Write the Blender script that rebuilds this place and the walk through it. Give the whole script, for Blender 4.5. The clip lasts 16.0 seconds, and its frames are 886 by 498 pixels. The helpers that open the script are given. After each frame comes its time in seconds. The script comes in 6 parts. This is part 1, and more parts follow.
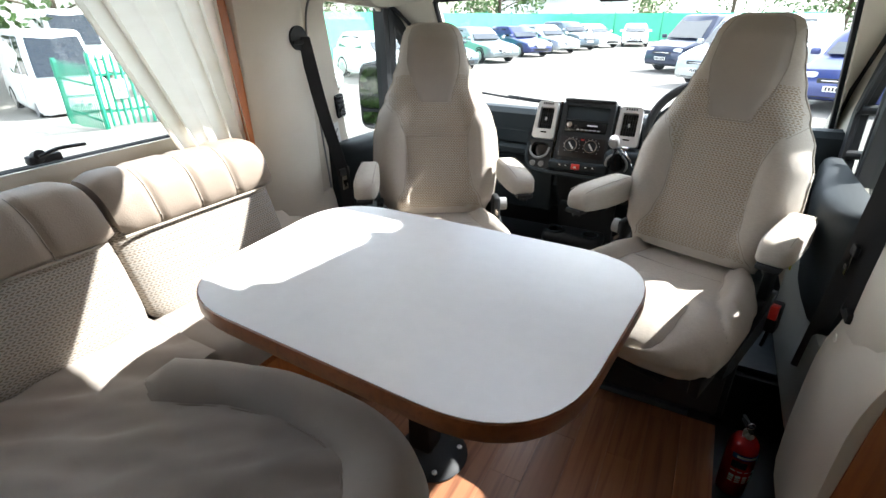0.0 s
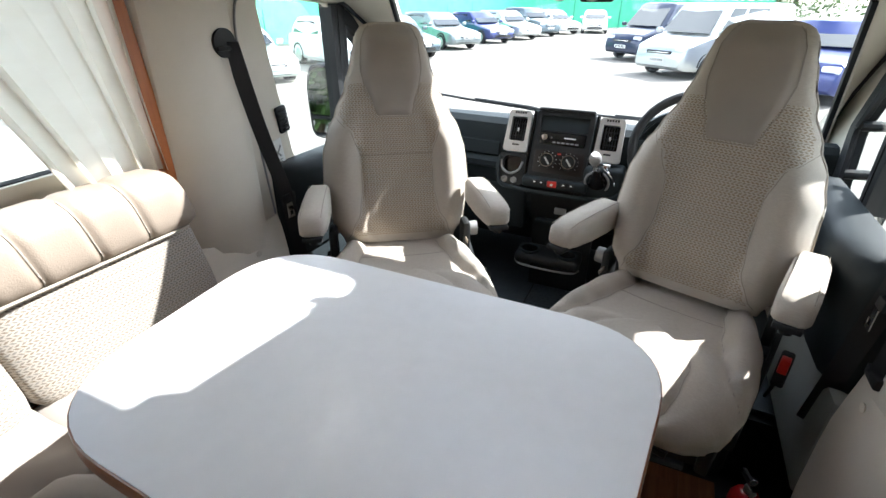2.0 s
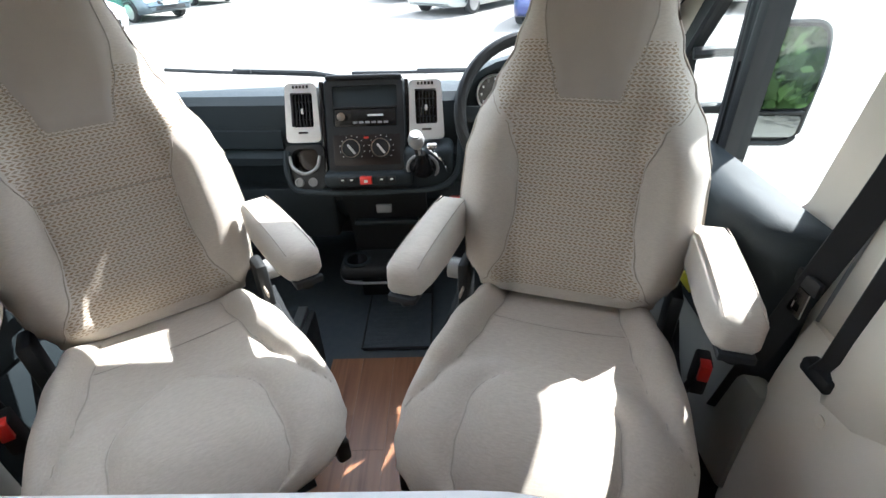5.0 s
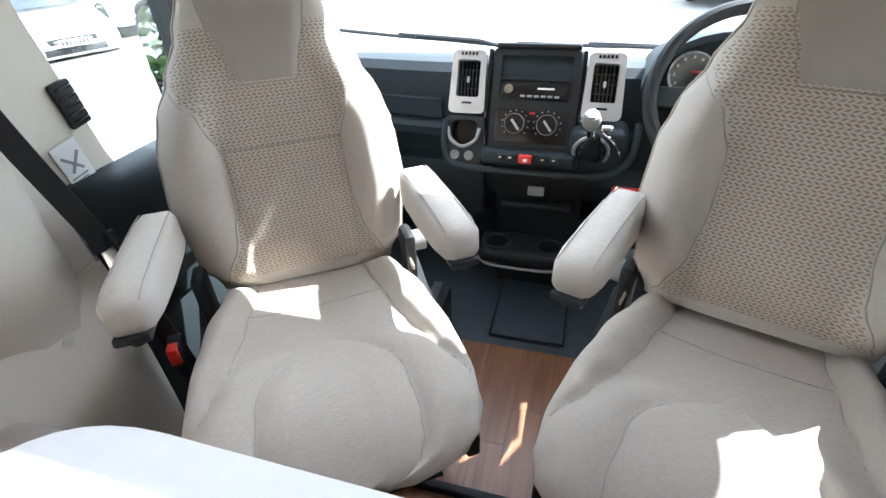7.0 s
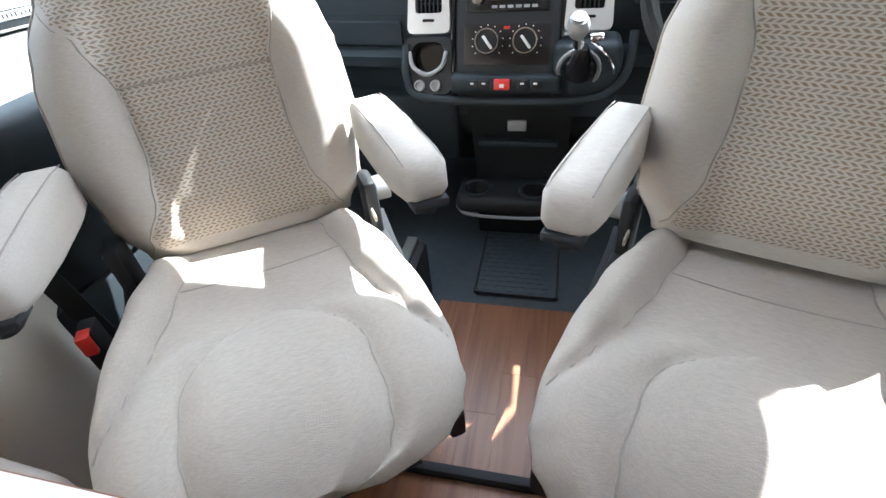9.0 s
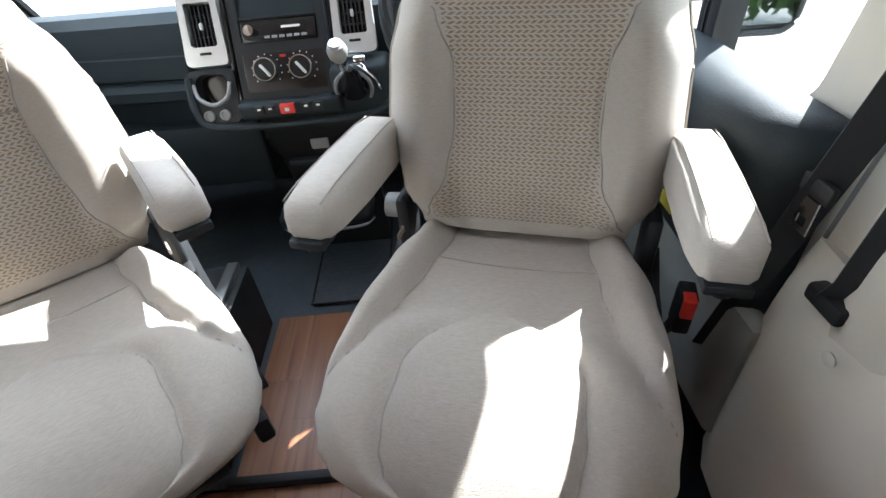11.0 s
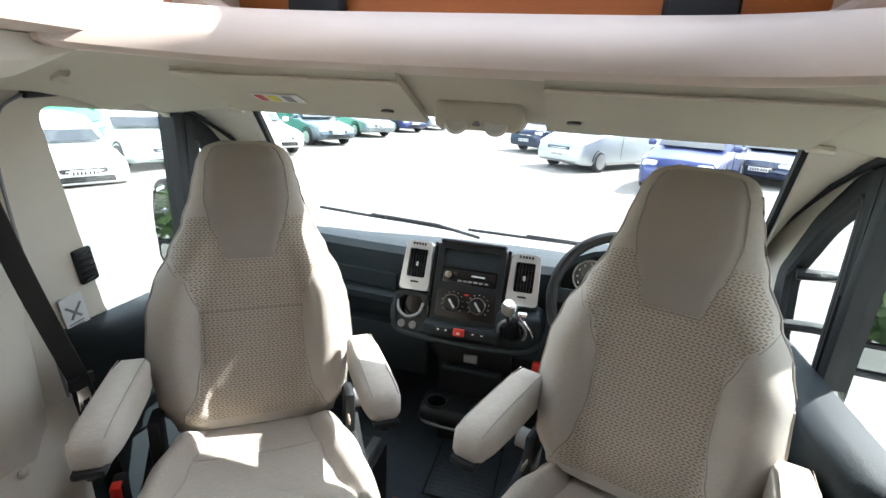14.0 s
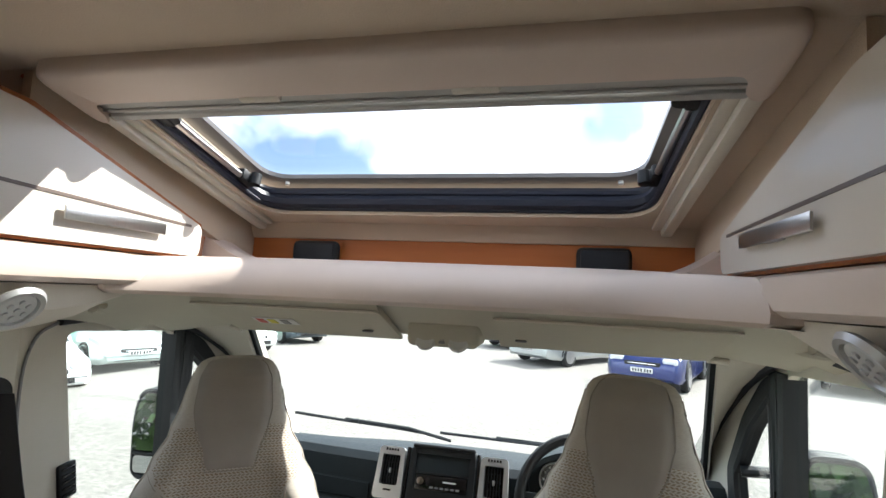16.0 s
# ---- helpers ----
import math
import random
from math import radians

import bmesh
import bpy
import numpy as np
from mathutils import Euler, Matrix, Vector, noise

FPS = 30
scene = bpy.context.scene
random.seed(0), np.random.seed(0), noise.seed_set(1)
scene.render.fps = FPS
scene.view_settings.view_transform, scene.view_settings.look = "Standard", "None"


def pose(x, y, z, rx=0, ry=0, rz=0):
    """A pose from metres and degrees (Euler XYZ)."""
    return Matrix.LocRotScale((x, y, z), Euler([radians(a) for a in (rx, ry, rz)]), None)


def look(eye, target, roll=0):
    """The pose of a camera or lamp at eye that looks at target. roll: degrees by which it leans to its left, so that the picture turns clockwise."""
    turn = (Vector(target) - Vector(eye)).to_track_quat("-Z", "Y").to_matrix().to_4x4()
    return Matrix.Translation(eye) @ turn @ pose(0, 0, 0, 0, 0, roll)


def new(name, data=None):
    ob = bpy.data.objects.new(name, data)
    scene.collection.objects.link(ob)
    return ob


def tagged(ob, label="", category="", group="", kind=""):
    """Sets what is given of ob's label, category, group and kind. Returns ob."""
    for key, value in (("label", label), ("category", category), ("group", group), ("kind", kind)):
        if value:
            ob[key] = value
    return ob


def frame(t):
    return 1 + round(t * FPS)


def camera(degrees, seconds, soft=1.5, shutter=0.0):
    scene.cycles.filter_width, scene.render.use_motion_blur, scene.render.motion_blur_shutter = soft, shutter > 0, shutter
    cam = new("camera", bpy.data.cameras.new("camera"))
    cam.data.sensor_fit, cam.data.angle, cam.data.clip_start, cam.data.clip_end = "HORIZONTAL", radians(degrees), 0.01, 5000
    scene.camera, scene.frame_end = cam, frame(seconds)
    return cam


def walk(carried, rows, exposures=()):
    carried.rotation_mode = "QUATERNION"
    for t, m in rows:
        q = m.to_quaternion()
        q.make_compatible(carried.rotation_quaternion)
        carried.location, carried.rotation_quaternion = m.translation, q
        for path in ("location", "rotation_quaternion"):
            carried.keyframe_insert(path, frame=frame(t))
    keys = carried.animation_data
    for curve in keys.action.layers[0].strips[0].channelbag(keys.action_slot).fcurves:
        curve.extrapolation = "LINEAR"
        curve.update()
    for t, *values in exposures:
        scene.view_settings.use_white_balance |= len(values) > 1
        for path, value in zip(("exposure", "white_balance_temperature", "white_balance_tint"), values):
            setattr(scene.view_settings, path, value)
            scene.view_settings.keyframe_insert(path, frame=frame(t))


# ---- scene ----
cam = camera(84.9, 16.0)
PATH = [
    (0, (0.463, -0.036, 1.222), (-0.405, 1.546, 0.361), -0.3),
    (0.5, (0.437, -0.008, 1.223), (-0.451, 1.559, 0.353), 0.9),
    (1, (0.386, 0.076, 1.221), (-0.505, 1.632, 0.335), 0.5),
    (1.5, (0.346, 0.159, 1.249), (-0.494, 1.735, 0.347), 0.3),
    (2, (0.334, 0.223, 1.271), (-0.397, 1.847, 0.361), 0.4),
    (2.5, (0.348, 0.268, 1.293), (-0.156, 1.98, 0.389), 1.4),
    (3, (0.304, 0.385, 1.257), (0.078, 2.168, 0.379), 0.9),
    (3.2, (0.247, 0.453, 1.251), (0.156, 2.24, 0.358), 0.9),
    (5.3, (0.208, 0.766, 1.216), (0.172, 2.444, 0.128), -2.4),
    (5.5, (0.202, 0.758, 1.216), (0.053, 2.43, 0.129), -2.9),
    (6, (0.194, 0.765, 1.207), (-0.173, 2.389, 0.099), -2.9),
    (6.5, (0.187, 0.771, 1.211), (-0.264, 2.355, 0.076), -2.8),
    (7, (0.107, 0.835, 1.185), (-0.376, 2.408, 0.048), -2.7),
    (7.5, (0.002, 0.937, 1.102), (-0.541, 2.486, -0.039), -3.0),
    (8, (-0.041, 0.98, 1.039), (-0.632, 2.466, -0.163), -4.3),
    (8.5, (0.0, 0.971, 1.043), (-0.59, 2.435, -0.185), -5.3),
    (9, (0.105, 0.968, 1.047), (-0.317, 2.463, -0.212), -5.8),
    (9.5, (0.226, 0.96, 1.05), (0.013, 2.479, -0.234), -5.9),
    (10, (0.284, 0.96, 1.031), (0.273, 2.506, -0.238), -3.1),
    (10.2, (0.31, 0.948, 1.017), (0.316, 2.496, -0.249), -5.5),
    (12.3, (0.327, 0.892, 1.209), (0.223, 2.516, 0.047), -1.7),
    (12.5, (0.314, 0.896, 1.197), (0.125, 2.529, 0.058), -0.5),
    (13, (0.378, 0.943, 1.247), (-0.055, 2.532, 0.112), -0.5),
    (13.5, (0.307, 0.811, 1.313), (-0.155, 2.554, 0.448), 1.9),
    (14, (0.256, 0.683, 1.355), (-0.21, 2.532, 0.751), 3.2),
    (14.5, (0.245, 0.578, 1.391), (-0.176, 2.498, 1.021), 3.1),
    (15, (0.276, 0.527, 1.399), (-0.129, 2.481, 1.256), 2.9),
    (15.5, (0.291, 0.498, 1.409), (-0.102, 2.459, 1.437), 2.5),
    (16, (0.311, 0.482, 1.427), (-0.109, 2.429, 1.612), 2.7),
]
walk(cam, [(t, look(eye, target, roll)) for t, eye, target, roll in PATH], [(0, 2.0, 6000, 9), (1.5, 1.87, 5950, 9), (3, 1.88, 5850, 8), (5.5, 2.32, 5750, 8), (7, 2.62, 5650, 8), (8, 2.9, 5550, 8), (9, 2.86, 5600, 8), (10, 2.5, 5650, 8), (12.5, 2.5, 5750, 8), (13.5, 2.48, 5800, 8), (14, 1.96, 5900, 7), (14.6, 1.48, 5950, 7), (15.2, 1.38, 6000, 7), (16, 1.36, 6050, 7)])
# ---- body ----
# ---------- light ----------
SUN_DIR = Vector((0.71, 0.645, 0.92)).normalized()
world = bpy.data.worlds.new("sky_world")
scene.world = world
world.use_nodes = True
wn = world.node_tree
wn.nodes.clear()
sky = wn.nodes.new("ShaderNodeTexSky")
sky.sky_type = "NISHITA"
sky.sun_disc = False
sky.sun_elevation = math.asin(SUN_DIR.z)
sky.sun_rotation = math.atan2(SUN_DIR.x, SUN_DIR.y)
sky.air_density, sky.dust_density, sky.ozone_density = 1.0, 1.5, 1.0
# broken white cloud drifting over the blue
tcw = wn.nodes.new("ShaderNodeTexCoord")
cn = wn.nodes.new("ShaderNodeTexNoise")
cn.inputs["Scale"].default_value, cn.inputs["Detail"].default_value = 2.2, 6
cr = wn.nodes.new("ShaderNodeValToRGB")
cr.color_ramp.elements[0].position, cr.color_ramp.elements[1].position = 0.43, 0.60
cm = wn.nodes.new("ShaderNodeMix")
cm.data_type = "RGBA"
cm.inputs["B"].default_value = (15, 15.2, 15.6, 1)
bg = wn.nodes.new("ShaderNodeBackground")
bg.inputs["Strength"].default_value = 0.13
wo = wn.nodes.new("ShaderNodeOutputWorld")
cmap = wn.nodes.new("ShaderNodeMapping")
cmap.inputs["Scale"].default_value = (-1, 1, 1)
cmap.inputs["Rotation"].default_value = (0, 0, radians(25))
wn.links.new(tcw.outputs["Generated"], cmap.inputs["Vector"])
wn.links.new(cmap.outputs["Vector"], cn.inputs["Vector"])
wn.links.new(cn.outputs["Fac"], cr.inputs["Fac"])
wn.links.new(cr.outputs["Color"], cm.inputs["Factor"])
wn.links.new(sky.outputs["Color"], cm.inputs["A"])
wn.links.new(cm.outputs["Result"], bg.inputs["Color"])
wn.links.new(bg.outputs["Background"], wo.inputs["Surface"])
sun = new("sun", bpy.data.lights.new("sun", "SUN"))
sun.data.energy, sun.data.angle, sun.data.color = 5.0, radians(0.55), (1.0, 0.95, 0.87)
sun.matrix_world = look(SUN_DIR * 30, (0, 0, 0))


# ---------- materials ----------
def material(name, color, rough=0.6, metal=0.0, color2=None, scale=8.0, bump=0.0, bump_scale=60.0, spec=0.5,
             coat=0.0, stretch=(1, 1, 1), sheen=0.0, vary=0.0):
    m = bpy.data.materials.new(name)
    m.use_nodes = True
    nt = m.node_tree
    b = nt.nodes["Principled BSDF"]
    b.inputs["Roughness"].default_value = rough
    b.inputs["Metallic"].default_value = metal
    b.inputs["Specular IOR Level"].default_value = spec
    b.inputs["Coat Weight"].default_value = coat
    b.inputs["Sheen Weight"].default_value = sheen
    tc = nt.nodes.new("ShaderNodeTexCoord")
    mp = nt.nodes.new("ShaderNodeMapping")
    mp.inputs["Scale"].default_value = stretch
    nt.links.new(tc.outputs["Object"], mp.inputs["Vector"])
    c2 = color2 or tuple(c * 0.86 for c in color)
    n1 = nt.nodes.new("ShaderNodeTexNoise")
    n1.inputs["Scale"].default_value, n1.inputs["Detail"].default_value = scale, 5
    nt.links.new(mp.outputs["Vector"], n1.inputs["Vector"])
    n2 = nt.nodes.new("ShaderNodeTexNoise")
    n2.inputs["Scale"].default_value, n2.inputs["Detail"].default_value = bump_scale, 3
    nt.links.new(mp.outputs["Vector"], n2.inputs["Vector"])
    mix = nt.nodes.new("ShaderNodeMix")
    mix.data_type = "RGBA"
    mix.inputs["A"].default_value, mix.inputs["B"].default_value = (*color, 1), (*c2, 1)
    avg = nt.nodes.new("ShaderNodeMath")
    avg.operation = "MULTIPLY_ADD"
    avg.inputs[1].default_value, avg.inputs[2].default_value = 1.6, -0.3
    avg.use_clamp = True
    nt.links.new(n1.outputs["Fac"], avg.inputs[0])
    nt.links.new(avg.outputs["Value"], mix.inputs["Factor"])
    out = mix.outputs["Result"]
    if vary:
        oi = nt.nodes.new("ShaderNodeObjectInfo")
        hsv = nt.nodes.new("ShaderNodeHueSaturation")
        mr = nt.nodes.new("ShaderNodeMapRange")
        mr.inputs["To Min"].default_value, mr.inputs["To Max"].default_value = 1 - vary, 1 + vary
        nt.links.new(oi.outputs["Random"], mr.inputs["Value"])
        nt.links.new(mr.outputs["Result"], hsv.inputs["Value"])
        nt.links.new(out, hsv.inputs["Color"])
        out = hsv.outputs["Color"]
    nt.links.new(out, b.inputs["Base Color"])
    if bump:
        bp = nt.nodes.new("ShaderNodeBump")
        bp.inputs["Strength"].default_value, bp.inputs["Distance"].default_value = bump, 0.002
        nt.links.new(n2.outputs["Fac"], bp.inputs["Height"])
        nt.links.new(bp.outputs["Normal"], b.inputs["Normal"])
    return m


def patterned(name, base, dash, dark, w=0.0112, h=0.0070):
    """Woven upholstery: rows of short slanted dashes on a pale ground."""
    m = material(name, base, 0.9, bump=0.35, bump_scale=700, sheen=0.2, spec=0.2)
    nt = m.node_tree
    b = nt.nodes["Principled BSDF"]
    src = b.inputs["Base Color"].links[0].from_socket
    tc = nt.nodes.new("ShaderNodeTexCoord")
    mp = nt.nodes.new("ShaderNodeMapping")
    nt.links.new(tc.outputs["UV"], mp.inputs["Vector"])
    sep = nt.nodes.new("ShaderNodeSeparateXYZ")
    mp.inputs["Scale"].default_value = (1 / w, 1 / h, 1)
    nt.links.new(mp.outputs["Vector"], sep.inputs["Vector"])

    def math_node(op, a, bb=None, c=None):
        n = nt.nodes.new("ShaderNodeMath")
        n.operation = op
        for i, v in enumerate((a, bb, c)):
            if v is None:
                continue
            if isinstance(v, (int, float)):
                n.inputs[i].default_value = v
            else:
                nt.links.new(v, n.inputs[i])
        return n.outputs["Value"]
    row = math_node("FLOOR", sep.outputs["Y"])
    fy = math_node("FRACT", sep.outputs["Y"])
    off = math_node("MULTIPLY", row, 0.5)
    turn = math_node("SUBTRACT", math_node("MULTIPLY", math_node("MODULO", row, 2.0), 1.6), 0.8)
    slant = math_node("MULTIPLY", fy, turn)
    fx = math_node("FRACT", math_node("ADD", math_node("ADD", sep.outputs["X"], off), slant))
    in_x = math_node("LESS_THAN", math_node("ABSOLUTE", math_node("SUBTRACT", fx, 0.5)), 0.29)
    in_y = math_node("LESS_THAN", math_node("ABSOLUTE", math_node("SUBTRACT", fy, 0.5)), 0.33)
    mask = math_node("MULTIPLY", in_x, in_y)
    col = nt.nodes.new("ShaderNodeMix")
    col.data_type = "RGBA"
    col.inputs["A"].default_value, col.inputs["B"].default_value = (*dash, 1), (*dark, 1)
    nt.links.new(math_node("FRACT", math_node("MULTIPLY", row, 0.3334)), col.inputs["Factor"])
    mix = nt.nodes.new("ShaderNodeMix")
    mix.data_type = "RGBA"
    nt.links.new(math_node("MULTIPLY", mask, 0.85), mix.inputs["Factor"])
    nt.links.new(src, mix.inputs["A"])
    nt.links.new(col.outputs["Result"], mix.inputs["B"])
    nt.links.new(mix.outputs["Result"], b.inputs["Base Color"])
    return m


def wood(name, c1, c2, c3, rough=0.4, along="y", scale=1.0, vary=0.0):
    m = material(name, c1, rough, color2=c2, vary=vary, scale=5 * scale, bump=0.08, bump_scale=40,
                 stretch=(9, 0.8, 9) if along == "y" else (9, 9, 0.8))
    nt = m.node_tree
    b = nt.nodes["Principled BSDF"]
    src = b.inputs["Base Color"].links[0].from_socket
    tc = nt.nodes.new("ShaderNodeTexCoord")
    mp = nt.nodes.new("ShaderNodeMapping")
    mp.inputs["Scale"].default_value = (60, 2.2, 60) if along == "y" else (60, 60, 2.2)
    oi = nt.nodes.new("ShaderNodeObjectInfo")
    nt.links.new(tc.outputs["Object"], mp.inputs["Vector"])
    add = nt.nodes.new("ShaderNodeVectorMath")
    add.operation = "ADD"
    scl = nt.nodes.new("ShaderNodeMath")
    scl.operation = "MULTIPLY"
    scl.inputs[1].default_value = 37.0
    nt.links.new(oi.outputs["Random"], scl.inputs[0])
    nt.links.new(mp.outputs["Vector"], add.inputs[0])
    nt.links.new(scl.outputs["Value"], add.inputs[1])
    n = nt.nodes.new("ShaderNodeTexNoise")
    n.inputs["Scale"].default_value, n.inputs["Detail"].default_value, n.inputs["Distortion"].default_value = 1.0, 6, 0.6
    nt.links.new(add.outputs["Vector"], n.inputs["Vector"])
    rp = nt.nodes.new("ShaderNodeValToRGB")
    rp.color_ramp.elements[0].position, rp.color_ramp.elements[1].position = 0.45, 0.75
    nt.links.new(n.outputs["Fac"], rp.inputs["Fac"])
    mix = nt.nodes.new("ShaderNodeMix")
    mix.data_type = "RGBA"
    nt.links.new(rp.outputs["Color"], mix.inputs["Factor"])
    nt.links.new(src, mix.inputs["A"])
    mix.inputs["B"].default_value = (*c3, 1)
    nt.links.new(mix.outputs["Result"], b.inputs["Base Color"])
    return m


def glass(name, tint=(1, 1, 1), rough=0.0):
    m = bpy.data.materials.new(name)
    m.use_nodes = True
    nt = m.node_tree
    nt.nodes.clear()
    tr = nt.nodes.new("ShaderNodeBsdfTransparent")
    tr.inputs["Color"].default_value = (*tint, 1)
    gl = nt.nodes.new("ShaderNodeBsdfGlossy")
    gl.inputs["Roughness"].default_value = rough
    lw = nt.nodes.new("ShaderNodeLayerWeight")
    lw.inputs["Blend"].default_value = 0.12
    fr = nt.nodes.new("ShaderNodeMath")
    fr.operation = "MULTIPLY_ADD"
    fr.inputs[1].default_value, fr.inputs[2].default_value = 0.55, 0.03
    nt.links.new(lw.outputs["Facing"], fr.inputs[0])
    mx = nt.nodes.new("ShaderNodeMixShader")
    o = nt.nodes.new("ShaderNodeOutputMaterial")
    nt.links.new(fr.outputs["Value"], mx.inputs["Fac"])
    nt.links.new(tr.outputs["BSDF"], mx.inputs[1])
    nt.links.new(gl.outputs["BSDF"], mx.inputs[2])
    nt.links.new(mx.outputs["Shader"], o.inputs["Surface"])
    return m


M_CREAM = material("cream_plastic", (0.66, 0.61, 0.52), 0.55, color2=(0.62, 0.57, 0.48), bump=0.15, bump_scale=500)
M_CREAM_LINER = material("cream_headliner", (0.55, 0.52, 0.42), 0.8, color2=(0.51, 0.48, 0.39), bump=0.3, bump_scale=400)
M_PINKCREAM = material("rose_cream_laminate", (0.66, 0.55, 0.47), 0.45, color2=(0.62, 0.51, 0.43), bump=0.08, bump_scale=300)
M_CEIL = material("ceiling_fleece", (0.60, 0.49, 0.37), 0.9, color2=(0.56, 0.45, 0.34), bump=0.4, bump_scale=350)
M_LOCKER = material("ivory_gloss_laminate", (0.74, 0.68, 0.60), 0.22, color2=(0.71, 0.65, 0.57), scale=3)
M_ORANGE = wood("orange_cherry_wood", (0.46, 0.155, 0.04), (0.38, 0.12, 0.03), (0.30, 0.09, 0.025), 0.38, "z")
M_ORANGEPANEL = material("orange_laminate", (0.47, 0.15, 0.04), 0.4, color2=(0.40, 0.12, 0.03), scale=7, stretch=(0.6, 4, 8))
M_FABRIC = material("beige_seat_fabric", (0.53, 0.48, 0.415), 0.92, color2=(0.43, 0.385, 0.325), scale=220, bump=0.6, bump_scale=800, sheen=0.25, spec=0.2, stretch=(0.35, 1, 2.5))
M_HEAD = material("taupe_suede", (0.37, 0.33, 0.285), 0.95, color2=(0.34, 0.30, 0.26), scale=14, bump=0.25, bump_scale=600, sheen=0.3, spec=0.15)
M_PATTERN = patterned("beige_patterned_fabric", (0.53, 0.475, 0.40), (0.235, 0.155, 0.09), (0.24, 0.205, 0.17))
M_SOFA = material("taupe_sofa_fabric", (0.375, 0.335, 0.29), 0.85, color2=(0.335, 0.295, 0.255), scale=12, bump=0.3, bump_scale=700, sheen=0.3, spec=0.25)
M_ROLL = material("taupe_leatherette", (0.31, 0.255, 0.205), 0.5, color2=(0.265, 0.215, 0.17), scale=10, bump=0.3, bump_scale=260, spec=0.4)
M_SOFAPAT = patterned("sofa_patterned_fabric", (0.44, 0.40, 0.345), (0.18, 0.135, 0.095), (0.20, 0.195, 0.19))
M_SEAM = material("seam_thread", (0.345, 0.305, 0.26), 0.9)
M_STITCH = material("cushion_stitching", (0.40, 0.365, 0.32), 0.9)
M_PIPING = material("seat_piping", (0.40, 0.35, 0.29), 0.8)
M_TABLE = material("white_linen_laminate", (0.80, 0.795, 0.79), 0.30, color2=(0.755, 0.75, 0.745), scale=30, bump=0.05, bump_scale=500)
M_TABEDGE = wood("table_edge_wood", (0.25, 0.085, 0.028), (0.20, 0.07, 0.022), (0.15, 0.048, 0.016), 0.35, "y")
M_BLACK = material("black_plastic", (0.012, 0.013, 0.014), 0.55, color2=(0.018, 0.019, 0.02), bump=0.3, bump_scale=450, spec=0.3)
M_DASH = material("charcoal_dashboard", (0.013, 0.018, 0.021), 0.6, color2=(0.018, 0.024, 0.027), bump=0.45, bump_scale=380, spec=0.25)
M_GLOSSBLK = material("gloss_black", (0.012, 0.011, 0.012), 0.15)
M_RUBBER = material("black_rubber", (0.02, 0.02, 0.022), 0.65, bump=0.2, bump_scale=200)
M_MAT = material("ribbed_cab_mat", (0.045, 0.056, 0.066), 0.6, color2=(0.066, 0.080, 0.090), scale=40, bump=0.5, bump_scale=120)
M_WEB = material("seat_belt_webbing", (0.014, 0.015, 0.018), 0.7, bump=0.5, bump_scale=900, stretch=(1, 1, 3))
M_SILVER = material("satin_silver_plastic", (0.62, 0.62, 0.61), 0.35, metal=0.6, color2=(0.57, 0.57, 0.56))
M_CHROME = material("chrome", (0.75, 0.75, 0.76), 0.12, metal=1.0)
M_BRUSH = material("brushed_steel", (0.55, 0.54, 0.52), 0.3, metal=1.0, stretch=(1, 30, 1), scale=20)
M_RED = material("red_plastic", (0.62, 0.03, 0.02), 0.35)
M_EXT = material("red_enamel", (0.52, 0.015, 0.015), 0.25, coat=0.4)
M_WHITE = material("white_print", (0.78, 0.78, 0.76), 0.5)
M_YELLOW = material("yellow_tag", (0.75, 0.68, 0.05), 0.5)
M_BLUEPR = material("blue_print", (0.05, 0.12, 0.45), 0.5)
M_GREY = material("grey_plastic", (0.25, 0.25, 0.25), 0.5)
M_BLINDGREY = material("grey_blind_fabric", (0.50, 0.49, 0.46), 0.7, bump=0.3, bump_scale=400)
M_CURTAIN = material("cream_curtain_cloth", (0.80, 0.76, 0.69), 0.9, color2=(0.68, 0.62, 0.52), bump=0.4, bump_scale=800, stretch=(1, 1, 3))
for _m in (M_CURTAIN,):
    _b = _m.node_tree.nodes["Principled BSDF"]
    _b.inputs["Subsurface Weight"].default_value = 0.0
    _t = _m.node_tree.nodes.new("ShaderNodeBsdfTranslucent")
    _t.inputs["Color"].default_value = (0.85, 0.80, 0.71, 1)
    _x = _m.node_tree.nodes.new("ShaderNodeMixShader")
    _x.inputs["Fac"].default_value = 0.45
    _m.node_tree.links.new(_b.outputs["BSDF"], _x.inputs[1])
    _m.node_tree.links.new(_t.outputs["BSDF"], _x.inputs[2])
    _m.node_tree.links.new(_x.outputs["Shader"], _m.node_tree.nodes["Material Output"].inputs["Surface"])
M_FLOOR = wood("walnut_vinyl_plank", (0.31, 0.14, 0.068), (0.25, 0.108, 0.052), (0.16, 0.064, 0.032), 0.38, "y", vary=0.16)
M_GLASS = glass("clear_glass", (0.93, 0.96, 0.95))
M_SKYGLASS = glass("rooflight_glass", (0.9, 0.9, 0.92))
M_LENS = material("lamp_lens", (0.75, 0.75, 0.72), 0.2, spec=0.6)
M_MIRROR = material("mirror_glass", (0.42, 0.45, 0.46), 0.02, metal=1.0)
M_GRAVEL = material("pale_gravel", (0.32, 0.295, 0.26), 0.95, color2=(0.10, 0.092, 0.08), scale=22, bump=1.0, bump_scale=30)
M_SCREEN = material("dark_display", (0.01, 0.011, 0.012), 0.2)


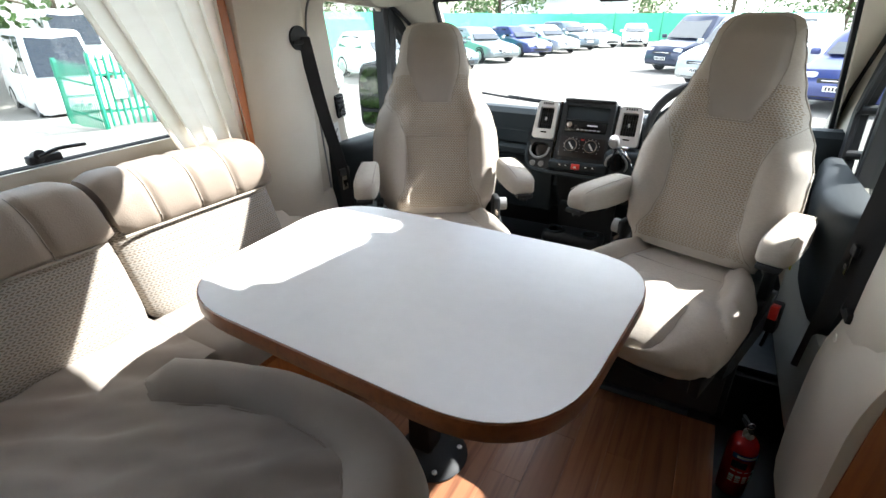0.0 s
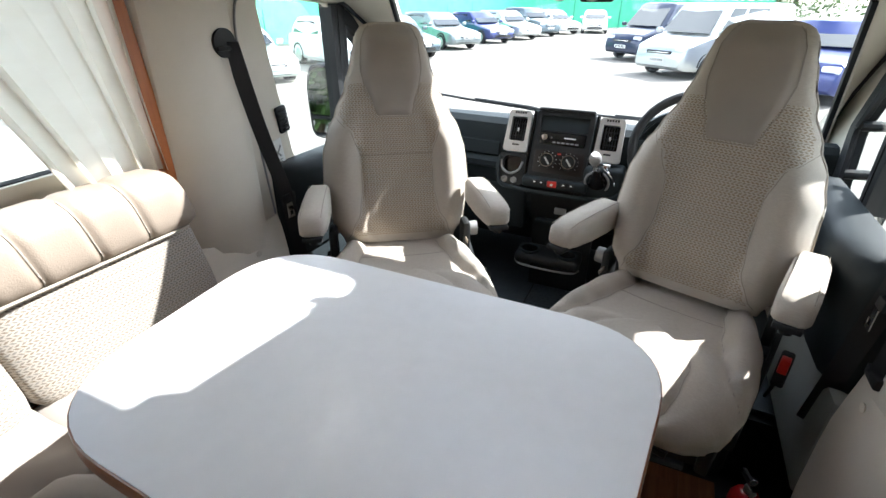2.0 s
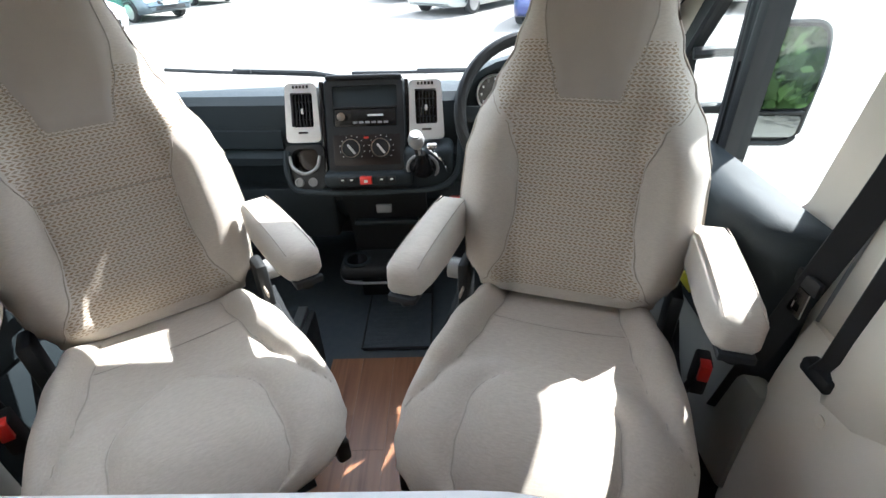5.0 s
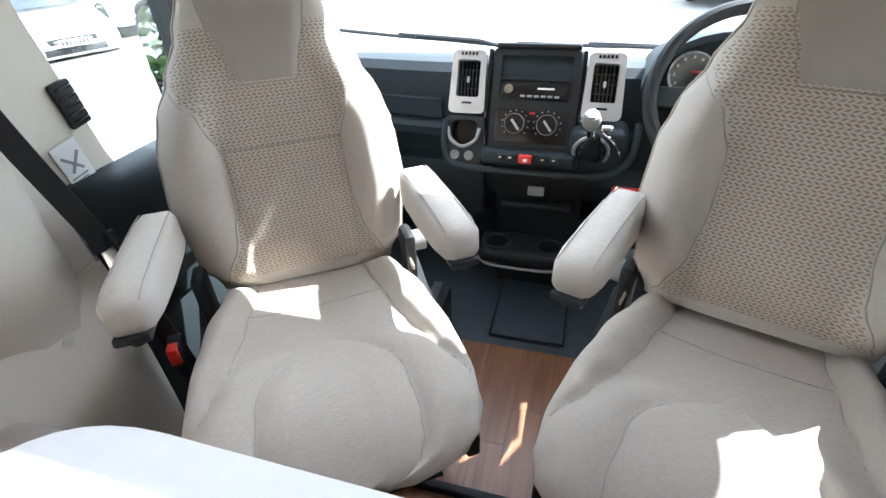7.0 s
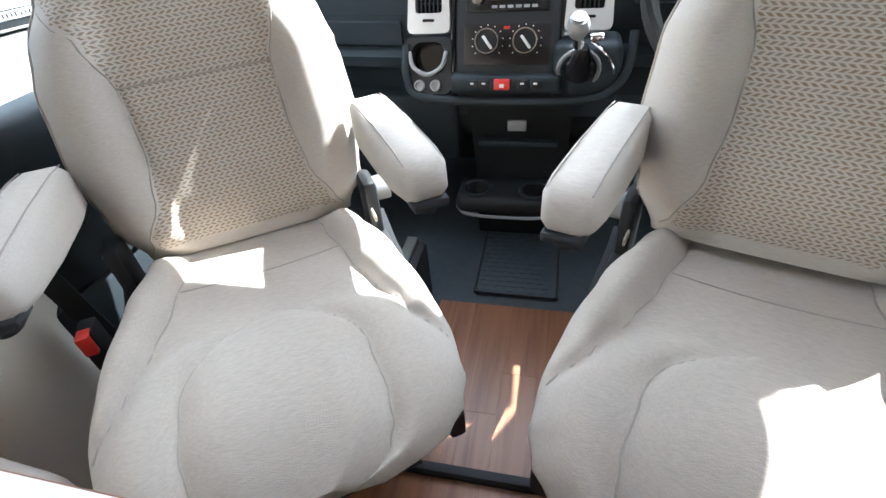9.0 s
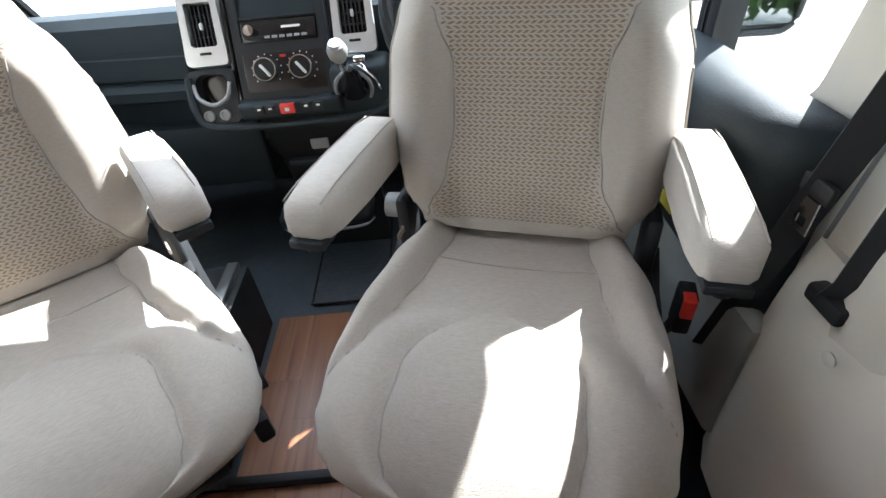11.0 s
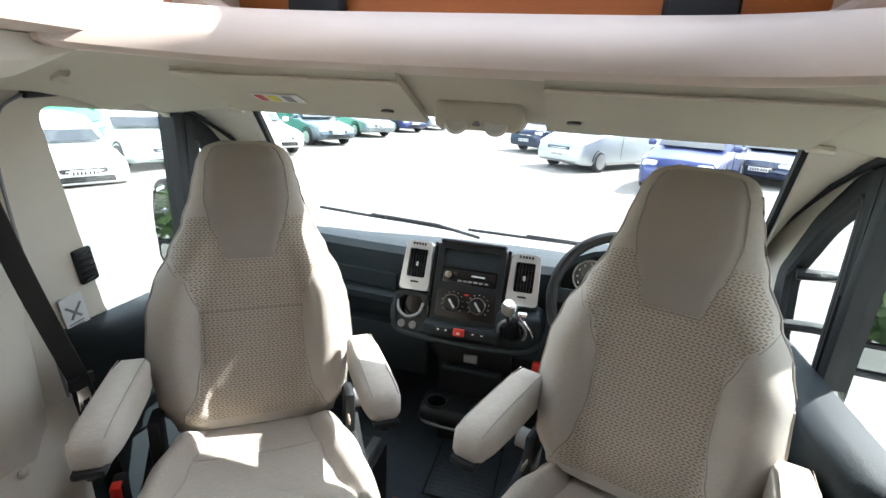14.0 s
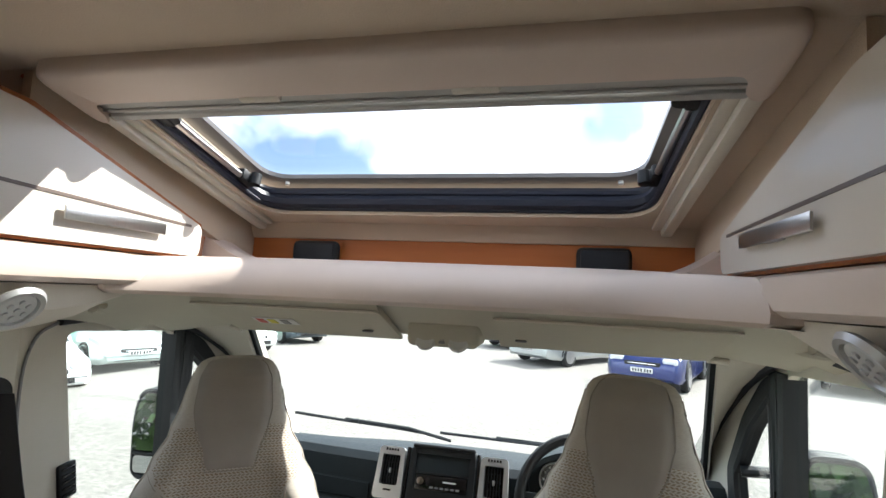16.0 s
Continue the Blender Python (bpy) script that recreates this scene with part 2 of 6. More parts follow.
# ---------- geometry helpers ----------
def obj_from(name, bm, mat, parent=None, label="", smooth=True, angle=35):
    me = bpy.data.meshes.new(name)
    bmesh.ops.recalc_face_normals(bm, faces=bm.faces)
    bm.to_mesh(me)
    bm.free()
    if mat:
        me.materials.append(mat)
    if smooth:
        me.polygons.foreach_set("use_smooth", [True] * len(me.polygons))
        me.set_sharp_from_angle(angle=radians(angle))
    ob = new(name, me)
    if parent is not None:
        ob.parent = parent
    if label:
        ob["label"] = label
    return ob


def part(name, bm, mat, parent, label="", smooth=True, angle=35):
    return obj_from(name, bm, mat, parent, label, smooth, angle)


def thing(name, m, label, category, group="", kind=""):
    e = new(name)
    e.empty_display_size = 0.05
    e.matrix_world = m
    return tagged(e, label, category, group, kind)


def rbox(cx, cy, cz, sx, sy, sz, r=0.005, seg=2, m=None):
    bm = bmesh.new()
    bmesh.ops.create_cube(bm, size=1)
    for v in bm.verts:
        v.co = Vector((v.co.x * sx, v.co.y * sy, v.co.z * sz))
    if r > 0:
        bmesh.ops.bevel(bm, geom=list(bm.edges), offset=min(r, min(sx, sy, sz) * 0.49), segments=seg, profile=0.5, affect="EDGES")
    bmesh.ops.translate(bm, verts=bm.verts, vec=(cx, cy, cz))
    if m is not None:
        bmesh.ops.transform(bm, matrix=m, verts=bm.verts)
    return bm


def join_bm(*bms):
    out = bms[0]
    for b in bms[1:]:
        me = bpy.data.meshes.new("tmp")
        b.to_mesh(me)
        b.free()
        out.from_mesh(me)
        bpy.data.meshes.remove(me)
    return out


def loft(rings, closed=True, caps=True, m=None):
    """Skin through rings of equal length. closed: each ring closes on itself."""
    bm = bmesh.new()
    rows = [[bm.verts.new(p) for p in ring] for ring in rings]
    n = len(rows[0])
    for a, b in zip(rows, rows[1:]):
        for i in range(n if closed else n - 1):
            j = (i + 1) % n
            bm.faces.new((a[i], a[j], b[j], b[i]))
    if closed and caps:
        bm.faces.new(rows[0])
        bm.faces.new(rows[-1][::-1])
    if m is not None:
        bmesh.ops.transform(bm, matrix=m, verts=bm.verts)
    return bm


def smooth_path(pts, n):
    """Catmull-Rom through pts, n steps a span."""
    P = [Vector(p) for p in pts]
    P = [2 * P[0] - P[1]] + P + [2 * P[-1] - P[-2]]
    out = []
    for i in range(1, len(P) - 2):
        for k in range(n):
            t = k / n
            a, b, c, d = P[i - 1], P[i], P[i + 1], P[i + 2]
            out.append(0.5 * (2 * b + (c - a) * t + (2 * a - 5 * b + 4 * c - d) * t * t + (3 * b - a - 3 * c + d) * t ** 3))
    out.append(P[-2])
    return out


def tube(pts, r, sides=8, closed=False, flat=1.0, up=(0, 0, 1)):
    """A bar swept along pts; flat under 1 squeezes it along its own up."""
    pts = [Vector(p) for p in pts]
    rings = []
    n = len(pts)
    for i, p in enumerate(pts):
        a = pts[(i - 1) % n] if closed or i else pts[0]
        b = pts[(i + 1) % n] if closed or i < n - 1 else pts[-1]
        t = (b - a).normalized()
        u = Vector(up)
        if abs(t.dot(u)) > 0.95:
            u = Vector((1, 0, 0))
        s = t.cross(u).normalized()
        w = s.cross(t)
        rings.append([p + s * (r * math.cos(2 * math.pi * k / sides)) + w * (r * flat * math.sin(2 * math.pi * k / sides)) for k in range(sides)])
    if closed:
        rings.append(rings[0])
        bm = loft(rings, True, False)
        bmesh.ops.remove_doubles(bm, verts=bm.verts, dist=1e-6)
        return bm
    return loft(rings)


def strap(pts, width, thick, across):
    """A flat band along pts, its width along the vector across."""
    a = Vector(across).normalized() * width / 2
    rings = []
    P = [Vector(p) for p in pts]
    for i, p in enumerate(P):
        t = (P[min(i + 1, len(P) - 1)] - P[max(i - 1, 0)]).normalized()
        n = t.cross(a).normalized() * thick / 2
        rings.append([p - a - n, p + a - n, p + a + n, p - a + n])
    return loft(rings)


def disc(r, h, sides=24, m=None, r2=None):
    bm = bmesh.new()
    bmesh.ops.create_cone(bm, cap_ends=True, segments=sides, radius1=r, radius2=r if r2 is None else r2, depth=h)
    if m is not None:
        bmesh.ops.transform(bm, matrix=m, verts=bm.verts)
    return bm


def turned(profile, sides=24, m=None):
    """A body of revolution about z through (radius, z) pairs."""
    rings = [[(max(r, 1e-4) * math.cos(2 * math.pi * k / sides), max(r, 1e-4) * math.sin(2 * math.pi * k / sides), z) for k in range(sides)] for r, z in profile]
    return loft(rings, m=m)


def plate(outer, holes, axis, a, b):
    """A flat plate with holes: loops of 2D points, spread along an axis from a to b."""
    def co(p, v):
        return {"x": (v, p[0], p[1]), "y": (p[0], v, p[1]), "z": (p[0], p[1], v)}[axis]
    bm = bmesh.new()
    sides = []
    for v in (a, b):
        loops = [[bm.verts.new(co(p, v)) for p in loop] for loop in (outer, *holes)]
        edges = [bm.edges.new((lp[i], lp[(i + 1) % len(lp)])) for lp in loops for i in range(len(lp))]
        bmesh.ops.triangle_fill(bm, use_beauty=True, edges=edges)
        sides.append(loops)
    for la, lb in zip(*sides):
        for i in range(len(la)):
            j = (i + 1) % len(la)
            bm.faces.new((la[i], la[j], lb[j], lb[i]))
    return bm


def rounded(poly, r, n=5):
    """2D loop with its corners rounded."""
    out = []
    k = len(poly)
    for i in range(k):
        p, a, b = Vector(poly[i]), Vector(poly[i - 1]), Vector(poly[(i + 1) % k])
        ra = min(r, (a - p).length * 0.48)
        rb = min(r, (b - p).length * 0.48)
        s, e = p + (a - p).normalized() * ra, p + (b - p).normalized() * rb
        for j in range(n + 1):
            t = j / n
            out.append(tuple((1 - t) ** 2 * s + 2 * t * (1 - t) * p + t * t * e))
    return out


def lerp_table(tab, x):
    for (x0, *a), (x1, *b) in zip(tab, tab[1:]):
        if x <= x1:
            t = max(0, (x - x0) / (x1 - x0))
            t = t * t * (3 - 2 * t) if len(tab) > 3 else t
            return [p + (q - p) * t for p, q in zip(a, b)]
    return tab[-1][1:]


XC = 0.04

# ---------- structure of the motorhome ----------
ident = Matrix.Identity(4)
FL = 0.0
floor = tagged(obj_from("floor", join_bm(
    rbox(-0.2, -0.1, -0.03, 1.72, 3.3, 0.05, 0), rbox(0.83, -0.5, -0.03, 0.34, 2.5, 0.05, 0)), M_RUBBER),
    "walnut-look vinyl plank floor of the living area", "floor", kind="structure")
tagged(obj_from("cab_floor", join_bm(rbox(-0.16, 2.2, 0.0, 1.5, 1.5, 0.03, 0.004), rbox(0.79, 2.38, 0.0, 0.4, 1.14, 0.03, 0.004)), M_MAT),
       "dark grey ribbed rubber cab floor mat", "floor mat", kind="structure")
cm_ = tagged(obj_from("floor_mat", rbox(0.02, 2.22, 0.022, 0.24, 0.46, 0.012, 0.005), M_MAT), "loose dark ribbed rubber mat on the cab floor", "mat")
part("rim", tube([(-0.1, 1.99, 0.03), (0.14, 1.99, 0.03), (0.14, 2.45, 0.03), (-0.1, 2.45, 0.03)], 0.004, 6, True), M_RUBBER, cm_)
part("tread", join_bm(*[rbox(-0.085 + 0.029 * i + (0.0145 if j % 2 else 0), 2.01 + 0.021 * j, 0.0285, 0.021, 0.011, 0.003, 0) for i in range(7) for j in range(21)]), M_MAT, cm_, "raised tread bars")["kind"] = "stuff"
tagged(obj_from("floor_trim", rbox(0.015, 1.452, 0.012, 0.46, 0.022, 0.028, 0.006), M_RUBBER), "black floor edging strip between the seats", "trim", kind="structure")
# outer side wall and sill plate are added to keep stray daylight out
tagged(obj_from("entrance_step", join_bm(rbox(0.85, 1.26, -0.285, 0.44, 1.07, 0.03, 0), rbox(0.645, 1.26, -0.15, 0.03, 1.07, 0.27, 0),
       rbox(0.85, 0.735, -0.15, 0.44, 0.03, 0.27, 0), rbox(0.85, 1.80, -0.15, 0.44, 0.03, 0.27, 0), rbox(1.075, 1.27, -0.14, 0.03, 1.10, 0.32, 0), rbox(1.0, 1.52, -0.012, 0.18, 0.62, 0.02, 0)), M_RUBBER),
       "black rubber entrance step well beside the driver's seat", "step", kind="structure")

# walls of the living area
WX = -1.0
tagged(obj_from("wall_left", plate([(-1.7, -0.3), (1.24, -0.3), (1.24, 1.81), (-1.7, 1.81)],
       [rounded([(-0.55, 0.865), (1.12, 0.885), (1.12, 1.42), (-0.55, 1.42)], 0.05)], "x", WX - 0.035, WX), M_CREAM, smooth=False),
       "cream wall panel with a large side window", "wall", kind="structure")
tagged(obj_from("wall_right", rbox(1.06, -0.25, 0.75, 0.04, 2.9, 2.3, 0), M_CREAM), "plain cream wall panel", "wall", kind="structure")
tagged(obj_from("wall_rear", rbox(0.03, -1.72, 0.75, 2.16, 0.04, 2.3, 0), M_CREAM), "plain cream rear partition", "wall", kind="structure")
tagged(obj_from("ceiling", rbox(0.03, -0.30, 1.797, 2.16, 2.86, 0.03, 0), M_CEIL), "beige fleece-covered ceiling", "ceiling", kind="structure")
# a tall wooden edge at each end of the living area
tagged(obj_from("wood_trim", loft([[(-1.0, 1.115, 0.0), (-0.935, 1.11, 0.0), (-0.935, 1.155, 0.0), (-1.0, 1.165, 0.0)],
                                   [(-1.0, 1.12, 0.85), (-0.935, 1.11, 0.85), (-0.935, 1.15, 0.85), (-1.0, 1.165, 0.85)],
                                   [(-1.0, 1.07, 1.46), (-0.95, 1.065, 1.46), (-0.95, 1.115, 1.46), (-1.0, 1.125, 1.46)]]), M_ORANGE),
       "orange cherry-wood upright trim beside the curtain", "trim", kind="structure")
tagged(obj_from("wood_trim", loft([[(x, 1.085, z), (1.015, 1.085, z), (1.015, 1.12, z), (x, 1.12, z)] for x, z in ((0.868, -0.3), (0.90, 0.41), (0.936, 0.79), (0.97, 1.46))]), M_ORANGE, angle=20), "orange cherry-wood upright of the entrance", "trim", kind="structure")

# cab sides with door openings
WIN = rounded([(1.53, 1.285), (1.615, 0.735), (1.925, 0.70), (1.918, 1.262)], 0.04)
QUA = rounded([(2.00, 1.195), (1.985, 0.705), (2.225, 0.69), (2.27, 0.90), (2.14, 1.075)], 0.025)
for side, sx in (("left", -0.91), ("right", 0.925)):
    s = -1 if side == "left" else 1
    tagged(obj_from("wall_cab_" + side, plate([(1.20, 0.0), (2.85, 0.0), (2.85, 0.74), (2.66, 0.86), (2.32, 1.12), (2.05, 1.28), (1.9, 1.325), (1.2, 1.40)], [WIN, QUA],
           "x", sx, sx + s * 0.025), M_CREAM, smooth=False), "cream cab side with door and quarter window openings", "wall", kind="structure")
    w = tagged(obj_from("window_cab_" + side, plate(rounded([(1.51, 1.295), (1.60, 0.72), (1.935, 0.68), (1.935, 1.275)], 0.05), [], "x", sx + s * 0.018, sx + s * 0.022), M_GLASS, smooth=False),
               "clear cab door window", "window", kind="structure")
    w.visible_shadow = False
    w = tagged(obj_from("window_quarter_" + side, plate([(1.98, 1.215), (1.96, 0.685), (2.245, 0.67), (2.295, 0.90), (2.155, 1.09)], [], "x", sx + s * 0.018, sx + s * 0.022), M_GLASS, smooth=False),
               "small clear quarter window", "window", kind="structure")
    w.visible_shadow = False
    # dark window post and seals
    tagged(obj_from("window_post_" + side, loft([[(sx - s * 0.012, y0, z), (sx - s * 0.016, y0 + 0.02, z), (sx - s * 0.006, y0 + 0.045, z), (sx - s * 0.012, y1 - 0.02, z), (sx - s * 0.008, y1, z), (sx + s * 0.045, y1, z), (sx + s * 0.045, y0, z)] for y0, y1, z in ((1.922, 1.986, 0.68), (1.918, 1.99, 0.95), (1.910, 2.004, 1.262))]), M_BLACK), "black post between door and quarter window", "trim", kind="structure")
    tagged(obj_from("window_seal_" + side, join_bm(
        tube([(sx, p[0], p[1]) for p in QUA], 0.012, 6, True), ), M_RUBBER), "black rubber seal round the quarter window", "trim", kind="structure")
    path = smooth_path([(sx - s * 0.015, 1.50, 1.313), (sx - s * 0.02, 1.72, 1.325), (sx - s * 0.02, 1.91, 1.29), (sx - s * 0.016, 2.16, 1.177), (sx - s * 0.012, 2.44, 0.975), (sx - s * 0.008, 2.60, 0.80)], 6)
    tagged(obj_from("door_seal_" + side, tube(path, 0.012, 8), M_RUBBER), "dark rubber door seal arching over the cab door", "trim", kind="structure")
    tagged(obj_from("window_surround_" + side, plate(rounded([(1.96, 1.262), (1.95, 0.655), (2.30, 0.645), (2.325, 0.90), (2.19, 1.095), (2.05, 1.225)], 0.03), [rounded([(2.0, 1.19), (1.985, 0.71), (2.22, 0.70), (2.262, 0.90), (2.135, 1.07)], 0.025)],
           "x", sx - s * 0.008, sx + s * 0.03), M_BLACK, smooth=False), "black surround of the quarter window", "trim", kind="structure")
    groove = smooth_path([(sx - s * 0.001, 1.49, 0.40), (sx - s * 0.002, 1.45, 0.85), (sx - s * 0.002, 1.43, 1.15), (sx - s * 0.004, 1.45, 1.27), (sx - s * 0.01, 1.50, 1.31)], 6)
    tagged(obj_from("door_groove_" + side, tube(groove, 0.004, 6), M_GREY), "thin dark gap between pillar and door frame", "trim", kind="structure")
    # A pillar
    pil = []
    for v, sy, sz in ((-0.12, 1.82, 1.335), (0.0, 1.93, 1.30), (0.10, 2.05, 1.245), (0.22, 2.17, 1.185), (0.38, 2.33, 1.07), (0.55, 2.48, 0.955), (0.72, 2.62, 0.84), (0.9, 2.74, 0.74)):
        wx, wy, wz = XC + s * (0.752 + 0.145 * v), 2.03 + 0.615 * v, 1.287 - 0.60 * v
        ex = sx - s * 0.004
        mx, my, mz = wx * 0.5 + ex * 0.5, wy * 0.5 + sy * 0.5, wz * 0.5 + sz * 0.5
        pil.append([(wx, wy, wz), (wx + s * 0.008, wy - 0.012, wz - 0.008), (mx, my - 0.022, mz - 0.012), (ex - s * 0.012, sy - 0.014, sz - 0.006), (ex, sy, sz), (ex, sy + 0.05, sz + 0.04), (wx + s * 0.01, wy + 0.05, wz + 0.04)])
    tagged(obj_from("pillar_front_" + side, loft(pil), M_CREAM), "cream windscreen pillar trim", "pillar", kind="structure")
    # B pillar
    bx = sx
    plan = [(bx + s * 0.12, 1.125), (bx + s * 0.02, 1.14), (bx - s * 0.035, 1.19), (bx - s * 0.055, 1.27), (bx - s * 0.058, 1.34), (bx - s * 0.03, 1.395), (bx + s * 0.002, 1.42), (bx + s * 0.12, 1.43)]
    rings = []
    for z, k in ((-0.02, 1.0), (0.5, 1.0), (0.9, 0.95), (1.2, 0.8), (1.33, 0.6), (1.44, 0.3)):
        rings.append([(bx + (x - bx) * (k if (x - bx) * s < 0 else 1), y, z) for x, y in plan])
    tagged(obj_from("pillar_rear_" + side, loft(rings), M_CREAM), "cream moulded pillar trim carrying the seat belt", "pillar", kind="structure")
    lob = []
    amp = 0.092
    for z, k in ((-0.02, 0.93), (0.12, 1.0), (0.28, 1.0), (0.37, 0.97), (0.43, 0.88), (0.48, 0.72), (0.53, 0.50), (0.57, 0.2)):
        lob.append([(bx + s * 0.06, 1.088, z), (bx - s * amp * 0.62 * k, 1.092, z), (bx - s * amp * 0.86 * k, 1.125, z), (bx - s * amp * 0.97 * k, 1.18, z), (bx - s * amp * k, 1.25, z), (bx - s * amp * k, 1.33, z), (bx - s * amp * 0.88 * k, 1.41, z), (bx - s * amp * 0.45 * k, 1.475, z), (bx + s * 0.03, 1.50, z)])
    tagged(obj_from("pillar_base_" + side, loft(lob), M_CREAM), "rounded cream cover at the foot of the pillar", "trim", kind="structure")

# windscreen
rows = []
for i in range(9):
    v = i / 8
    ring = []
    for j in range(17):
        u = j / 16 * 2 - 1
        hw = 0.755 + (0.90 - 0.755) * v
        ring.append((XC + u * hw, 2.10 + 0.71 * v - (0.06 + 0.10 * v) * u * u, 1.305 - 0.60 * v - 0.02 * u * u))
    rows.append(ring)
w = tagged(obj_from("windscreen", loft(rows, closed=False), M_GLASS), "wide curved raked windscreen", "window", kind="structure")
w.visible_shadow = False
tagged(obj_from("windscreen_surround", join_bm(tube([(XC + u * 0.78, 2.09 - 0.06 * u * u, 1.312 - 0.02 * u * u) for u in [k / 10 - 1 for k in range(21)]], 0.014, 6), *[tube([(XC + q * (0.75 + 0.145 * v), 2.10 + 0.71 * v - (0.06 + 0.10 * v), 1.285 - 0.60 * v) for v in [k / 10 for k in range(11)]], 0.013, 6) for q in (-1, 1)]), M_BLACK), "black windscreen edge", "trim", kind="structure")

def bow_at(x):
    """How far the shelf front bows forward over the cab."""
    u = (x - XC) / 0.60
    return 0.27 * (1 - abs(u) ** 5.5) if abs(u) < 1 else 0.0


# headliner of the cab
rows = []
prof = [(1.33, 1.40), (1.42, 1.405), (1.55, 1.402), (1.64, 1.39), (1.74, 1.36), (1.83, 1.327), (1.90, 1.302), (1.99, 1.300), (2.10, 1.304), (2.105, 1.330), (1.9, 1.40), (1.82, 1.43)]
for i in range(49):
    u = i / 48 * 2 - 1
    d = max(0, abs(u) - 0.62) / 0.38
    dy = bow_at(XC + u * 0.925)
    rows.append([(XC + u * 0.925, y - 0.05 * u * u + dy * max(0.0, 1.70 - y) / 0.37, z - 0.085 * d * d * (1 if y < 1.8 else 0.4)) for y, z in prof])
tagged(obj_from("headliner", loft(rows, closed=False), M_CREAM_LINER), "cream moulded headliner over the cab", "ceiling", kind="structure")

# open shelf over the cab
rows = []
for i in range(61):
    u = i / 60 * 2 - 1
    e = max(0, abs(u) - 0.72) / 0.28
    bow = bow_at(XC + u * 1.0)
    up = 0.02 * min(1, e * 2.2)
    grow = 1 + bow / 0.82
    rows.append([(XC + u * 1.0, y + (bow + 0.01 if y < 1.6 else 0), 1.41 + (z - 1.41) * grow + (up if 1.44 < z else 0)) for y, z in
                 ((1.80, 1.440), (1.42, 1.452), (1.385, 1.468), (1.36, 1.479), (1.335, 1.476), (1.312, 1.462), (1.295, 1.44), (1.287, 1.42), (1.292, 1.405), (1.315, 1.397), (1.40, 1.396))])
tagged(obj_from("shelf", loft(rows, closed=False), M_PINKCREAM), "rose-cream moulded shelf front over the cab", "shelf", kind="structure")
for s, x0, x1 in ((-1, -0.36, -0.60), (1, 0.50, 0.70)):
    rows = []
    for k in range(13):
        u = k / 12
        x, z = x0 + (x1 - x0) * u, 1.485 + 0.085 * u * u
        rows.append([(x, 1.615, 1.44), (x, 1.63, z - 0.012), (x, 1.645, z - 0.002), (x, 1.66, z), (x, 1.70, z - 0.004), (x, 1.71, 1.44)])
    tagged(obj_from("shelf_end", loft(rows), M_PINKCREAM), "rose-cream shelf end sweeping up to the locker", "shelf", kind="structure")
tagged(obj_from("wall_shelf", rbox(XC, 1.812, 1.545, 2.0, 0.02, 0.23, 0), M_ORANGEPANEL), "orange wood panel behind the shelf", "wall", kind="structure")

# sloping front roof with the rooflight opening
SL0, SL1 = Vector((0, 1.12, 1.782)), Vector((0, 1.80, 1.612))
SV = (SL1 - SL0).normalized()
SN = Vector((0, SV.z, -SV.y))  # points down and inwards
SN = SN if SN.z < 0 else -SN
LEN = (SL1 - SL0).length
slope = Matrix(((1, 0, 0, XC), (0, SV.y, -SN.y, SL0.y), (0, SV.z, -SN.z, SL0.z), (0, 0, 0, 1)))
OW = 0.515
V0, V1 = 0.03, LEN - 0.095
HOLE = rounded([(-OW, V0), (OW, V0), (OW, V1), (-OW, V1)], 0.09, 7)
bm = plate([(-1.05, -0.02), (1.05, -0.02), (1.05, LEN), (-1.05, LEN)], [HOLE], "z", 0.0, 0.03)
bmesh.ops.transform(bm, matrix=slope, verts=bm.verts)
tagged(obj_from("ceiling_front", bm, M_CEIL, smooth=False), "beige sloping front ceiling round the rooflight", "ceiling", kind="structure")
tagged(obj_from("ceiling_lip", loft([[(x, 1.803, 1.572), (x, 1.795, 1.574), (x, 1.775, 1.622), (x, 1.803, 1.625)] for x in (-0.95, 1.03)]), M_CEIL), "beige lip between ceiling and shelf panel", "trim", kind="structure")
bm = rbox(-0.632, LEN / 2 + 0.02, -0.004, 0.024, LEN + 0.02, 0.006, 0)
bmesh.ops.transform(bm, matrix=slope, verts=bm.verts)
tagged(obj_from("wood_strip", bm, M_ORANGEPANEL), "orange wood strip between ceiling and locker", "trim", kind="structure")

# ---------- rooflight ----------
def on_slope(bm):
    bmesh.ops.transform(bm, matrix=slope, verts=bm.verts)
    return bm


M_SEAL = material("rooflight_seal", (0.016, 0.019, 0.032), 0.45, bump=0.2, bump_scale=200)
rl = thing("rooflight", ident, "large framed rooflight with a black seal and a retracted grey blind", "rooflight")


def ring_plate(grow_o, grow_i, z0, z1, r=0.09, ext=0.0):
    o = rounded([(-OW - grow_o, V0 - grow_o + ext), (OW + grow_o, V0 - grow_o + ext), (OW + grow_o, V1 + grow_o), (-OW - grow_o, V1 + grow_o)], r + grow_o, 7)
    i = rounded([(-OW - grow_i, V0 - grow_i + ext), (OW + grow_i, V0 - grow_i + ext), (OW + grow_i, V1 + grow_i), (-OW - grow_i, V1 + grow_i)], max(0.02, r + grow_i), 7)
    return on_slope(plate(o, [i], "z", z0, z1))


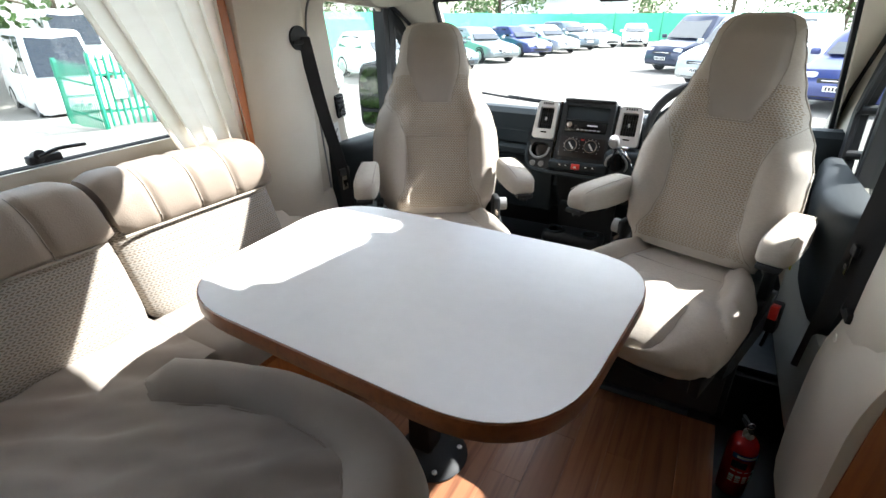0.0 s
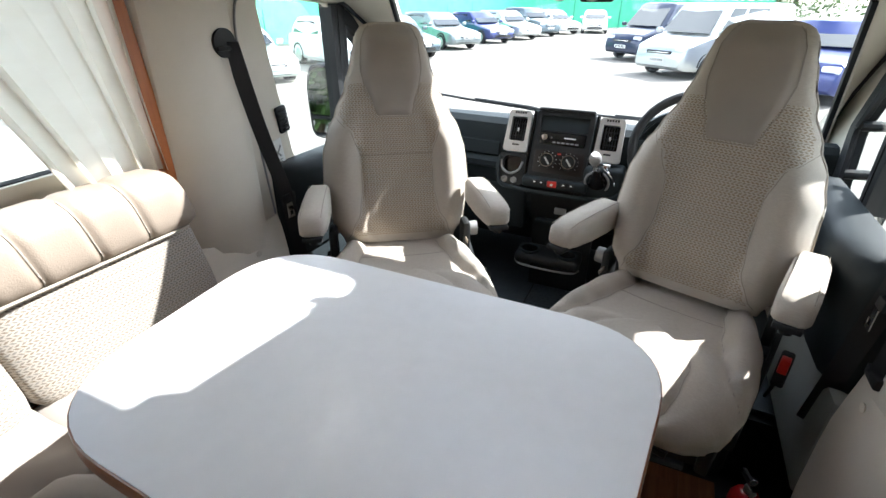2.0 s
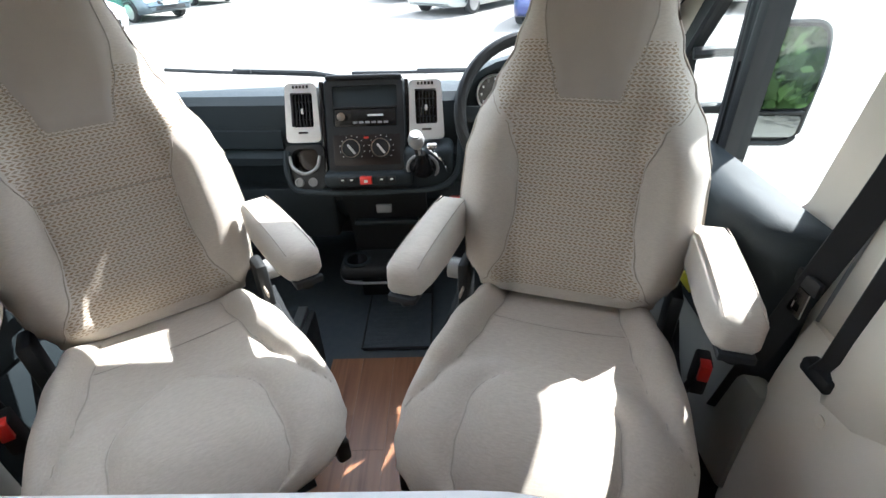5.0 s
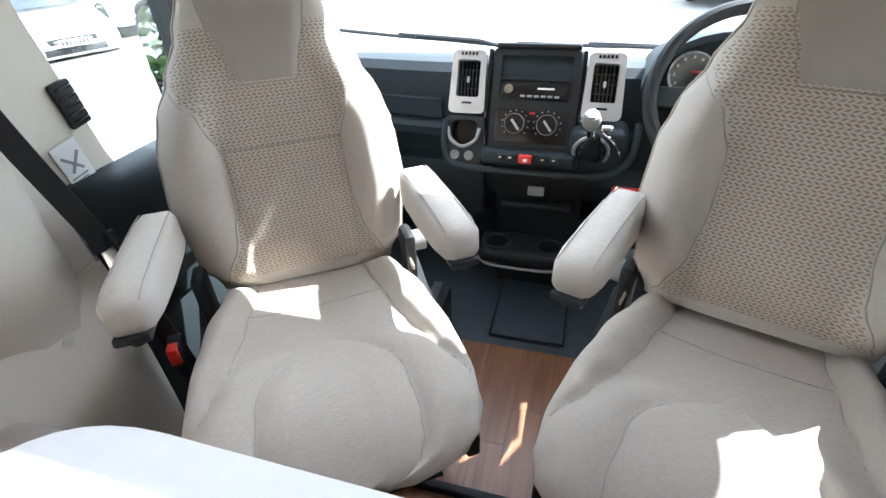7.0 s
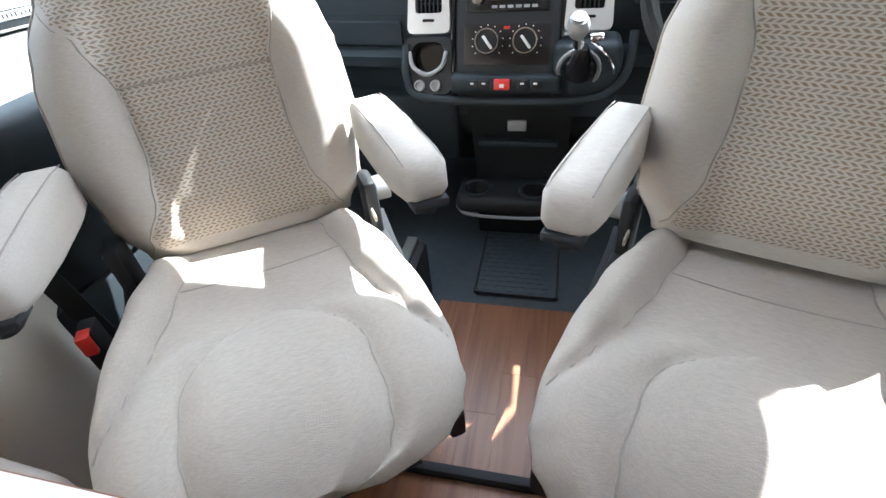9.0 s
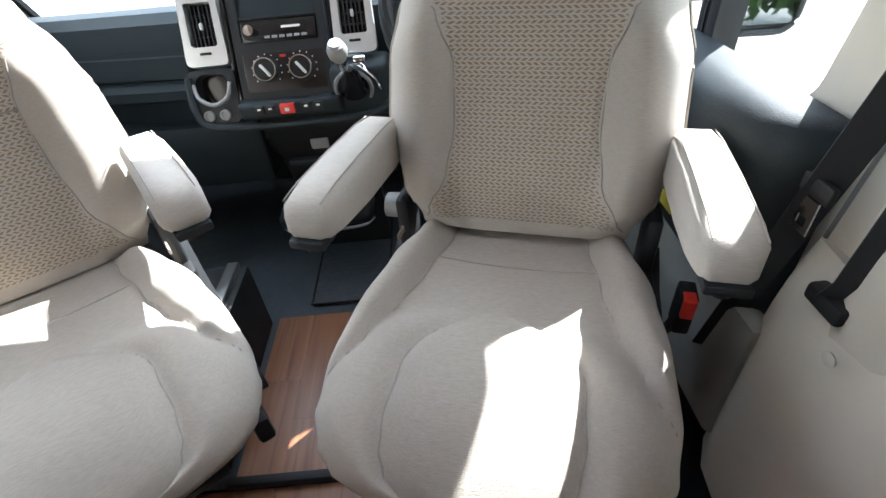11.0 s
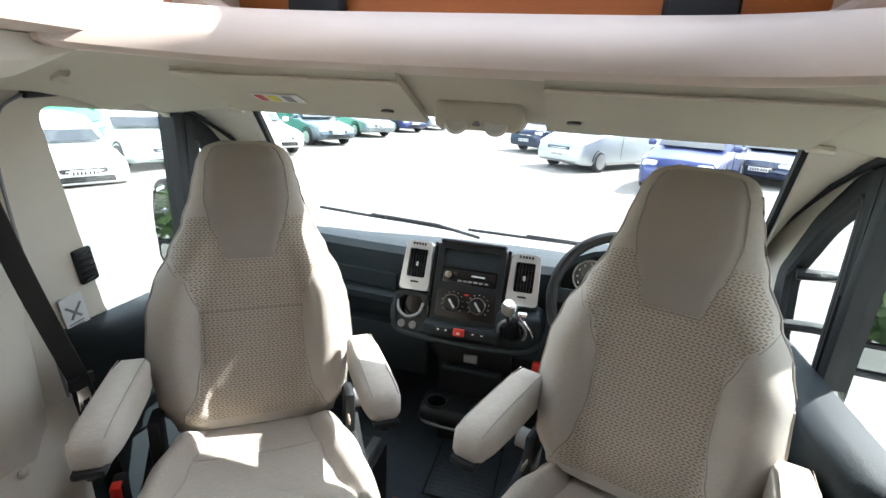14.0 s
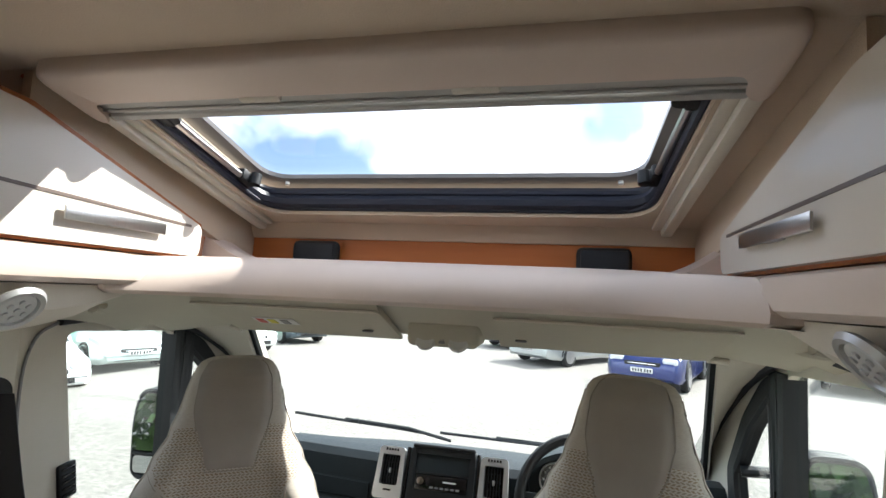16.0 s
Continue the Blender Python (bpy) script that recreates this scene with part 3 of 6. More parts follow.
part("liner", ring_plate(0.03, 0.002, -0.004, 0.06), M_CEIL, rl, "beige rooflight liner", smooth=False)
part("seal", on_slope(tube([(p[0], p[1], 0.028) for p in rounded([(-OW - 0.004, V0 + 0.012), (OW + 0.004, V0 + 0.012), (OW + 0.004, V1 - 0.012), (-OW - 0.004, V1 - 0.012)], 0.085, 7)], 0.019, 8, True)), M_SEAL, rl, "blue-black rubber seal")
part("seal", on_slope(tube([(p[0], p[1], 0.052) for p in rounded([(-OW - 0.012, V0 + 0.022), (OW + 0.012, V0 + 0.022), (OW + 0.012, V1 - 0.022), (-OW - 0.012, V1 - 0.022)], 0.08, 7)], 0.012, 8, True)), M_SEAL, rl, "blue-black rubber seal")
part("seal", on_slope(tube([(p[0], p[1], 0.012) for p in rounded([(-OW + 0.004, V0 + 0.006), (OW - 0.004, V0 + 0.006), (OW - 0.004, V1 - 0.004), (-OW + 0.004, V1 - 0.004)], 0.085, 7)], 0.008, 8, True)), M_SEAL, rl, "blue-black rubber seal")
part("glass_frame", on_slope(plate(rounded([(-OW - 0.08, V0 - 0.08), (OW + 0.08, V0 - 0.08), (OW + 0.08, V1 + 0.04), (-OW - 0.08, V1 + 0.04)], 0.1), [rounded([(-OW + 0.03, V0), (OW - 0.03, V0), (OW - 0.03, V1 - 0.062), (-OW + 0.03, V1 - 0.062)], 0.07)], "z", 0.074, 0.086)), material("smoked_acrylic", (0.13, 0.12, 0.11), 0.3), rl, "smoked acrylic border", smooth=False).visible_shadow = False
g = part("pane", on_slope(plate(rounded([(-OW - 0.02, V0 - 0.02), (OW + 0.02, V0 - 0.02), (OW + 0.02, V1 - 0.05), (-OW - 0.02, V1 - 0.05)], 0.05), [], "z", 0.089, 0.093)), M_SKYGLASS, rl, "clear acrylic pane", smooth=False)
g.visible_shadow = False
for s in (-1, 1):
    part("blind_rail", on_slope(join_bm(rbox(s * (OW + 0.046), 0.395, -0.012, 0.028, 0.57, 0.028, 0.008), rbox(s * (OW + 0.024), 0.39, -0.005, 0.026, 0.56, 0.012, 0.003))), M_CREAM, rl, "cream blind rail")
    part("stay", on_slope(tube([(s * (OW - 0.018), 0.17, 0.028), (s * (OW - 0.02), V1 - 0.13, 0.03)], 0.008, 8)), M_BRUSH, rl, "bright telescopic stay")
    part("catch", on_slope(join_bm(rbox(s * (OW - 0.012), 0.165, 0.03, 0.04, 0.075, 0.04, 0.008), disc(0.02, 0.034, 14, pose(s * (OW - 0.035), 0.175, 0.03)), rbox(s * (OW - 0.045), 0.15, 0.035, 0.02, 0.03, 0.03, 0.006))), M_BLACK, rl, "black catch")
    part("catch", on_slope(join_bm(rbox(s * (OW - 0.015), V1 - 0.14, 0.035, 0.035, 0.06, 0.03, 0.008), disc(0.014, 0.03, 14, pose(s * (OW - 0.04), V1 - 0.13, 0.035)))), M_BLACK, rl, "black catch")
    part("screw_cap", on_slope(disc(0.006, 0.008, 10, pose(s * (OW - 0.075), V1 - 0.04, 0.070))), M_SILVER, rl, "bright screw cap")
cas = rounded([(-OW - 0.062, -0.028), (OW + 0.062, -0.028), (OW + 0.062, 0.125), (OW + 0.036, 0.125), (OW + 0.03, 0.062), (-OW - 0.03, 0.062), (-OW - 0.036, 0.125), (-OW - 0.062, 0.125)], 0.035, 6)
part("blind_cassette", on_slope(loft([[(x * k, 0.035 + (y - 0.035) * j, z) for x, y in cas] for k, j, z in ((1.0, 1.0, 0.004), (1.0, 1.0, -0.020), (0.996, 0.97, -0.030), (0.985, 0.88, -0.035), (0.97, 0.75, -0.036))])), M_PINKCREAM, rl, "cream blind cassette with rounded ends", angle=50)
part("blind", on_slope(rbox(0, 0.085, -0.012, 2 * OW + 0.07, 0.046, 0.014, 0.003)), M_BLINDGREY, rl, "grey retracted pleated blind")
part("blind_bar", on_slope(rbox(0, 0.120, -0.012, 2 * OW + 0.07, 0.016, 0.02, 0.004)), M_BLINDGREY, rl, "grey end bar of the blind")
part("blind_pleat", on_slope(rbox(0, 0.096, -0.020, 2 * OW + 0.07, 0.004, 0.006, 0.001)), M_BLINDGREY, rl)
for x in (-0.20, 0.16):
    part("blind_handle", on_slope(rbox(x, 0.064, -0.030, 0.075, 0.018, 0.016, 0.006)), M_CREAM, rl, "cream blind handle")

# ---------- overhead lockers, lamps, speakers ----------
M_STRIPE = material("dark_inlay", (0.16, 0.12, 0.10), 0.4)
for s, fx in ((-1, -0.545), (1, 0.655)):
    label = "ivory gloss overhead locker with orange wood edges and steel handle"
    lk = thing("overhead_locker", ident, label, "locker", "overhead lockers")
    body = [(0.35, 1.485), (1.555, 1.485), (1.558, 1.575), (1.12, 1.725), (0.35, 1.785)]
    back = s * 0.42
    part("carcass", plate(body, [], "x", fx + s * 0.012, fx + back), M_ORANGE, lk, "orange cherry-wood carcass", smooth=False)
    part("filler_panel", plate([(1.12, 1.724), (1.555, 1.574), (1.80, 1.485), (1.80, 1.612), (1.12, 1.779)], [], "x", fx + s * 0.02, fx + s * 0.04), M_CEIL, lk, "beige filler up to the ceiling", smooth=False)
    door = rounded([(0.40, 1.490), (1.535, 1.491), (1.54, 1.566), (1.10, 1.712), (0.40, 1.765)], 0.02)
    part("door", plate(door, [], "x", fx - s * 0.006, fx + s * 0.011), M_LOCKER, lk, "ivory gloss door", smooth=False)
    part("inlay", plate([(0.41, 1.594), (1.50, 1.560), (1.50, 1.566), (0.41, 1.601)], [], "x", fx - s * 0.0075, fx - s * 0.004), M_STRIPE, lk, "thin dark inlay line")
    part("handle", join_bm(rbox(fx - s * 0.016, 1.292, 1.542, 0.005, 0.235, 0.026, 0.002), rbox(fx - s * 0.009, 1.292, 1.533, 0.014, 0.05, 0.008, 0.002)), M_BRUSH, lk, "flat brushed steel handle")
    # pelmet below the locker
    rows = []
    for y in (0.3, 0.8, 1.2, 1.32, 1.40, 1.47, 1.52):
        k = max(0, (y - 1.32) / 0.2)
        o = fx - s * 0.012
        rows.append([(o + s * 0.40, y, 1.482), (o + s * 0.02, y, 1.482), (o, y, 1.475 - 0.01 * k), (o - s * 0.006, y, 1.45), (o, y, 1.425), (o + s * 0.015, y, 1.415), (o + s * 0.40, y, 1.41)])
    tagged(obj_from("locker_pelmet", loft(rows), M_PINKCREAM), "rose-cream pelmet under the overhead locker", "trim", kind="structure")
    # reading lamp pod
    pod = thing("reading_lamp", ident, "round reading lamp in a cream moulded pod", "lamp", "reading lamps")
    rows = []
    for y, k in ((0.85, 0.6), (0.98, 0.95), (1.10, 1.0), (1.22, 0.95), (1.30, 0.75), (1.37, 0.4), (1.42, 0.08)):
        o = fx + s * 0.03
        rows.append([(o + s * 0.3, y, 1.412), (o, y, 1.412), (o + s * 0.01, y, 1.412 - 0.05 * k), (o + s * 0.05, y, 1.412 - 0.085 * k), (o + s * 0.12, y, 1.412 - 0.10 * k), (o + s * 0.3, y, 1.412 - 0.10 * k)])
    part("pod", loft(rows), M_CREAM, pod, "cream moulded pod")
    lm = pose(fx + s * 0.032, 1.145, 1.372, 0, -s * -52, 0)
    part("bezel", turned([(0.02, 0.0), (0.042, 0.0), (0.047, -0.006), (0.042, -0.014), (0.034, -0.013), (0.032, -0.006), (0.02, -0.005)], 28, lm), M_SILVER, pod, "satin grey bezel")
    part("lens", turned([(0.001, -0.004), (0.03, -0.004), (0.031, -0.009), (0.001, -0.011)], 24, lm), M_LENS, pod, "clear lamp lens")
    for k in range(7):
        a = k * math.pi * 2 / 6
        rr = 0.0 if k == 6 else 0.017
        part("led", disc(0.005, 0.003, 8, lm @ pose(rr * math.cos(a), rr * math.sin(a), -0.0125)), M_SILVER, pod)
    # grab handle over the door
    gx = (-0.83 if s < 0 else 0.85)
    gh = tagged(obj_from("grab_handle", tube(smooth_path([(gx + 0.06 * -s, 1.50, 1.36), (gx, 1.53, 1.345), (gx - 0.0 * s, 1.66, 1.34), (gx + 0.06 * -s, 1.70, 1.365)], 5), 0.011, 8), M_CREAM_LINER), "cream folding grab handle under the headliner", "handle", "grab handles")

for x0, x1 in ((-0.414, -0.272), (0.385, 0.522)):
    sp = thing("loudspeaker", ident, "small black loudspeaker on the shelf", "loudspeaker", "shelf loudspeakers")
    part("cabinet", rbox((x0 + x1) / 2, 1.775, 1.508, x1 - x0, 0.035, 0.112, 0.018, 3), M_BLACK, sp)
    part("grille", rbox((x0 + x1) / 2, 1.756, 1.508, (x1 - x0) * 0.86, 0.008, 0.094, 0.004), M_WEB, sp, "black cloth grille")

# sun visors and roof console
for x0, x1, lab in ((-0.62, -0.10, "cream folded sun visor with a printed warning label"), (0.19, 0.72, "cream folded sun visor with a vanity cover")):
    vs = thing("sun_visor", ident, lab, "sun visor", "sun visors")
    rows = []
    for i in range(13):
        x = x0 + (x1 - x0) * i / 12
        u = (x - XC) / 0.925
        dy = -0.05 * u * u
        rows.append([(x, 1.62 + dy, 1.402), (x, 1.655 + dy, 1.372), (x, 1.80 + dy, 1.317), (x, 1.875 + dy, 1.288), (x, 1.885 + dy, 1.297), (x, 1.80 + dy, 1.335), (x, 1.66 + dy, 1.387)])
    part("panel", loft(rows), M_CREAM_LINER, vs)
    part("hinge", tube([(x0 - 0.04 if x0 < 0 else x1, 1.86, 1.292), (x0 if x0 < 0 else x1 + 0.05, 1.86, 1.288)], 0.009, 8), M_CREAM, vs)
    part("latch", rbox(x1 - 0.08 if x0 < 0 else x0 + 0.06, 1.80, 1.312, 0.03, 0.012, 0.006, 0.002), M_GREY, vs)
    part("rim", tube([(x0 + (x1 - x0) * k / 8, 1.645 - 0.05 * ((x0 + (x1 - x0) * k / 8 - XC) / 0.925) ** 2, 1.373) for k in range(9)], 0.004, 6), M_CREAM, vs)
    if x0 < 0:
        lm = Matrix.Translation((x0 + 0.18, 1.752, 1.328)) @ pose(0, 0, 0, -19.6)
        part("warning_label", rbox(0, 0, 0, 0.13, 0.05, 0.002, 0, 1, lm), M_WHITE, vs, "white warning label with coloured panels")
        for k, (mm, xx) in enumerate(((M_RED, -0.045), (M_YELLOW, -0.01), (M_GREY, 0.03))):
            part("print", rbox(xx, 0, -0.0016, 0.022, 0.034, 0.002, 0, 1, lm), mm, vs)
rc = thing("roof_console", ident, "cream overhead console with two round map lamps", "console")
part("body", rbox(XC, 1.855, 1.318, 0.20, 0.16, 0.07, 0.018, 3, None), M_CREAM_LINER, rc)
for x in (-0.045, 0.045):
    part("map_lamp", turned([(0.001, 0), (0.026, 0), (0.029, 0.006), (0.024, 0.012), (0.001, 0.01)], 20, Matrix.Translation((XC + x, 1.785, 1.298)) @ pose(0, 0, 0, 68)), M_LENS, rc, "round clear map lamp")
part("switch", rbox(XC, 1.778, 1.30, 0.018, 0.006, 0.014, 0.002), M_GREY, rc)
part("sensor", rbox(XC + 0.03, 1.96, 1.285, 0.10, 0.03, 0.025, 0.006), M_BLACK, rc, "black sensor block")

# ---------- seats ----------
HW = [(-0.02, 0.205), (0.06, 0.245), (0.18, 0.268), (0.30, 0.262), (0.38, 0.242), (0.46, 0.205), (0.54, 0.168), (0.62, 0.143), (0.69, 0.126), (0.72, 0.117), (0.74, 0.103), (0.753, 0.082), (0.76, 0.05)]
TH = [(-0.02, 0.05), (0.1, 0.075), (0.4, 0.075), (0.55, 0.06), (0.68, 0.05), (0.745, 0.03), (0.76, 0.01)]
LEAN = {"rec": radians(15.5), "off": 0.0, "up": 0.0}  # recline of the backrest, how far back and how high its foot sits


def back_point(s, h, lift=0.0):
    """Front of the backrest: s across from -1 to 1, h up it; x across, y forward, z up in the seat's own axes."""
    hw, th = lerp_table(HW, h)[0], lerp_table(TH, h)[0]
    x = s * hw
    bol = max(0.0, 1 - ((abs(s) - 0.76) / 0.27) ** 2) * (0.060 if h < 0.36 else 0.060 * max(0, 1 - (h - 0.36) / 0.14)) * min(1, max(0, (h + 0.02) / 0.06))
    edge = (1 - abs(s) ** 3.2) ** 0.5 if abs(s) < 1 else 0
    d = (th - 0.02) * edge + bol * edge + lift * edge - 0.015 * math.sin(max(0, min(1, (h - 0.35) / 0.35)) * math.pi)
    c, q = math.cos(LEAN["rec"]), math.sin(LEAN["rec"])
    return (x, -q * h + c * d + LEAN["off"], c * h + q * d + 0.475 + LEAN["up"])


def back_rear(s, h):
    hw, th = lerp_table(HW, h)[0], lerp_table(TH, h)[0]
    edge = (1 - abs(s) ** 3.2) ** 0.5 if abs(s) < 1 else 0
    d = -th * edge
    c, q = math.cos(LEAN["rec"]), math.sin(LEAN["rec"])
    return (s * hw, -q * h + c * d + LEAN["off"], c * h + q * d + 0.475 + LEAN["up"])


def skin(fn, s0, s1, h0, h1, ns, nh, thick=0.003):
    """A padded panel over the backrest between limits given as functions of height."""
    bm = bmesh.new()
    uv = bm.loops.layers.uv.new("UVMap")
    grid = []
    for j in range(nh + 1):
        h = h0 + (h1 - h0) * j / nh
        a, b = s0(h), s1(h)
        grid.append([(bm.verts.new(fn(a + (b - a) * i / ns, h, thick if 0 < i < ns and 0 < j < nh else -0.002)), ((a + (b - a) * i / ns) * lerp_table(HW, h)[0], h)) for i in range(ns + 1)])
    for j in range(nh):
        for i in range(ns):
            q = (grid[j][i], grid[j][i + 1], grid[j + 1][i + 1], grid[j + 1][i])
            f = bm.faces.new([v for v, _ in q])
            for lp, (_, t) in zip(f.loops, q):
                lp[uv].uv = t
    return bm


def centre_limit(h):
    hw = lerp_table(HW, h)[0]
    w = lerp_table([(-0.02, 0.20), (0.035, 0.172), (0.10, 0.140), (0.20, 0.128), (0.30, 0.130), (0.37, 0.150), (0.42, 0.195), (0.47, 0.24)], h)[0]
    return min(0.985, w / hw)


def head_limit(h):
    hw = lerp_table(HW, h)[0]
    w = lerp_table([(0.425, 0.062), (0.47, 0.075), (0.54, 0.098), (0.60, 0.108), (0.68, 0.102), (0.735, 0.085), (0.757, 0.04)], h)[0]
    return min(0.97, w / hw)


CUSH = [(-0.03, 0.20), (0.03, 0.232), (0.12, 0.262), (0.25, 0.277), (0.36, 0.279), (0.44, 0.268), (0.49, 0.245), (0.52, 0.212), (0.54, 0.165), (0.55, 0.10)]


def lobe_edge(f):
    """Where the raised side of the cushion begins, as a share of its half width."""
    return lerp_table([(-0.03, 0.62), (0.05, 0.575), (0.16, 0.60), (0.24, 0.66), (0.32, 0.78), (0.42, 1.0)], f)[0]


def dome_edge(f):
    """Half width of the arched front panel, as a share of the cushion's half width."""
    arch = math.sqrt(max(0.0, 1 - (max(0.0, 0.39 - f) / 0.13) ** 2.4)) if f > 0.26 else 0.0
    return (0.50 + 0.08 * min(1, max(0, f - 0.39) / 0.13)) * arch


def cushion_point(s, f, lift=0.0):
    hw = lerp_table(CUSH, f)[0]
    a = abs(s)
    le, de = lobe_edge(f), dome_edge(f)
    top = 0.462 + 0.012 * min(1, max(0, f) / 0.3)
    if a > le:
        t = (a - le) / max(0.02, 1.02 - le)
        top += 0.047 * math.sin(math.pi * min(1, t)) ** 0.8 * min(1, max(0, (f + 0.03) / 0.05)) * min(1, max(0.0, (1.0 - le) / 0.3))
    elif f > 0.26 and a < de:
        top += 0.026 * math.sin(min(1, (1 - a / de) * 2.0) * math.pi / 2) ** 0.8
    elif f > 0.24:
        span = max(0.05, min(le, 1.0) - de)
        top += 0.018 * math.sin(math.pi * min(1, max(0, (a - de) / span))) ** 0.9 * min(1, (f - 0.24) / 0.08)
    front = max(0, (f - 0.35) / 0.20)
    top -= 0.075 * front ** 2.2
    edge = (1 - a ** 6) ** 0.5 if a < 1 else 0
    z = 0.39 + (top - 0.39) * (0.2 + 0.8 * edge) + lift
    return (s * hw, f, z)


def build_seat(name, m, label, mirrored, rec, off, up):
    LEAN["rec"], LEAN["off"], LEAN["up"] = radians(rec), off, up
    st = thing(name, m, label, "seat", "swivelled cab seats")
    # backrest shell
    hs = [-0.02 + 0.018 * k for k in range(41)] + [0.71, 0.72, 0.73, 0.74, 0.75, 0.757, 0.76]
    ss = [-1, -0.995, -0.98] + [-0.96 + 0.04 * k for k in range(49)] + [0.98, 0.995, 1]
    rings = [[back_point(s, h) for s in ss] + [back_rear(s, h) for s in ss[-2:0:-1]] for h in hs]
    part("backrest", loft(rings), M_FABRIC, st, "beige woven backrest with side bolsters", angle=60)
    part("centre_panel", skin(back_point, lambda h: -centre_limit(h), centre_limit, 0.0, 0.555, 22, 34, 0.004), M_PATTERN, st, "pale beige panel woven with small dashes", angle=70)
    part("head_panel", skin(lambda s, h, l: back_point(s, h, l + 0.003), lambda h: -head_limit(h), head_limit, 0.43, 0.752, 14, 22, 0.005), M_HEAD, st, "plain taupe suede headrest panel", angle=70)
    # seams
    for s in (-1, 1):
        part("seam", tube([back_point(s * centre_limit(h), h, 0.001) for h in [k * 0.02 for k in range(24)]], 0.0014, 5), M_SEAM, st)
        part("seam", tube([back_point(s * head_limit(h), h, 0.004) for h in [0.43 + k * 0.0165 for k in range(20)]], 0.0012, 5), M_SEAM, st)
        part("piping", tube([back_point(s * 0.992, h, 0.0) for h in [0.02 + k * 0.03 for k in range(24)]], 0.0035, 6), M_PIPING, st)
    part("seam", tube([back_point(k / 8 * head_limit(0.43), 0.43, 0.005) for k in range(-8, 9)], 0.0012, 5), M_SEAM, st)
    if mirrored:
        part("seam", tube([back_point(k / 10 * centre_limit(0.30), 0.30, 0.004) for k in range(-10, 11)], 0.0021, 5), M_SEAM, st)
    # cushion
    fs = [-0.03 + k * 0.0105 for k in range(48)] + [0.48, 0.495, 0.51, 0.525, 0.538, 0.546, 0.55]
    sc_ = [-1, -0.99, -0.97, -0.95] + [-0.92 + k * 0.023 for k in range(81)] + [0.95, 0.97, 0.99, 1]
    rings = [[cushion_point(s, f) for s in sc_] + [(lerp_table(CUSH, f)[0] * s * 0.96, f - 0.03 * max(0, (f - 0.3) / 0.25), 0.345) for s in sc_[-2:0:-1]] for f in fs]
    part("cushion", loft(rings), M_FABRIC, st, "beige woven seat cushion with raised sides", angle=60)
    for s in (-1, 1):
        part("seam", tube([cushion_point(s * min(0.985, lobe_edge(f)), f, 0.0016) for f in [k * 0.015 for k in range(27)]], 0.0016, 5), M_STITCH, st)
        part("seam", tube([cushion_point(s * dome_edge(f), f, 0.0016) for f in [0.2605 + 0.0004 * k * k for k in range(9)] + [0.295 + 0.012 * k for k in range(20)]], 0.0016, 5), M_STITCH, st)
    part("seam", tube([cushion_point(k / 10 * 0.57, 0.10 + 0.012 * (1 - (k / 10) ** 2), 0.0005) for k in range(-10, 11)], 0.001, 5), M_STITCH, st)
    part("fabric_tag", rbox(-0.235 if mirrored else 0.235, 0.07, 0.492, 0.005, 0.035, 0.014, 0.002), M_ROLL, st, "small sewn tag")
    # armrests
    for s in (-1, 1):
        am = Matrix.Translation((s * 0.278, -0.03, 0.668)) @ pose(0, 0, 0, 3, 0, -s * 1)
        rows = []
        for y, hw, zt, zb in ((0.0, 0.028, 0.022, -0.05), (0.01, 0.036, 0.03, -0.056), (0.06, 0.040, 0.034, -0.058), (0.18, 0.041, 0.034, -0.055), (0.275, 0.041, 0.03, -0.046), (0.315, 0.038, 0.024, -0.040), (0.332, 0.030, 0.014, -0.034), (0.336, 0.02, 0.004, -0.03)):
            rows.append([(hw, y, zt - 0.014), (hw - 0.012, y, zt), (-hw + 0.012, y, zt), (-hw, y, zt - 0.014), (-hw, y, zb + 0.01), (-hw + 0.008, y, zb), (hw - 0.008, y, zb), (hw, y, zb + 0.01)])
        ar = part("armrest", loft(rows, m=am), M_FABRIC, st, "beige fabric folding armrest", angle=50)
        part("end_cap", rbox(0, 0.318, -0.042, 0.058, 0.05, 0.016, 0.005, 2, am), M_BLACK, ar, "black plastic end cap")
        part("adjuster_wheel", disc(0.013, 0.014, 14, am @ pose(0, 0.318, -0.055)), M_BLACK, ar)
        for e in (-1, 1):
            part("seam", tube([am @ Vector((e * 0.030, y, z)) for y, z in ((0.01, 0.030), (0.06, 0.0345), (0.18, 0.0345), (0.28, 0.0305), (0.325, 0.024))], 0.0012, 5), M_SEAM, ar)
        part("armrest_bracket", rbox(s * 0.272, -0.03, 0.62, 0.03, 0.05, 0.07, 0.008), M_BLACK, st, "black hinge bracket")
        part("hinge_cover", join_bm(rbox(s * 0.245, -0.01, 0.46, 0.03, 0.075, 0.16, 0.012), rbox(s * 0.25, 0.02, 0.39, 0.028, 0.10, 0.05, 0.01)), M_BLACK, st, "black recliner hinge cover")
        part("side_shield", loft([[(s * (0.258 + o), y, z) for y, z in ((-0.04, 0.30), (0.30, 0.30), (0.40, 0.335), (0.38, 0.365), (0.05, 0.395), (-0.04, 0.43))] for o in (0.0, 0.012, 0.018)]), M_BLACK, st, "black plastic side shield", angle=30)
    part("recline_knob", disc(0.027, 0.03, 18, pose(-0.275 if mirrored else 0.275, -0.015, 0.50, 0, 90, 0)), M_GREY, st, "grey recliner wheel")
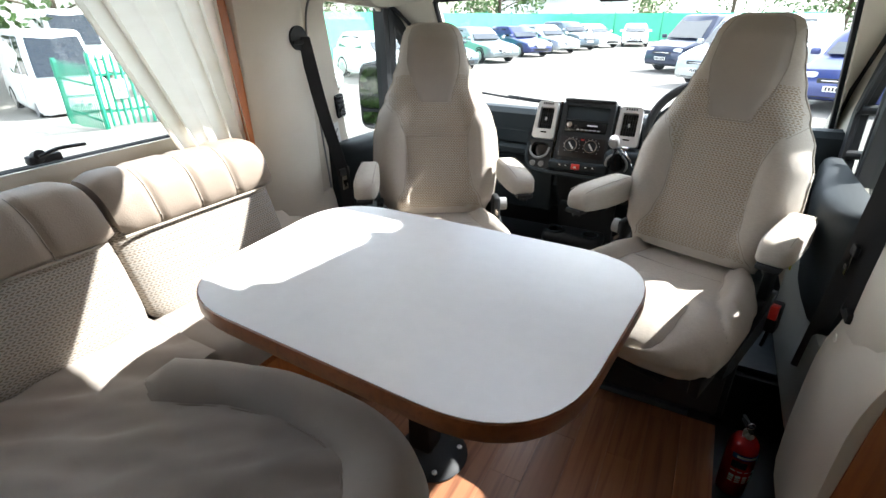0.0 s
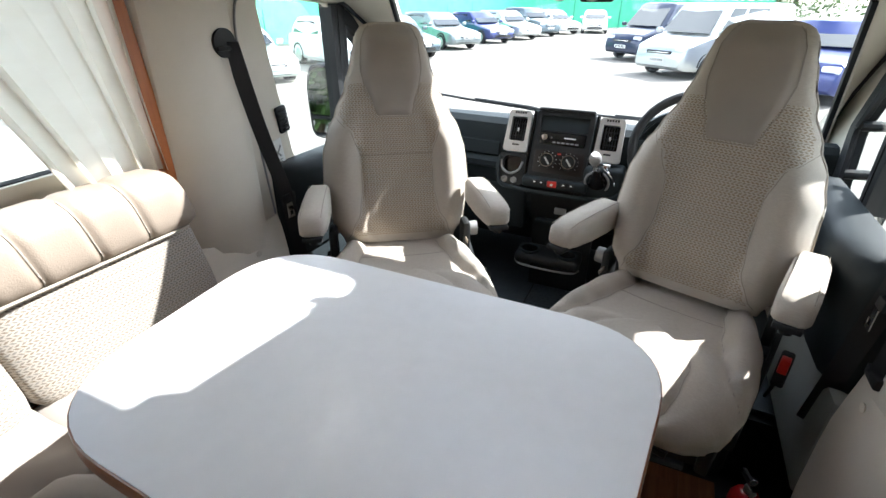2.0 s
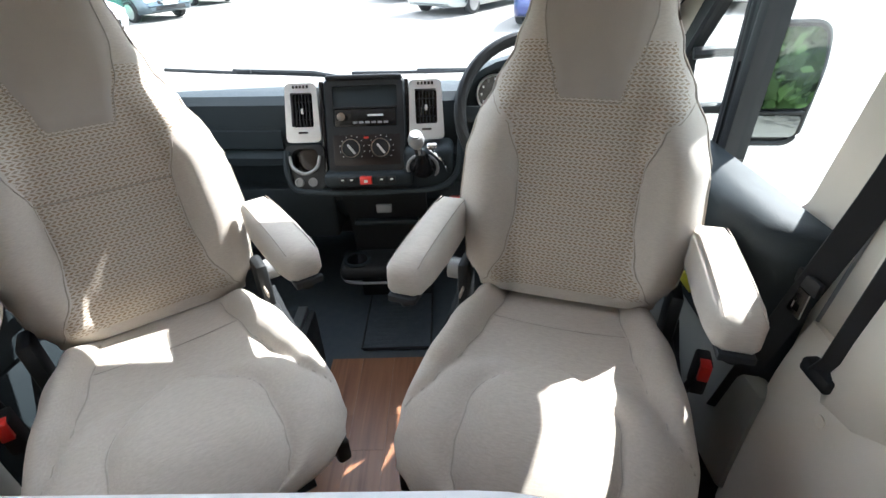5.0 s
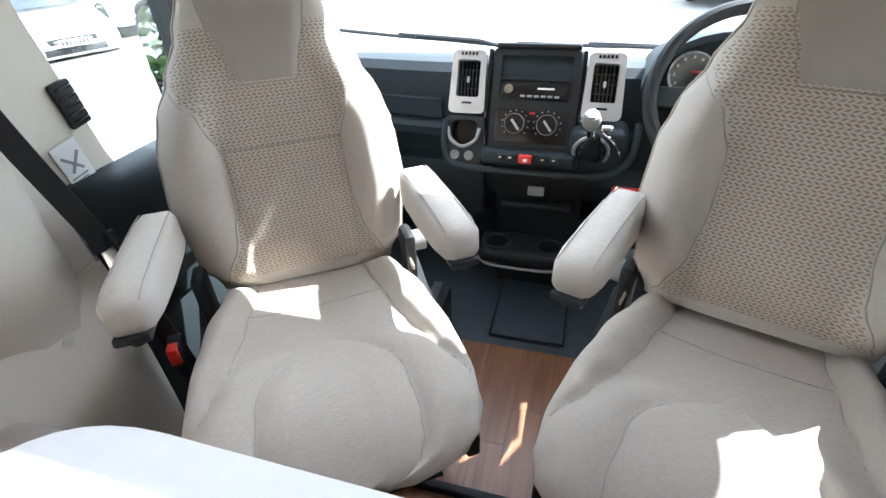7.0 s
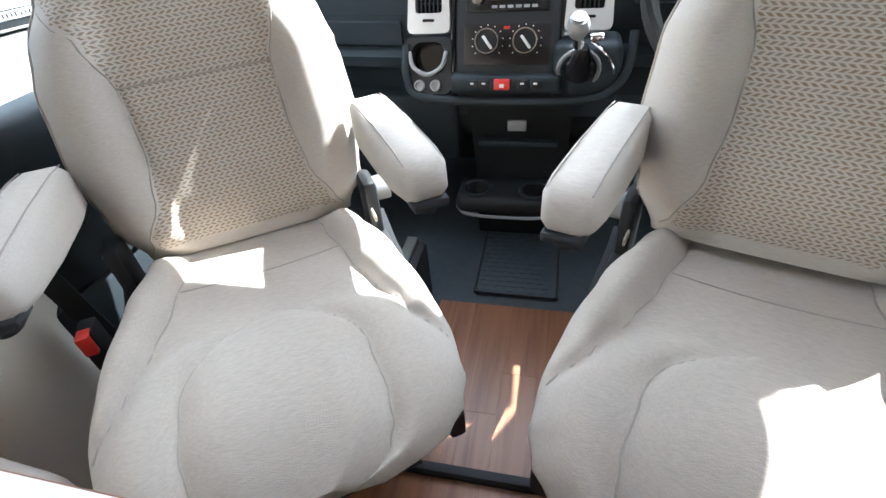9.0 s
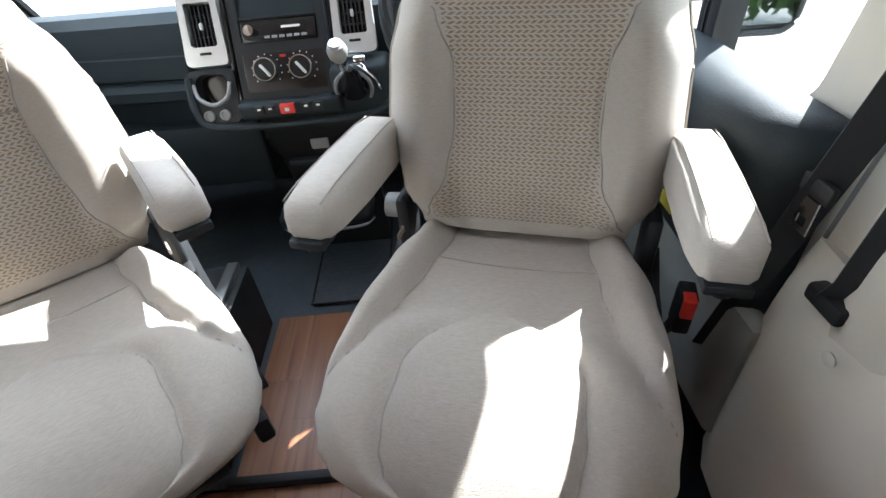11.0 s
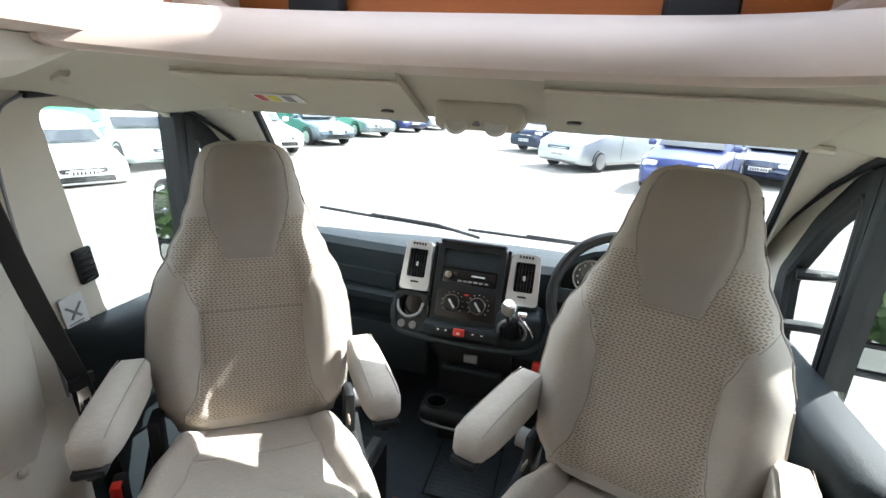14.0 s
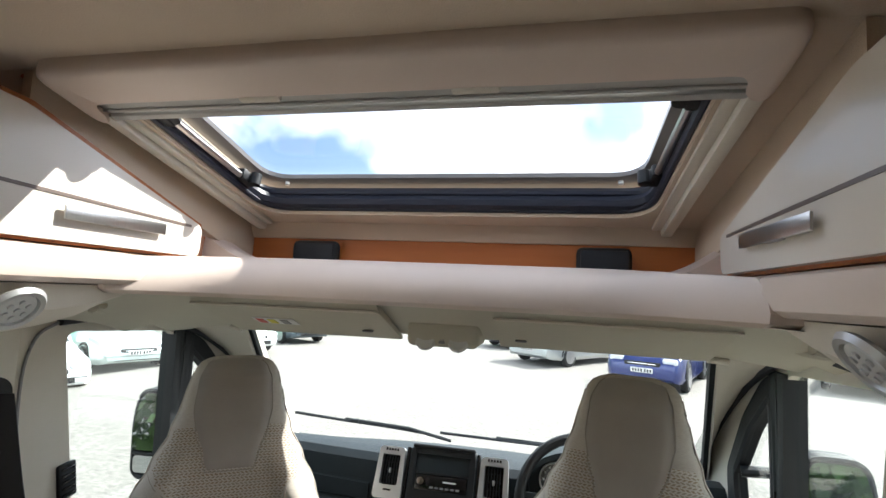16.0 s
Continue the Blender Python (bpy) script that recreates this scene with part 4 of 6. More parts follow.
    part("seat_pan", join_bm(rbox(0, 0.235, 0.345, 0.47, 0.47, 0.03, 0.012), rbox(0.235, 0.25, 0.325, 0.03, 0.46, 0.06, 0.008), rbox(-0.235, 0.25, 0.325, 0.03, 0.46, 0.06, 0.008)), M_BLACK, st, "black plastic seat pan")
    part("release_lever", tube([(-0.16, 0.43, 0.325), (-0.16, 0.50, 0.318), (0.16, 0.50, 0.318), (0.16, 0.43, 0.325)], 0.008, 8), M_BLACK, st)
    part("swivel_plate", turned([(0.05, 0.265), (0.19, 0.265), (0.20, 0.285), (0.19, 0.30), (0.05, 0.31)], 28, pose(0, 0.2, 0)), M_RUBBER, st)
    o = 1 if mirrored else -1
    bk = part("belt_buckle", rbox(o * 0.305, 0.115, 0.42, 0.03, 0.05, 0.09, 0.006), M_BLACK, st, "black belt buckle with red button")
    part("button", rbox(o * 0.305, 0.135, 0.445, 0.022, 0.028, 0.042, 0.003), M_RED, bk, "red release button")
    part("buckle_stalk", strap([(o * 0.29, 0.06, 0.28), (o * 0.298, 0.09, 0.34), (o * 0.305, 0.11, 0.40)], 0.03, 0.008, (0, 1, 0.3)), M_WEB, st)
    return st


build_seat("passenger_seat", pose(-0.478, 1.645, 0, 0, 0, 180 + 34.0), "beige fabric cab seat swivelled to face the table", True, 16.5, -0.045, 0.004)
build_seat("driver_seat", pose(0.485, 1.692, 0, 0, 0, 180 - 17.6), "beige fabric driver's seat swivelled to face the table", False, 14.5, -0.005, 0.024)
for x0, x1, nm in ((-0.66, -0.21, "black box plinth under the passenger seat"), (0.235, 0.69, "black box plinth under the driver seat")):
    pl = thing("seat_plinth", ident, nm, "plinth", "seat plinths")
    part("box", rbox((x0 + x1) / 2, 1.70, 0.135, x1 - x0, 0.48, 0.24, 0.012), M_BLACK, pl)
    part("rail", rbox(x0 + 0.035, 1.70, 0.262, 0.03, 0.46, 0.022, 0.003), M_BRUSH, pl, "steel seat rail")
    part("rail", rbox(x1 - 0.035, 1.70, 0.262, 0.03, 0.46, 0.022, 0.003), M_BRUSH, pl, "steel seat rail")
    part("trim_panel", rbox((x0 + x1) / 2, 1.456, 0.12, (x1 - x0) * 0.9, 0.012, 0.17, 0.004), M_RUBBER, pl)

# ---------- table ----------
tb = thing("table", pose(0.0, 0.0, 0.0), "white-topped dinette table with rounded corners and wood edge", "table")
out = rounded([(-0.47, 0.452), (0.365, 0.412), (0.432, 1.06), (-0.505, 1.068)], 0.20, 10)
part("tabletop", plate(out, [], "z", 0.679, 0.713), M_TABLE, tb, "white linen-finish laminate top", angle=20)
cx_, cy_ = 0.0, 0.76
rings = [[(cx_ + (x - cx_) * k, cy_ + (y - cy_) * k, z) for x, y in out] for k, z in ((1.0, 0.7115), (1.007, 0.7095), (1.010, 0.70), (1.010, 0.682), (1.004, 0.675), (0.98, 0.6745))]
part("edge_band", loft(rings, True, False), M_TABEDGE, tb, "reddish wood edge band")
PX, PY = -0.12, 0.905
part("leg", rbox(PX, PY, 0.34, 0.075, 0.075, 0.66, 0.008), M_BLACK, tb, "black square column")
part("foot_plate", turned([(0.0, 0.004), (0.105, 0.004), (0.11, 0.009), (0.10, 0.018), (0.05, 0.03), (0.0, 0.03)], 32, pose(PX + 0.03, PY - 0.01, 0)), M_BLACK, tb, "round black foot plate")
for k in range(4):
    a = k * math.pi / 2 + 0.6
    part("bolt", turned([(0.0, 0.018), (0.009, 0.018), (0.008, 0.024), (0.0, 0.026)], 10, pose(PX + 0.03 + 0.085 * math.cos(a), PY - 0.01 + 0.085 * math.sin(a), 0)), M_BRUSH, tb, "steel bolt")
part("bracket", rbox(PX, PY, 0.668, 0.30, 0.22, 0.014, 0.004), M_BLACK, tb)

# ---------- sofa ----------
def pillow(x0, x1, y0, y1, z0, z1, r, nx=14, ny=14, puff=0.012, seed=0):
    """A soft cushion block: rounded, slightly swollen, gently creased."""
    bm = bmesh.new()
    bmesh.ops.create_cube(bm, size=1)
    bmesh.ops.subdivide_edges(bm, edges=bm.edges[:], cuts=11, use_grid_fill=True)
    c = Vector(((x0 + x1) / 2, (y0 + y1) / 2, (z0 + z1) / 2))
    d = Vector((x1 - x0, y1 - y0, z1 - z0)) / 2
    for v in bm.verts:
        p = Vector((v.co.x * 2 * d.x, v.co.y * 2 * d.y, v.co.z * 2 * d.z))
        q = Vector([max(-(k - r), min(k - r, a)) for a, k in zip(p, d)])
        n = p - q
        if n.length > 1e-6:
            p = q + n.normalized() * r
        u = Vector((p.x / d.x, p.y / d.y, p.z / d.z))
        sw = (1 - min(1, abs(u.x)) ** 2) * (1 - min(1, abs(u.y)) ** 2) + (1 - min(1, abs(u.y)) ** 2) * (1 - min(1, abs(u.z)) ** 2) + (1 - min(1, abs(u.x)) ** 2) * (1 - min(1, abs(u.z)) ** 2)
        nn = n.normalized() if n.length > 1e-6 else u.normalized()
        p += nn * puff * min(1, sw)
        p += nn * 0.004 * noise.noise((p + Vector((seed, 0, 0))) * 9)
        v.co = c + p
    return bm


def uv_yz(bm):
    uv = bm.loops.layers.uv.new("UVMap")
    for f in bm.faces:
        for lp in f.loops:
            lp[uv].uv = (lp.vert.co.y, lp.vert.co.z)
    return bm


# back cushions along the window wall
for y0, y1, cols in ((0.585, 1.105, (0.70, 0.83, 0.955)), (-0.02, 0.575, (0.13, 0.28, 0.43)), (-0.62, -0.03, (-0.48, -0.33, -0.18))):
    bc = thing("back_cushion", ident, "sofa back cushion with taupe head roll over patterned fabric", "cushion", "sofa back cushions")
    # leaning front
    bm = uv_yz(pillow(-0.985, -0.815, y0, y1, 0.44, 0.765, 0.04, puff=0.012, seed=y0))
    for v in bm.verts:
        v.co.x += (0.62 - v.co.z) * 0.16
        v.co.y -= (v.co.z - 0.44) * 0.10 * (1 if v.co.y < y0 + 0.1 or v.co.y > y1 - 0.1 else 0.8)
    part("cushion_body", bm, M_SOFAPAT, bc, "pale fabric woven with small dashes", angle=60)
    rows = []
    N = 60
    for k in range(N + 1):
        y = y0 + 0.004 + (y1 - y0 - 0.008) * k / N - 0.03
        e = min(1, min(k, N - k) / 5)
        e = math.sin(e * math.pi / 2) * 0.16 + 0.84 if e < 1 else 1
        dent = sum(0.009 * math.exp(-((y + 0.03 - c) / 0.010) ** 2) for c in cols)
        rx, rz = 0.062 * e - dent, 0.086 * e - 0.5 * dent
        ring = []
        for a in [2 * math.pi * j / 24 for j in range(24)]:
            c, q = math.cos(a), math.sin(a)
            ring.append((-0.868 - 0.16 * rz * q + rx * math.copysign(abs(c) ** 0.7, c) * (1.0 if c > 0 else 1.25), y - 0.02 * q,
                         0.790 + rz * math.copysign(abs(q) ** 0.8, q) + 0.003 * noise.noise(Vector((y * 14, a, 3)))))
        rows.append(ring)
    part("head_roll", loft(rows), M_ROLL, bc, "taupe leatherette head roll with stitched grooves", angle=60)
    for c in cols:
        part("seam", tube([(-0.868 - 0.0138 * math.sin(a) + 0.055 * abs(math.cos(a)) ** 0.7, c - 0.03 - 0.02 * math.sin(a), 0.790 + 0.0825 * math.copysign(abs(math.sin(a)) ** 0.8, math.sin(a))) for a in [-1.3 + j * 0.216 for j in range(13)]], 0.0022, 5), M_SEAM, bc)
    part("piping", tube([(-0.812, y0 + 0.02 + (y1 - y0 - 0.05) * j / 10 - 0.03, 0.712) for j in range(11)], 0.004, 6), M_PIPING, bc)

# seat cushions: one along the wall, one facing forward with a rounded end
sc = thing("seat_cushion", ident, "taupe sofa seat cushion under the window", "cushion", "sofa seat cushions")
part("cushion_body", pillow(-0.86, -0.50, 0.56, 1.16, 0.34, 0.455, 0.045, puff=0.012, seed=4), M_SOFA, sc, angle=60)


def lprofile(n=34):
    """Front edge of the forward-facing seat, from the wall to its rounded end."""
    pts = [(-0.56, 0.50), (-0.45, 0.545), (-0.30, 0.585), (-0.15, 0.592), (-0.02, 0.575), (0.08, 0.53), (0.145, 0.45), (0.165, 0.34), (0.165, 0.15), (0.165, -0.10)]
    return smooth_path([(x, y, 0) for x, y in pts], 4)


lc = thing("seat_cushion", ident, "taupe forward-facing sofa seat cushion with a raised rolled front edge", "cushion", "sofa seat cushions")
edge_pts = lprofile()
rows = []
for i, p in enumerate(edge_pts):
    d = Vector((p.x + 0.40, p.y - 0.15, 0)).normalized()
    ring = []
    for o, z in ((0.0, 0.34), (0.014, 0.37), (0.018, 0.42), (0.006, 0.463), (-0.028, 0.493), (-0.068, 0.500), (-0.105, 0.490), (-0.13, 0.470), (-0.140, 0.452), (-0.155, 0.43)):
        q = p + d * o
        wob = 0.004 * noise.noise(Vector((q.x * 12, q.y * 12, o * 20)))
        ring.append((q.x, q.y, z + wob))
    rows.append(ring)
p0 = edge_pts[0]
rows.insert(0, [(p0.x - 0.05, p0.y - 0.03 + 0.012 * k * -1, 0.44) for k in range(10)])
part("front_roll", loft(rows, closed=False), M_SOFA, lc, "rolled front edge", angle=60)
bm = bmesh.new()
G = 80
grid = [[bm.verts.new((-0.86 + 1.0 * i / G, -0.62 + 1.22 * j / G, 0)) for i in range(G + 1)] for j in range(G + 1)]
for j in range(G):
    for i in range(G):
        bm.faces.new((grid[j][i], grid[j][i + 1], grid[j + 1][i + 1], grid[j + 1][i]))
for v in bm.verts:
    p = v.co
    near = min((Vector((q.x, q.y, 0)) - Vector((p.x, p.y, 0))).length for q in edge_pts)
    crease = 0.012 * noise.noise(Vector((p.x * 4 + p.y * 3, p.y * 16 - p.x * 12, 0.5))) + 0.005 * noise.noise(Vector((p.x * 9 + p.y * 6, p.y * 34 - p.x * 26, 1.5))) + 0.003 * noise.noise(Vector((p.x * 30, p.y * 20, 2)))
    p.z = 0.452 + 0.010 * min(1, near / 0.2) + crease
dead = []
for f in bm.faces:
    c = f.calc_center_median()
    k = min(range(len(edge_pts)), key=lambda n: (edge_pts[n] - Vector((c.x, c.y, 0))).length)
    q = edge_pts[k]
    d = Vector((q.x + 0.40, q.y - 0.15, 0)).normalized()
    if (Vector((c.x, c.y, 0)) - q).dot(d) > -0.04 and c.x > -0.54 or (c.x < -0.5 and c.y > 0.575):
        dead.append(f)
bmesh.ops.delete(bm, geom=dead, context="FACES")
part("cushion_body", bm, M_SOFA, lc, "softly creased taupe top", angle=80)
part("seam", tube([(p.x - 0.141 * Vector((p.x + 0.40, p.y - 0.15, 0)).normalized().x, p.y - 0.141 * Vector((p.x + 0.40, p.y - 0.15, 0)).normalized().y, 0.455) for p in edge_pts], 0.0025, 5), M_SEAM, lc)

# bench boxes below
bb = thing("bench_box", ident, "orange cherry-wood bench box under the sofa", "bench")
part("side_panel", rbox(-0.75, 0.82, 0.17, 0.50, 0.62, 0.338, 0.004), M_ORANGE, bb)
part("front_panel", plate([(p.x - 0.05 * 0, p.y - 0.03) for p in edge_pts[::2]] + [(0.12, -0.6), (-0.98, -0.6), (-0.98, 0.46)], [], "z", 0.002, 0.338), M_ORANGE, bb, "curved cherry-wood front", smooth=False)
part("push_button", turned([(0.0, 0), (0.011, 0.0), (0.012, 0.008), (0.006, 0.012), (0.0, 0.012)], 16, pose(-0.497, 0.735, 0.255, 0, 90, 0)), M_CHROME, bb, "chrome push-button catch")

# ---------- side window, curtain ----------
sw = thing("window_side", ident, "large acrylic side window with a black lower frame", "window", kind="structure")
FR = rounded([(-0.55, 0.865), (1.12, 0.885), (1.12, 1.42), (-0.55, 1.42)], 0.05)
part("window_frame", plate(rounded([(-0.57, 0.845), (1.14, 0.865), (1.14, 1.44), (-0.57, 1.44)], 0.06), [rounded([(-0.54, 0.875), (1.11, 0.895), (1.11, 1.41), (-0.54, 1.41)], 0.05)], "x", WX - 0.002, WX + 0.012), M_CREAM, sw, "cream window surround")
part("seal", tube([(WX - 0.02, y, z) for y, z in FR], 0.016, 8, True), M_RUBBER, sw, "black rubber frame")
pn = part("pane", plate(rounded([(-0.55, 0.865), (1.12, 0.885), (1.12, 1.42), (-0.55, 1.42)], 0.05), [], "x", WX - 0.04, WX - 0.036), M_GLASS, sw, "clear acrylic pane", smooth=False)
pn.visible_shadow = False
lt = thing("window_catch", ident, "black swivel catch on the side window's lower edge", "catch")
part("base", rbox(WX + 0.004, 0.535, 0.908, 0.03, 0.075, 0.022, 0.006), M_BLACK, lt)
part("pivot", turned([(0.0, 0), (0.016, 0.0), (0.014, 0.02), (0.0, 0.022)], 14, pose(WX + 0.01, 0.52, 0.915, 0, 70, 0)), M_BLACK, lt)
part("lever", tube(smooth_path([(WX + 0.03, 0.515, 0.918), (WX + 0.032, 0.56, 0.93), (WX + 0.028, 0.625, 0.928)], 5), 0.008, 8, flat=0.6), M_BLACK, lt)

ct = thing("curtain", ident, "cream pleated curtain tied at the window's edge", "curtain")
rows = []
NZ, NY = 40, 110
for i in range(NZ + 1):
    v = i / NZ
    z = 1.46 - (1.46 - 0.838) * v + 0
    yl = 0.60 + (0.85 - 0.60) * v ** 1.15 + 0.02 * math.sin(v * 3)
    yr = 1.085 + 0.055 * v
    ring = []
    for j in range(NY + 1):
        u = j / NY
        amp = (0.016 + 0.012 * v) * (0.6 + 0.6 * abs(math.sin(u * 4.3 + v)))
        ph = u * 2 * math.pi * 5.5 + 1.6 * math.sin(u * 7) + 0.9 * math.sin(v * 3 + u * 5)
        x = WX + 0.052 + amp * math.sin(ph) * (0.7 + 0.3 * math.sin(u * 11)) + 0.05 * v * v * (1 - u) * 0.7
        y = yl + (yr - yl) * u + 0.006 * math.sin(ph * 2 + 1)
        ring.append((x, y, z + 0.012 * math.sin(u * 9 + 1) * v - 0.03 * v * (1 - u)))
    rows.append(ring)
part("cloth", loft(rows, closed=False), M_CURTAIN, ct, angle=80)
part("rail", rbox(WX + 0.05, 0.35, 1.475, 0.03, 1.6, 0.02, 0.004), M_CREAM, ct, "cream curtain rail")

# coat hook on the pillar
hk = tagged(obj_from("coat_hook", tube(smooth_path([(-0.925, 1.30, 1.262), (-0.90, 1.297, 1.255), (-0.89, 1.295, 1.228), (-0.885, 1.292, 1.245)], 4), 0.006, 8), M_SILVER), "small metal coat hook on the cream pillar", "hook")

# ---------- seat belts ----------
def belt(s, reel_z, top, tag_p, foot, lab):
    bt = thing("seat_belt", ident, lab, "seat belt", "cab seat belts")
    part("anchor", rbox(top[0] + s * 0.012, top[1], top[2] + 0.05, 0.04, 0.036, 0.028, 0.006), M_BLACK, bt, "black height adjuster")
    part("guide", join_bm(disc(0.040, 0.022, 24, Matrix.Translation((top[0] - s * 0.012, top[1], top[2] - 0.004)) @ pose(0, 0, 0, 0, 90, 0)), rbox(top[0] - s * 0.024, top[1], top[2] - 0.018, 0.014, 0.07, 0.014, 0.006)), M_BLACK, bt, "black belt guide")
    t, g, f = Vector(top), Vector(tag_p), Vector(foot)
    ax = (0.87 * s, -0.5, 0)
    part("strap", strap(smooth_path([t + Vector((-s * 0.03, 0.01, 0)), t * 0.5 + g * 0.5 + Vector((-s * 0.005, 0.005, 0)), g], 5), 0.048, 0.003, ax), M_WEB, bt, "black shoulder webbing")
    part("strap", strap(smooth_path([g, g * 0.55 + f * 0.45, f], 5), 0.048, 0.003, ax), M_WEB, bt, "black lap webbing")
    part("strap", strap([t + Vector((s * 0.005, -0.03, 0)), Vector((top[0] + s * 0.01, top[1] + 0.01, reel_z + 0.045)), Vector((top[0] + s * 0.015, top[1] + 0.03, reel_z))], 0.048, 0.003, ax), M_WEB, bt, "black webbing running to the reel")
    part("reel_slot", rbox(top[0] + s * 0.012, top[1] + 0.03, reel_z - 0.005, 0.03, 0.07, 0.03, 0.006), M_BLACK, bt)
    tg = part("latch_plate", rbox(g.x - s * 0.008, g.y, g.z - 0.005, 0.012, 0.06, 0.03, 0.004), M_BLACK, bt, "black latch plate with steel tongue")
    part("tongue", plate([(g.y - 0.018, g.z - 0.075), (g.y + 0.018, g.z - 0.075), (g.y + 0.018, g.z - 0.02), (g.y - 0.018, g.z - 0.02)], [[(g.y - 0.009, g.z - 0.065), (g.y + 0.009, g.z - 0.065), (g.y + 0.009, g.z - 0.05), (g.y - 0.009, g.z - 0.05)]], "x", g.x - s * 0.014, g.x - s * 0.011), M_CHROME, tg, "steel tongue", smooth=False)


belt(-1, 0.36, (-0.878, 1.335, 1.165), (-0.80, 1.43, 0.672), (-0.80, 1.50, 0.12), "black seat belt hanging from the passenger side pillar")
belt(1, 0.545, (0.858, 1.336, 1.145), (0.858, 1.45, 0.688), (0.855, 1.545, 0.235), "black seat belt hanging from the driver side pillar")
# grip vent and safety sticker on the passenger door frame
gv = thing("door_vent", pose(-0.905, 1.575, 0.895, 8, 0, 0), "small black slotted door frame vent", "vent")
part("frame", rbox(0, 0, 0, 0.014, 0.05, 0.095, 0.008), M_BLACK, gv)
for k in range(5):
    part("slat", rbox(0.009, 0, -0.034 + k * 0.017, 0.006, 0.036, 0.006, 0.001), M_GLOSSBLK, gv)
stc = thing("safety_sticker", pose(-0.902, 1.525, 0.785, 8, 0, 0), "white printed safety sticker on the door frame", "sticker")
part("paper", rbox(0, 0, 0, 0.002, 0.06, 0.095, 0), M_WHITE, stc)
part("cross", join_bm(rbox(0.0015, 0, 0.005, 0.002, 0.006, 0.05, 0, 1, pose(0, 0, 0, 42)), rbox(0.0015, 0, 0.005, 0.002, 0.006, 0.05, 0, 1, pose(0, 0, 0, -42))), M_GREY, stc)
for k in range(3):
    part("print", rbox(0.0015, -0.004, -0.026 - 0.007 * k, 0.002, 0.04 - 0.006 * k, 0.003, 0), M_GREY, stc)
for s, x in ((-1, -0.848), (1, 0.85)):
    tagged(obj_from("screw_cover", turned([(0, 0), (0.011, 0), (0.012, 0.003), (0.0, 0.004)], 14, pose(x - s * 0.008, 1.30, 0.50, 0, -s * 90, 0)), M_CREAM), "small round cream screw cover on the pillar", "screw cover", "screw covers")

# fire extinguisher in the step well
fe = thing("fire_extinguisher", pose(0.775, 1.475, -0.27, 0, 0, 20), "small red fire extinguisher with printed label", "fire extinguisher")
part("cylinder", turned([(0.0, 0.0), (0.038, 0.0), (0.045, 0.008), (0.046, 0.02), (0.046, 0.20), (0.042, 0.222), (0.03, 0.238), (0.018, 0.243), (0.0, 0.244)], 28), M_EXT, fe)
part("valve", turned([(0, 0.24), (0.014, 0.24), (0.014, 0.262), (0.01, 0.27), (0, 0.27)], 16), M_BRUSH, fe, "metal valve")
part("gauge", disc(0.012, 0.012, 14, pose(0, -0.014, 0.255, 90)), M_SILVER, fe)
part("lever", join_bm(rbox(0, 0.012, 0.272, 0.014, 0.07, 0.008, 0.003), rbox(0, 0.02, 0.285, 0.012, 0.06, 0.006, 0.002, 2, pose(0, 0, 0, 0))), M_BLACK, fe)
part("pull_ring", tube([(0.012 * math.cos(a), -0.005, 0.288 + 0.012 * math.sin(a)) for a in [k * math.pi / 6 for k in range(12)]], 0.002, 6, True), M_CHROME, fe, "steel pull ring")


def wrap(z0, z1, a0, a1, r, n=14):
    return loft([[(r * math.sin(a), -r * math.cos(a), z) for a in [a0 + (a1 - a0) * k / n for k in range(n + 1)]] for z in (z0, z1)], closed=False)


part("label_band", wrap(0.175, 0.195, -1.0, 1.0, 0.0466), M_BLUEPR, fe, "blue label band")
part("label_text", wrap(0.180, 0.19, -0.7, 0.7, 0.0469), M_WHITE, fe)
part("pictogram", wrap(0.135, 0.165, -0.9, 0.1, 0.0466), M_GLOSSBLK, fe, "black pictogram panel")
for k, zz in enumerate((0.125, 0.105, 0.09, 0.08)):
    for j in range(4):
        part("label_text", wrap(zz - (0.012 if k == 1 else 0.006), zz, -0.85 + j * 0.45, -0.85 + j * 0.45 + 0.33, 0.0468, 4), M_WHITE, fe)

# ---------- dashboard ----------
db = thing("dashboard", ident, "charcoal van dashboard with silver vents, radio and heater controls", "dashboard")
PROF = [(2.83, 0.70), (2.70, 0.755), (2.50, 0.80), (2.33, 0.825), (2.275, 0.822), (2.25, 0.80), (2.24, 0.74), (2.245, 0.66), (2.215, 0.64), (2.215, 0.615), (2.25, 0.60), (2.27, 0.52), (2.25, 0.47), (2.27, 0.42), (2.42, 0.30), (2.80, 0.25)]
rows = []
for i in range(31):
    u = i / 30 * 2 - 1
    rows.append([(XC + u * 0.93, y + 0.10 * u * u * (1 if y < 2.5 else 0) - 0.12 * u * u * (1 if y > 2.6 else 0), z - 0.01 * u * u) for y, z in PROF])
part("fascia", loft(rows), M_DASH, db, "grained charcoal fascia")
part("glovebox_line", tube([(x, 2.243 + 0.10 * ((x - XC) / 0.93) ** 2, 0.735) for x in [-0.80 + k * 0.06 for k in range(10)]], 0.003, 5), M_GLOSSBLK, db)
part("glovebox_lid", loft([[(x, 2.246 + 0.10 * ((x - XC) / 0.93) ** 2 - d, z) for d, z in ((0, 0.725), (0.012, 0.72), (0.014, 0.665), (0, 0.655))] for x in [-0.76 + k * 0.05 for k in range(10)]]), M_DASH, db)
part("lower_glovebox", rbox(-0.46, 2.33, 0.43, 0.58, 0.18, 0.20, 0.02), M_DASH, db)
